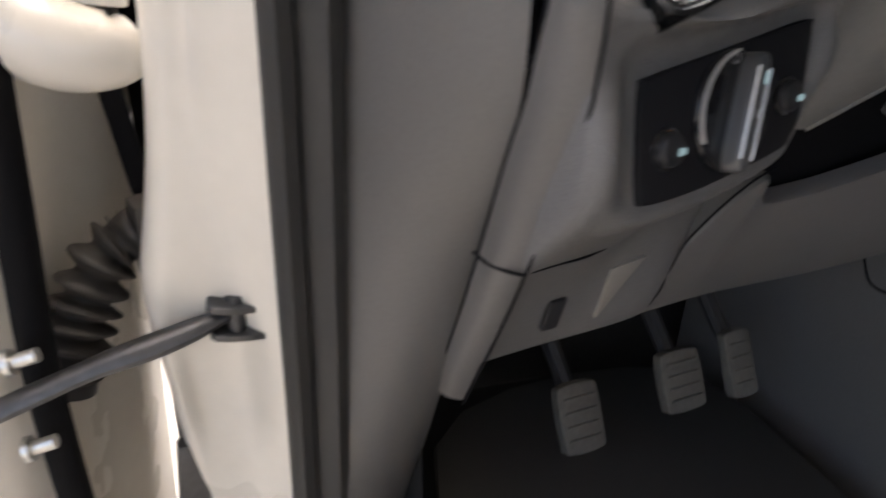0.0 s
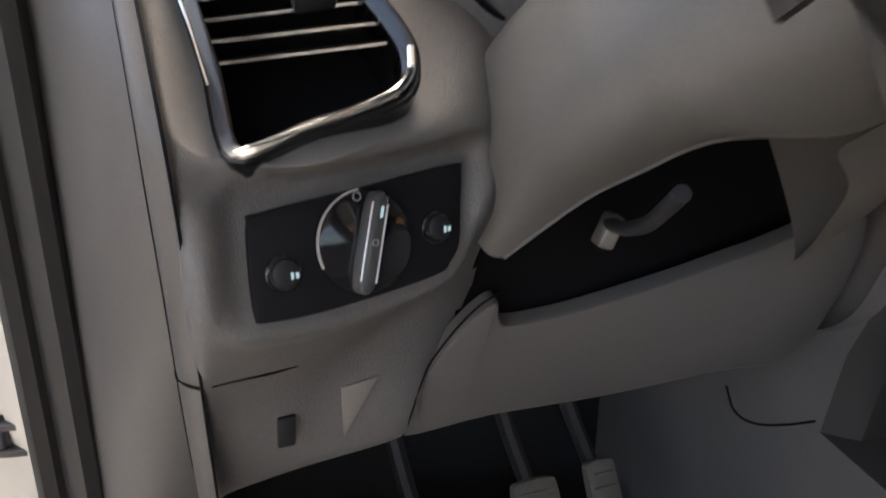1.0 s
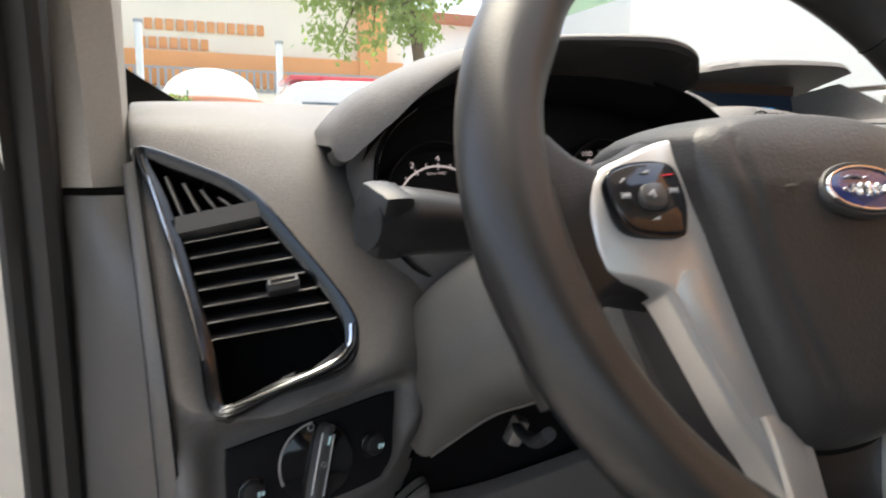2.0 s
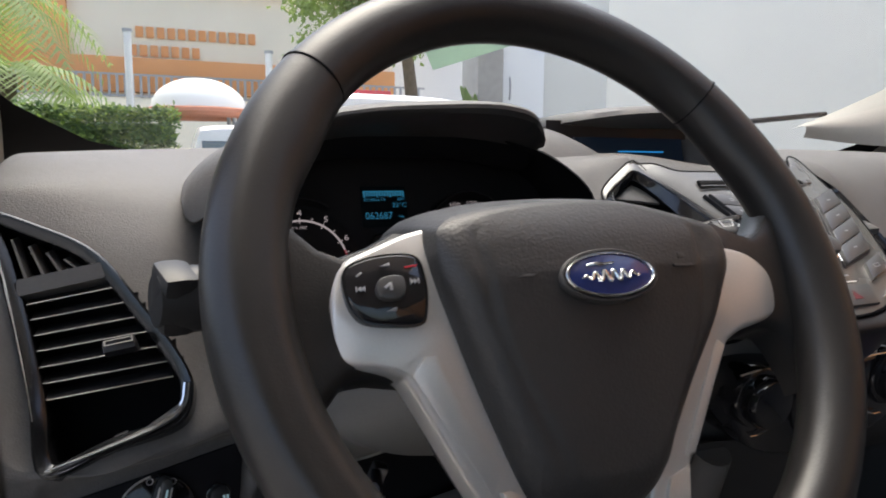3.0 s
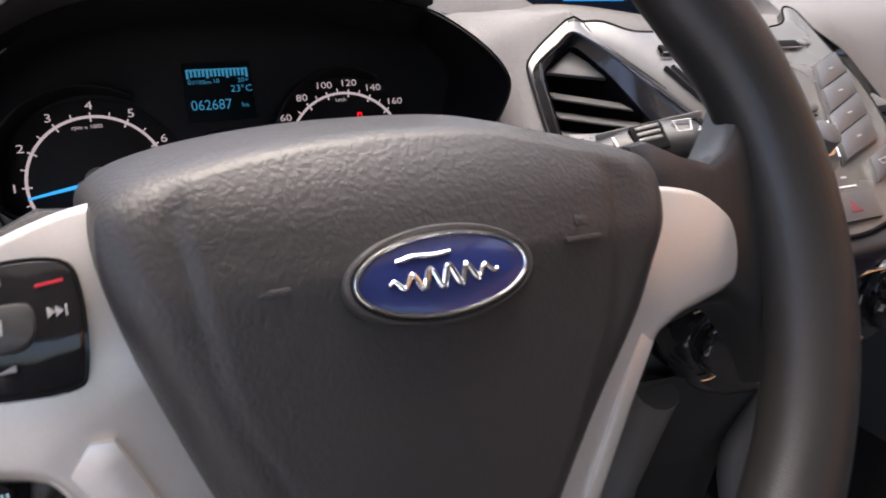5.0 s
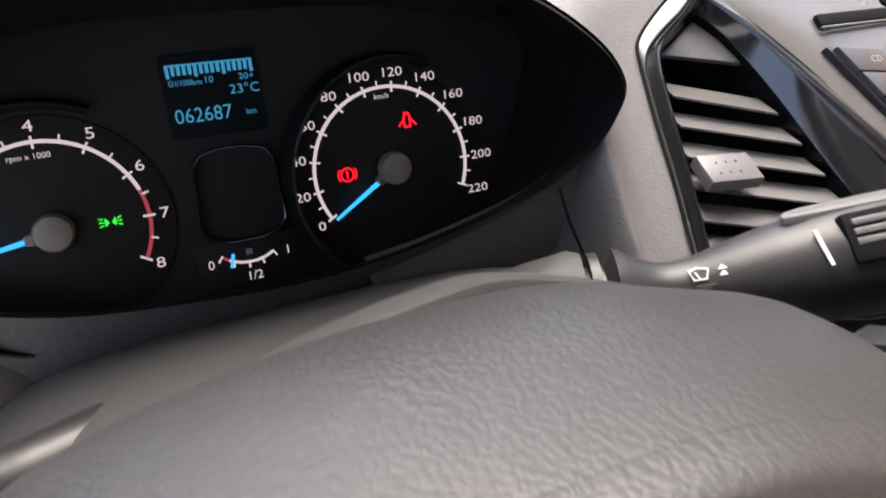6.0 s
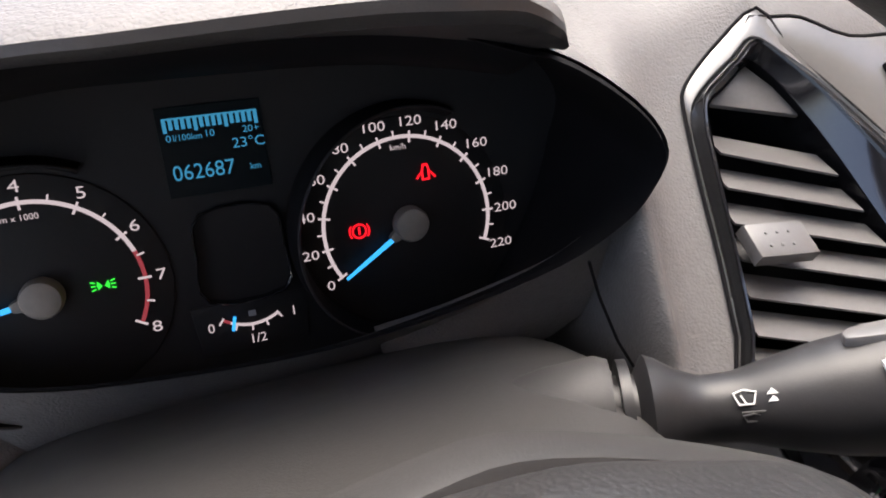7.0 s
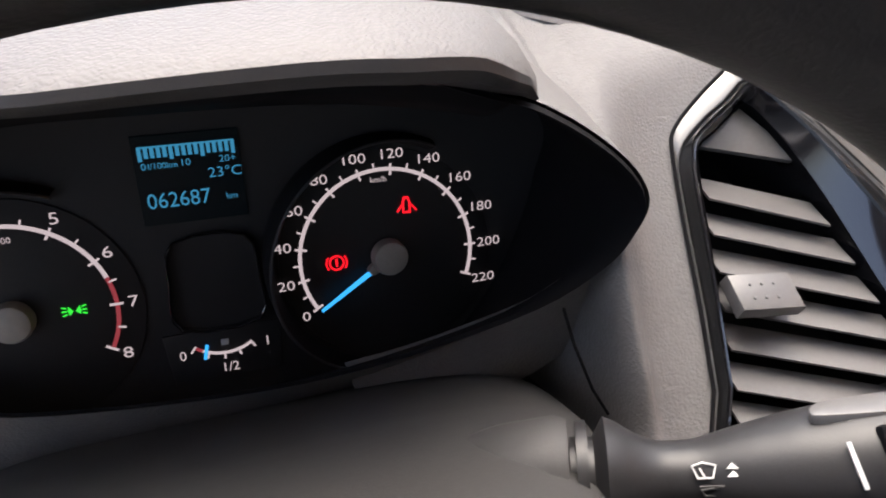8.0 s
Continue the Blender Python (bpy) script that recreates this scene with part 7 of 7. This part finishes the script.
    hedge = thing("hedge", (-1.5, 8.3, 0), "clipped green hedge with pale leaf tips", "hedge", kind="stuff")
    part("core", box(3.0, 0.5, 1.5, pose(-1.48, 8.35, 0.75), 0.1), LEAF, hedge, "dark inner growth")
    for mat, n in ((LEAF, 6500), (LEAF_PALE, 5000)):
        me = leaves(n, in_hedge, 0.075, 0.022, 0, rng)
        me.materials.append(mat)
        ob = new("foliage", me)
        ob.parent = hedge
        ob.matrix_parent_inverse = HOME[hedge].inverted()
        tagged(ob, kind="stuff")
    # palm beside the hedge
    def frond_tree(name, label, x, yy, h, spread, droop, count):
        t = thing(name, (x, yy, 0), label, "tree")
        part("trunk", tube(spline([(x, yy, 0), (x + 0.05, yy, h * 0.4), (x - 0.02, yy, h * 0.75), (x, yy, h)], 5), [0.13 - 0.003 * k for k in range(16)], 10), BARK, t, "ringed trunk")
        verts, faces = [], []
        for k in range(count):
            a = 2 * math.pi * k / count + rng.uniform(-0.2, 0.2)
            d = Vector((math.cos(a), math.sin(a), 0))
            r = spread * rng.uniform(0.75, 1.15)
            lift = rng.uniform(0.2, 0.9)
            rib = [Vector((x, yy, h)) + d * (r * s) + Vector((0, 0, lift * s * (1.6 - s) * spread * 0.6 - droop * s * s)) for s in (j / 22 for j in range(23))]
            for j in range(2, 22):
                tang = (rib[j + 1] - rib[j]).normalized()
                side = tang.cross(Vector((0, 0, 1))).normalized()
                ln = 0.42 * math.sin(math.pi * (0.12 + 0.85 * j / 22)) * spread / 1.4
                for s in (-1, 1):
                    tip = rib[j] + side * s * ln + tang * ln * 0.55 + Vector((0, 0, -ln * 0.45 + rng.uniform(-0.03, 0.03)))
                    i = len(verts)
                    verts += [tuple(rib[j]), tuple(rib[j] + tang * 0.045), tuple(tip)]
                    faces.append((i, i + 1, i + 2))
        me = bpy.data.meshes.new("crown")
        me.from_pydata(verts, [], faces)
        me.materials.append(LEAF_PALE)
        ob = new("crown", me)
        ob.parent = t
        ob.matrix_parent_inverse = HOME[t].inverted()
        return t
    frond_tree("palm", "young palm with feathery arching green fronds", -1.75, 9.4, 2.1, 1.25, 0.9, 16)
    frond_tree("palm", "tall palm with feathery arching green fronds", -2.1, 10.6, 3.2, 1.5, 1.2, 16)
    # broad-leaved tree whose branches hang into view
    tree = thing("street_tree", (3.4, 11.5, 0), "broad-leaved street tree with hanging green branches", "tree")
    part("trunk", tube(spline([(4.3, 12.0, 0), (4.25, 12.0, 1.8), (4.0, 11.9, 3.4), (3.4, 11.8, 4.3)], 5), [0.16 - 0.006 * k for k in range(16)], 10), BARK, tree, "brown trunk")
    twigs = []
    for k in range(46):
        c = Vector((rng.uniform(1.9, 4.4), rng.uniform(10.8, 12.4), rng.uniform(3.15, 5.2)))
        twigs.append(c)
    part("limb", joined(*[tube([(3.4, 11.8, 4.3), (Vector((3.4, 11.8, 4.3)) + c) / 2 + Vector((0, 0, 0.15)), c], [0.04, 0.025, 0.008], 6) for c in twigs[:24]]), BARK, tree, "thin limbs")

    def in_tree():
        c = rng.choice(twigs)
        return c + Vector((rng.gauss(0, 0.17), rng.gauss(0, 0.17), rng.gauss(-0.05, 0.15))), Vector((0, -0.3, -0.8))
    me = leaves(5200, in_tree, 0.13, 0.035, 0, rng)
    me.materials.append(LEAF_PALE)
    ob = new("crown", me)
    ob.parent = tree
    ob.matrix_parent_inverse = HOME[tree].inverted()
    # plant by the post
    pl = thing("potted_shrub", (2.02, 4.6, 0), "broad green leaves of a slim shrub beside the post", "plant")
    for k in range(9):
        a = rng.uniform(0, 6.28)
        x, z = 1.98 + rng.uniform(-0.05, 0.05), 1.22 + 0.045 * k
        part("leaf", slab(spline([(-0.03, 0), (-0.035, 0.08), (0, 0.20), (0.035, 0.08), (0.03, 0)], 3, True), pose(x, 4.5, z - 0.1, 80 + rng.uniform(-15, 15), rng.uniform(-25, 25), rng.uniform(-40, 40)), 0.004, 0.001), LEAF_PALE, pl)
    part("stem", tube([(1.99, 4.52, 0), (2.0, 4.52, 0.8), (1.98, 4.52, 1.5)], 0.015, 8), BARK, pl, "green stem")


def parked_car(name, label, x, y, length, width, height, paint, stripe=None):
    """A parked car seen over the dash: body, glass band, roof, wheels."""
    c = thing(name, (x, y, 0), label, "car")
    hw = length / 2
    prof = spline([(-hw, 0.35), (-hw, 0.75), (-hw * 0.92, 0.95), (-hw * 0.78, 1.02), (-hw * 0.68, height - 0.12), (-hw * 0.55, height - 0.02), (0, height), (hw * 0.55, height - 0.02), (hw * 0.70, height - 0.12), (hw * 0.84, 1.02), (hw * 0.95, 0.95), (hw, 0.75), (hw, 0.35)], 4)
    rows = []
    for yy, s in ((-width / 2, 0.97), (-width / 2 + 0.08, 1.0), (0, 1.02), (width / 2 - 0.08, 1.0), (width / 2, 0.97)):
        rows.append([(x + p[0] * (0.98 if p[1] > 1.1 else 1), y + yy * (0.86 if p[1] > 1.1 else 1), p[1] * s if p[1] > 1.1 else p[1]) for p in prof])
    part("body", skin(rows), paint, c, "painted body")
    top = height * 0.97
    for k in range(3):
        a, b = x - hw * 0.62 + k * hw * 0.42, x - hw * 0.62 + (k + 1) * hw * 0.42 - 0.05
        part("side_window", skin([[(a, y - width / 2 * 0.94, 1.10), (b, y - width / 2 * 0.94, 1.10), (b, y - width / 2 * 0.865, top - 0.16), (a, y - width / 2 * 0.865, top - 0.16)], [(a, y - width / 2 * 0.94 + 0.02, 1.10), (b, y - width / 2 * 0.94 + 0.02, 1.10), (b, y - width / 2 * 0.865 + 0.02, top - 0.16), (a, y - width / 2 * 0.865 + 0.02, top - 0.16)]]), CAR_GLASS, c, "dark window")
    if stripe:
        part("roof_stripe", box(length * 0.42, width * 0.5, 0.05, pose(x - length * 0.12, y, height * 1.02), 0.02), stripe, c, "red roof box")
    for k in (-1, 1):
        w = part("wheel", tube([(x + k * hw * 0.62, y - width / 2 - 0.02, 0.31), (x + k * hw * 0.62, y - width / 2 + 0.18, 0.31)], 0.31, 24), DEEP_BLACK, c, "black tyre")
        part("rim", tube([(x + k * hw * 0.62, y - width / 2 - 0.03, 0.31), (x + k * hw * 0.62, y - width / 2, 0.31)], 0.19, 20), ZINC, w, "grey wheel rim")
    return c


build_outside()
parked_car("parked_car", "white parked estate car with a red roof stripe", 1.78, 6.9, 2.75, 1.5, 1.73, WHITE_CAR, RED_CAR)
parked_car("parked_car", "white parked hatchback beside the hedge", 0.95, 9.8, 1.9, 1.5, 1.55, WHITE_CAR)
# white dome with a terracotta rim above the hatchback, standing in for a raised car lid
can = thing("canopy", (0.42, 10.4, 0), "white dome with a terracotta rim, standing in for a raised car lid", "canopy")
rows = [[(0.42 + r * 0.66 * math.cos(a), 10.4 + r * 0.6 * math.sin(a), 1.78 + 0.48 * math.sqrt(max(0, 1 - r * r)) ** 0.9) for a in (2 * math.pi * k / 36 for k in range(36))] for r in (0.05, 0.3, 0.5, 0.7, 0.85, 0.95, 1.0)]
part("dome", skin(rows), MATT_WHITE, can, "white dome")
part("rim", tube([(0.42 + 0.68 * math.cos(a), 10.4 + 0.62 * math.sin(a), 1.76) for a in (2 * math.pi * k / 36 for k in range(36))], 0.07, 8, closed=True), TERRACOTTA, can, "terracotta rim")
for a in (45, 135, 225, 315):
    part("leg", tube([(0.42 + 0.62 * math.cos(radians(a)), 10.4 + 0.56 * math.sin(radians(a)), 0), (0.42 + 0.62 * math.cos(radians(a)), 10.4 + 0.56 * math.sin(radians(a)), 1.76)], 0.03, 8), FENCE, can, "grey leg")
